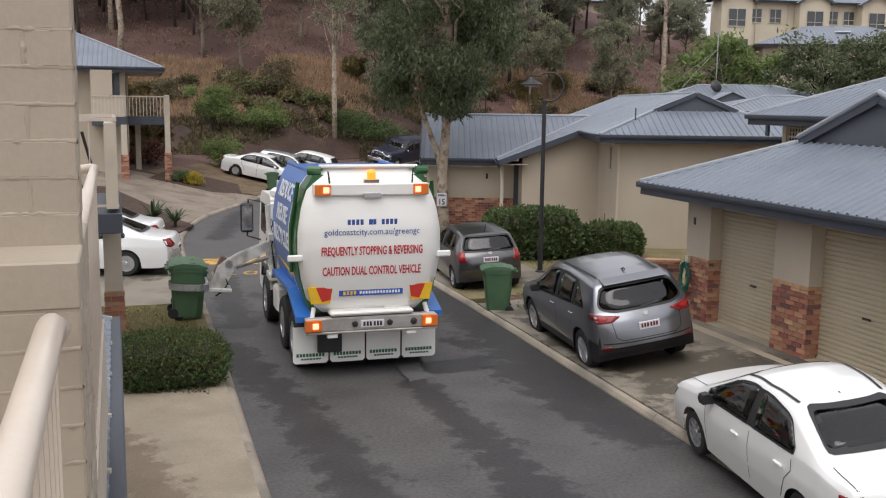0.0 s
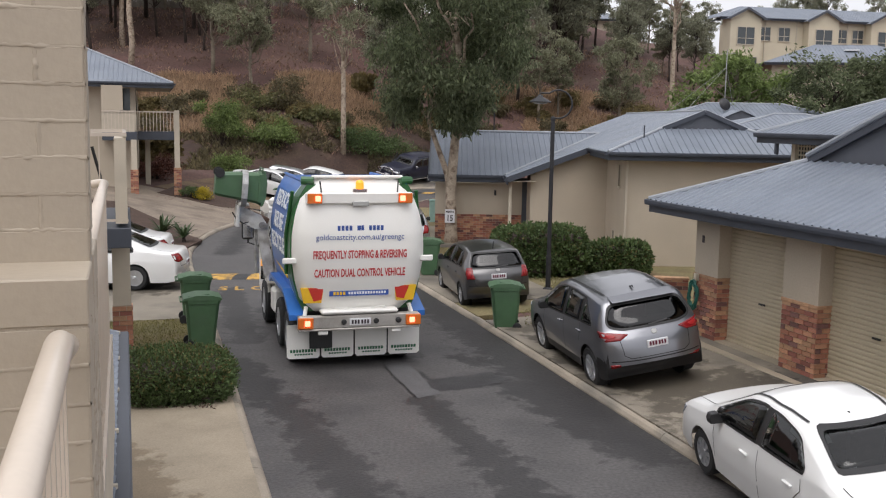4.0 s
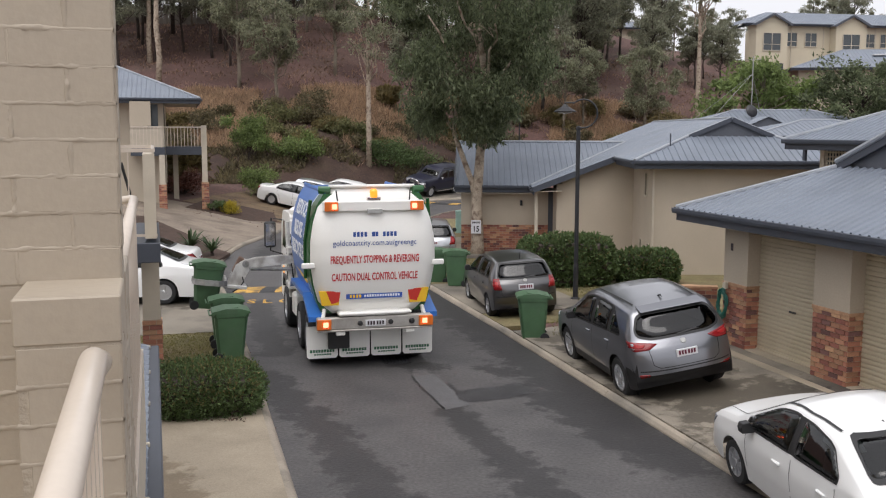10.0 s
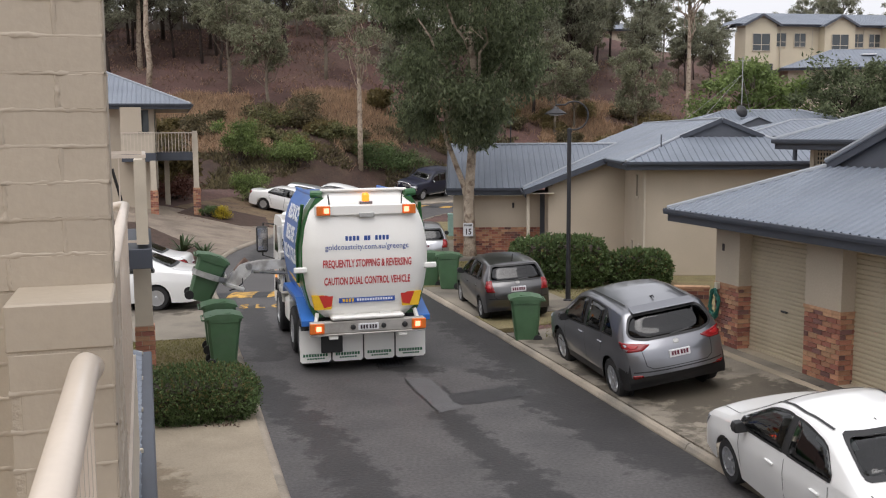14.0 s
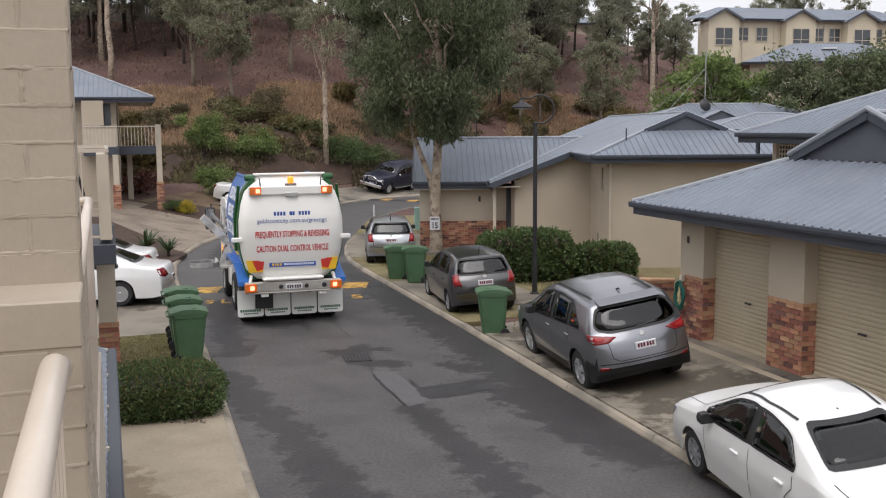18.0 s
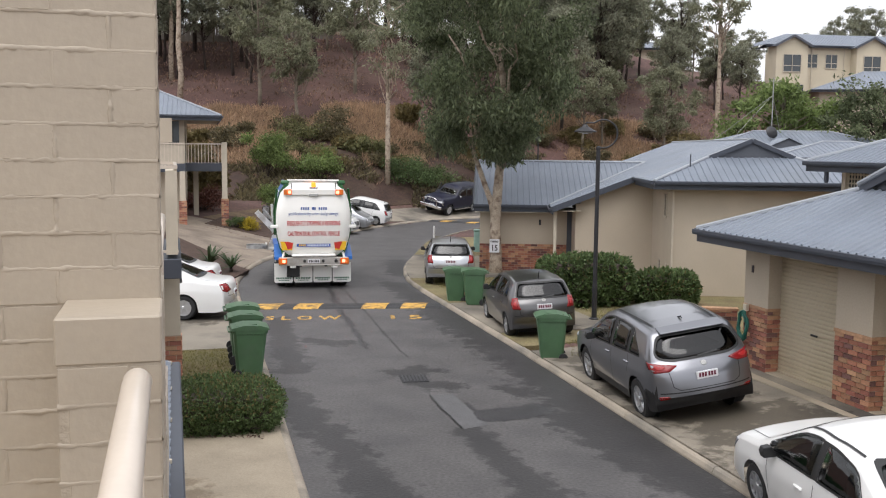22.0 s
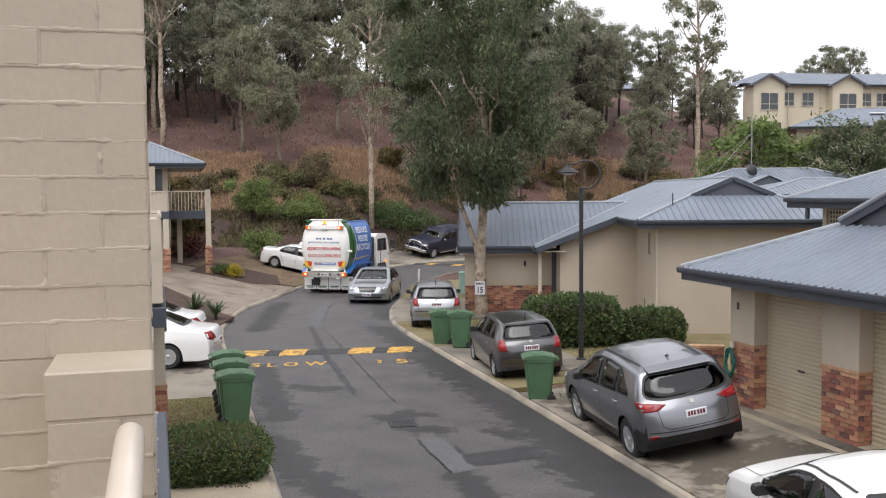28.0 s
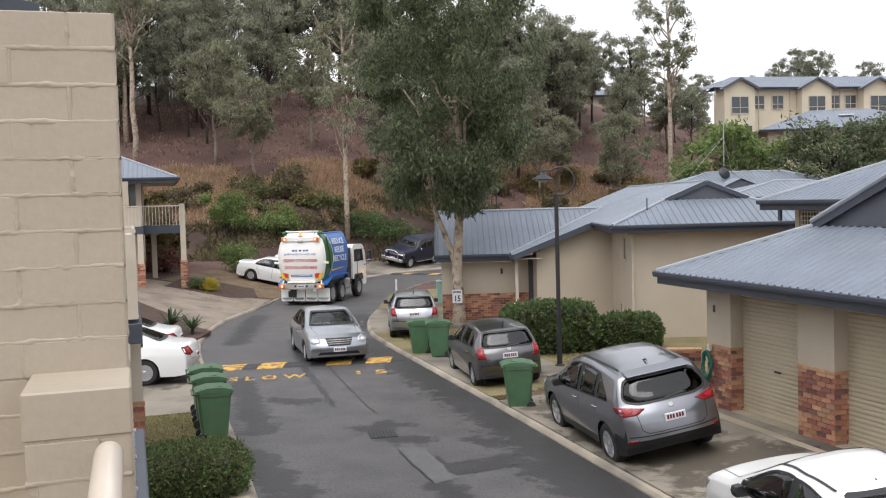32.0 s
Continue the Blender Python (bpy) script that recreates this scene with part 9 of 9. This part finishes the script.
def terrace():
    """The row of two-storey town houses on the far hill."""
    cream = mat("pale_cream_render", (0.60, 0.53, 0.40), 0.8, vary=0.06, scale=0.5)
    m = pose(29.2, 117.1, 0, 0, 0, 12)
    h = thing("town_house_row", m, "row of cream town houses with grey roofs on the hill", "house")
    z0, ze, p = 8.0, 17.0, 0.36
    bm = B()
    box(bm, 2.35, 32, 0, 0.8, z0, ze)
    box(bm, 6.2, 32, 0.8, 9, z0, ze)
    part("wall", bm, cream, h)
    k = 5.2
    roof_slope(h, [(1.3, -0.7, ze), (32.7, -0.7, ze), (32.7 - k, 4.5, ze + k * p), (1.3 + k, 4.5, ze + k * p)], 0.4)
    roof_slope(h, [(1.3, 9.7, ze), (1.3, -0.7, ze), (1.3 + k, 4.5, ze + k * p)], 0.4)
    gutter(h, (1.3, -0.7, ze), (32.7, -0.7, ze), (0, -1, 0))
    for i, x in enumerate((4.3, 14.3, 22.5, 30.0)):
        w = 3.9
        bm = B()
        prism(bm, [(x - w / 2, z0), (x + w / 2, z0), (x + w / 2, ze - 0.1), (x, ze + w / 2 * 0.5), (x - w / 2, ze - 0.1)], -1.3, 0.05)
        part("bay", bm, cream, h)
        for s in (-1, 1):
            e = [(x + s * (w / 2 + 0.45), -1.7, ze - 0.26), (x + s * (w / 2 + 0.45), 3.2, ze - 0.26), (x, 3.2, ze + w / 2 * 0.5 + 0.02), (x, -1.7, ze + w / 2 * 0.5 + 0.02)]
            roof_slope(h, e if s > 0 else [e[1], e[0], e[3], e[2]], 0.4)
            bm = B()
            bar(bm, (x + s * (w / 2 + 0.45), -1.72, ze - 0.3), (x, -1.72, ze + w / 2 * 0.5 - 0.02), 0.06, 0.25)
            part("barge_board", bm, gablet_mat, h)
        win = [(x, -1.3, 13.9, 2.1, 1.9), (x, -1.3, 10.2, 3.0, 2.2)]
        for q, (wx, wy, wz, ww, wh) in enumerate(win):
            town_window(h, wx, wy, wz, ww, wh)
    for x in (7.4, 9.9, 17.4, 19.6, 25.4):
        town_window(h, x, 0.0, 14.5, 1.4, 1.5)
    for x in (7.4, 11.5, 18.2):
        bm = B()
        box(bm, x - 0.05, x + 0.05, -0.08, 0.0, z0, ze - 0.2)
        part("downpipe", bm, cream_trim, h)


def town_window(h, x, y, z, w, hh):
    bm = B()
    box(bm, x - w / 2, x + w / 2, y - 0.05, y, z, z + hh)
    o = part("window", bm, window_glass, h)
    bm = B()
    box(bm, x - w / 2 - 0.08, x + w / 2 + 0.08, y - 0.1, y - 0.03, z - 0.1, z)
    box(bm, x - w / 2 - 0.08, x - w / 2, y - 0.1, y - 0.03, z, z + hh)
    box(bm, x + w / 2, x + w / 2 + 0.08, y - 0.1, y - 0.03, z, z + hh)
    box(bm, x - w / 2, x + w / 2, y - 0.1, y - 0.03, z + hh, z + hh + 0.08)
    box(bm, x - 0.035, x + 0.035, y - 0.09, y - 0.04, z, z + hh)
    box(bm, x - w / 2, x + w / 2, y - 0.09, y - 0.04, z + hh * 0.33, z + hh * 0.33 + 0.06)
    part("window_frame", bm, cream_trim, o)


terrace()
hd_ = small_house("hill_house", pose(31.6, 100.0, 6.6, 0, 0, -8), 16.0, 10.0, 4.2, 0.36, 0.8, "cream house with grey hip roof and skylights on the hill", 0.35)
for x, y in ((8.2, 2.9), (13.4, 1.6)):
    bm = B()
    box(bm, x - 0.7, x + 0.7, y - 0.4, y + 0.4, 4.2 + (y + 0.8) * 0.36 + 0.02, 4.2 + (y + 0.8) * 0.36 + 0.16, bevel=0.03)
    part("skylight", bm, plate_white, hd_, "white skylight dome")


def paling_fence():
    t = thing("paling_fence", pose(0, 0, 0), "weathered grey paling fence at the top of the slope", "fence")
    grey = mat("weathered_palings", (0.20, 0.175, 0.15), 0.9, vary=0.2, scale=3, rand=0.12)
    x = -44.0
    while x < -18:
        y = 105.0
        z = float(land_z(x + 0.6, y)[0])
        for k in range(4):
            bm = B()
            box(bm, x + k * 0.3, x + k * 0.3 + 0.28, y, y + 0.02, z - 0.1, z + 1.8 + 0.03 * (k % 2))
            part("paling", bm, grey, t)
        bm = B()
        box(bm, x - 0.05, x + 0.05, y + 0.02, y + 0.12, z - 0.2, z + 1.75)
        part("post", bm, grey, t)
        x += 1.2


paling_fence()
small_house("ridge_house", pose(-30.0, 124.0, 17.0), 14.0, 8.0, 3.4, 0.3, 0.6, "pale house on the ridge behind the wood", 0.4)
small_house("ridge_house", pose(14.0, 132.0, 13.0), 9.0, 7.0, 5.0, 0.3, 0.6, "cream house on the far ridge among trees", 0.4)


# ---------------------------------------------------------------- what moves
TRUCK_ROWS = [
    (0.0, -1.13, 16.16, 17.3), (0.5, -1.16, 16.25, 17.3), (1.0, -1.25, 16.58, 17.3), (1.5, -1.44, 17.11, 17.3), (2.0, -1.57, 17.47, 17.3), (2.5, -1.60, 17.60, 17.3),
    (8.0, -1.60, 17.60, 17.3), (8.5, -1.71, 17.87, 17.3), (9.0, -1.83, 18.33, 17.3), (9.5, -1.93, 18.60, 17.3), (15.0, -1.93, 18.60, 17.3), (15.5, -1.98, 18.74, 17.3),
    (16.5, -2.50, 20.35, 17.3), (17.5, -3.13, 22.19, 17.1), (18.0, -3.34, 22.82, 17.0), (18.5, -3.52, 23.35, 16.8), (19.0, -3.76, 24.17, 16.6), (19.5, -4.08, 25.27, 16.5),
    (20.0, -4.42, 26.56, 16.3), (20.5, -4.74, 27.58, 15.9), (21.0, -5.05, 28.62, 15.5), (21.5, -5.49, 30.08, 14.8), (22.0, -5.93, 31.61, 14.0), (22.5, -6.37, 33.20, 12.5),
    (23.0, -6.86, 35.48, 8.5), (23.5, -7.30, 38.24, 3.5), (24.0, -7.58, 40.99, -2.5), (24.5, -7.69, 43.32, -8.0), (25.0, -7.69, 44.98, -11.0), (25.5, -7.63, 45.96, -12.5),
    (26.5, -7.57, 46.74, -13.5), (27.5, -7.56, 46.88, -14.0), (32.0, -7.56, 46.88, -14.0)]
# nose of the oncoming car
CAR_ROWS = [
    (0.0, 9.0, 70.9), (20.0, 9.0, 70.9), (20.8, 7.6, 70.2), (21.5, 4.6, 68.6), (22.0, 2.3, 66.9), (22.5, 0.2, 64.9), (23.0, -1.55, 62.8), (23.5, -2.1, 61.3), (24.0, -2.4, 59.8), (24.5, -2.6, 58.3),
    (25.0, -2.8, 56.6), (25.5, -3.15, 54.0), (26.5, -4.0, 48.9), (27.5, -4.68, 43.7), (28.0, -4.83, 41.4), (28.5, -4.92, 39.1), (29.0, -4.97, 37.15), (29.5, -4.95, 35.35),
    (30.0, -4.80, 33.6), (30.5, -4.52, 31.95), (31.0, -4.17, 30.4), (31.5, -3.84, 29.25), (32.0, -3.52, 28.2)]
# what the gripper holds: seconds, the held bin's middle across and above the truck's floor line, its turn
LIFTS = [
    (BIN_A, [(0.0, -2.87, 0.95, 3), (0.35, None, 0, 0)]),
    (BIN_B, [(2.35, None, 0, 0), (2.6, -3.0, 1.0, 3), (2.8, -3.15, 1.38, 10), (3.0, -3.18, 1.80, 25), (3.3, -2.92, 2.17, 42), (3.6, -2.58, 2.51, 58), (4.0, -1.75, 3.20, 95), (4.3, -1.10, 3.45, 135),
             (4.6, -0.75, 3.50, 165), (5.8, -0.75, 3.50, 165), (6.1, -1.15, 3.45, 130), (6.3, -1.80, 3.15, 95), (6.5, -2.55, 2.60, 60), (6.8, -2.88, 1.78, 28), (7.0, -2.80, 1.42, 12), (7.2, -2.74, 1.08, 5), (7.45, None, 0, 0)]),
    (BIN_C, [(9.6, None, 0, 0), (9.8, -2.83, 0.85, 2), (10.0, -3.05, 1.23, 6), (10.2, -3.10, 1.76, 25), (10.35, -3.12, 2.12, 40), (10.6, -2.73, 2.55, 58), (11.0, -1.89, 3.21, 93), (11.3, -1.2, 3.45, 130),
             (11.7, -0.76, 3.46, 165), (12.5, -0.76, 3.46, 165), (12.75, -1.0, 3.45, 145), (13.0, -1.50, 3.37, 115), (13.5, -2.52, 2.65, 62), (13.8, -2.85, 2.0, 35), (14.0, -2.88, 1.5, 20), (14.2, -2.75, 1.14, 8), (14.5, None, 0, 0)])]
GRIP_FREE = [(0.5, -2.45, 0.75, 0), (0.8, -2.1, 0.55, 0), (1.1, -1.8, 0.75, 0), (1.9, -1.8, 0.75, 0), (2.15, -2.2, 0.75, 0),
             (7.6, -2.4, 0.75, 0), (8.0, -2.2, 0.65, 0), (8.4, -1.85, 0.6, 0), (9.0, -1.95, 0.55, 0), (9.3, -2.25, 0.7, 0),
             (14.7, -2.4, 0.75, 0), (15.0, -2.15, 0.75, 0), (15.4, -1.7, 0.95, 0), (16.0, -1.5, 1.1, 0), (32.0, -1.5, 1.1, 0)]
ARM_Y = 4.2 - SHORT


def truck_pose(t):
    ts = [r[0] for r in TRUCK_ROWS]
    x, y, h = (float(np.interp(t, ts, [r[k] for r in TRUCK_ROWS])) for k in (1, 2, 3))
    f = (x - 5 * math.sin(radians(h)), y + 5 * math.cos(radians(h)))
    zb, zf = float(road_z(y)), float(road_z(f[1]))
    return pose(x, y, zb, math.degrees(math.atan2(zf - zb, 5)), 0, h) @ pose(0, 0.18, 0)


def car_pose(t):
    ts = [r[0] for r in CAR_ROWS]
    def nose(q):
        return np.array([np.interp(q, ts, [r[k] for r in CAR_ROWS]) for k in (1, 2)])
    a, b = nose(max(t, 20.4) - 0.4), nose(max(t, 20.4) + 0.4)
    if t > 31.6:
        a, b = nose(31.2), nose(32.0)
    d = (b - a) / np.linalg.norm(b - a)
    p = nose(t)
    mid = p - d * 2.2
    h = math.degrees(math.atan2(-d[0], d[1])) % 360
    return pose(mid[0], mid[1], float(road_z(mid[1])), 0, 0, h)


def roll_wheels(wheels, where, r, t0, t1, step):
    """Turns wheels by the way their thing has gone; wheels are (object, rest pose)."""
    rows, turn, last = [(0.0, 0.0)], 0.0, where(0.0).translation
    t = t0
    while t <= t1 + 1e-6:
        p = where(t).translation
        turn -= (p - last).length / r
        last = p
        rows.append((t, turn))
        t += step
    rows.append((32.0, turn))
    keep = [rows[0]]
    for i in range(1, len(rows)):
        if i == len(rows) - 1 or rows[i][1] != keep[-1][1] or rows[i + 1][1] != rows[i][1]:
            if rows[i][0] - keep[-1][0] > 0.02:
                keep.append(rows[i])
    for ob, rest in wheels:
        at = Matrix.Translation(rest.translation)
        spin = rest.to_quaternion().to_matrix().to_4x4()
        walk(ob, [(s, at @ Matrix.Rotation(a, 4, "X") @ spin) for s, a in keep])


def motions():
    walk(TRUCK, [(r[0], truck_pose(r[0])) for r in TRUCK_ROWS])
    walk(MOVING_CAR, [(r[0], car_pose(r[0])) for r in CAR_ROWS])
    roll_wheels([(w, pose(x, y, 0.5, 0, 90 if x > 0 else -90, 0)) for w, x, y in TRUCK_WHEELS], truck_pose, 0.5, 0.2, 27.6, 0.1)
    roll_wheels([(w, w.matrix_local.copy()) for w in MOVING_WHEELS], car_pose, 0.325, 20.0, 32.0, 1 / 15)
    held = {}
    for ob, rows in LIFTS:
        ground_m = ob.matrix_basis.copy()
        out = []
        for t, x, z, turn in rows:
            tp = truck_pose(t)
            g = tp.inverted() @ (ground_m @ Vector((0, 0, 0.5)))
            if x is None:
                out.append((t, ground_m))
                held[t] = (g.x, g.y, g.z, 0.0)
            else:
                k = min(1.0, turn / 40)
                x -= 0.12 * min(1.0, turn / 70)
                y = g.y * (1 - k) + ARM_Y * k
                held[t] = (x, y, z, turn)
                out.append((t, tp @ pose(x, y, z, 0, turn, 0) @ pose(0, 0, -0.5, 0, 0, -90)))
        if out[0][0] > 0:
            out.insert(0, (0.0, ground_m))
        out.append((32.0, ground_m))
        walk(ob, out)
    rows = {}
    for t, (x, y, z, turn) in held.items():
        rows[t] = pose(x, y, z, 0, turn, 0) @ pose(0.36, 0, 0.12)
    for t, x, z, turn in GRIP_FREE:
        rows[t] = pose(x, ARM_Y, z, 0, turn, 0)
    grip_rows = [(t, rows[t]) for t in sorted(rows)]
    walk(GRIP, grip_rows)
    boom_rows = []
    for t, m in grip_rows:
        e = m @ Vector((0.43, 0, 0.44))
        d = Vector((-1.3, 0, 1.78)) - Vector((e.x, 0, e.z))
        if d.length < 0.25:
            d = Vector((0.25, 0, -0.1))
        boom_rows.append((t, pose(e.x, e.y, e.z, 0, -math.degrees(math.atan2(d.z, d.x)), 0)))
    walk(BOOM, boom_rows)


motions()
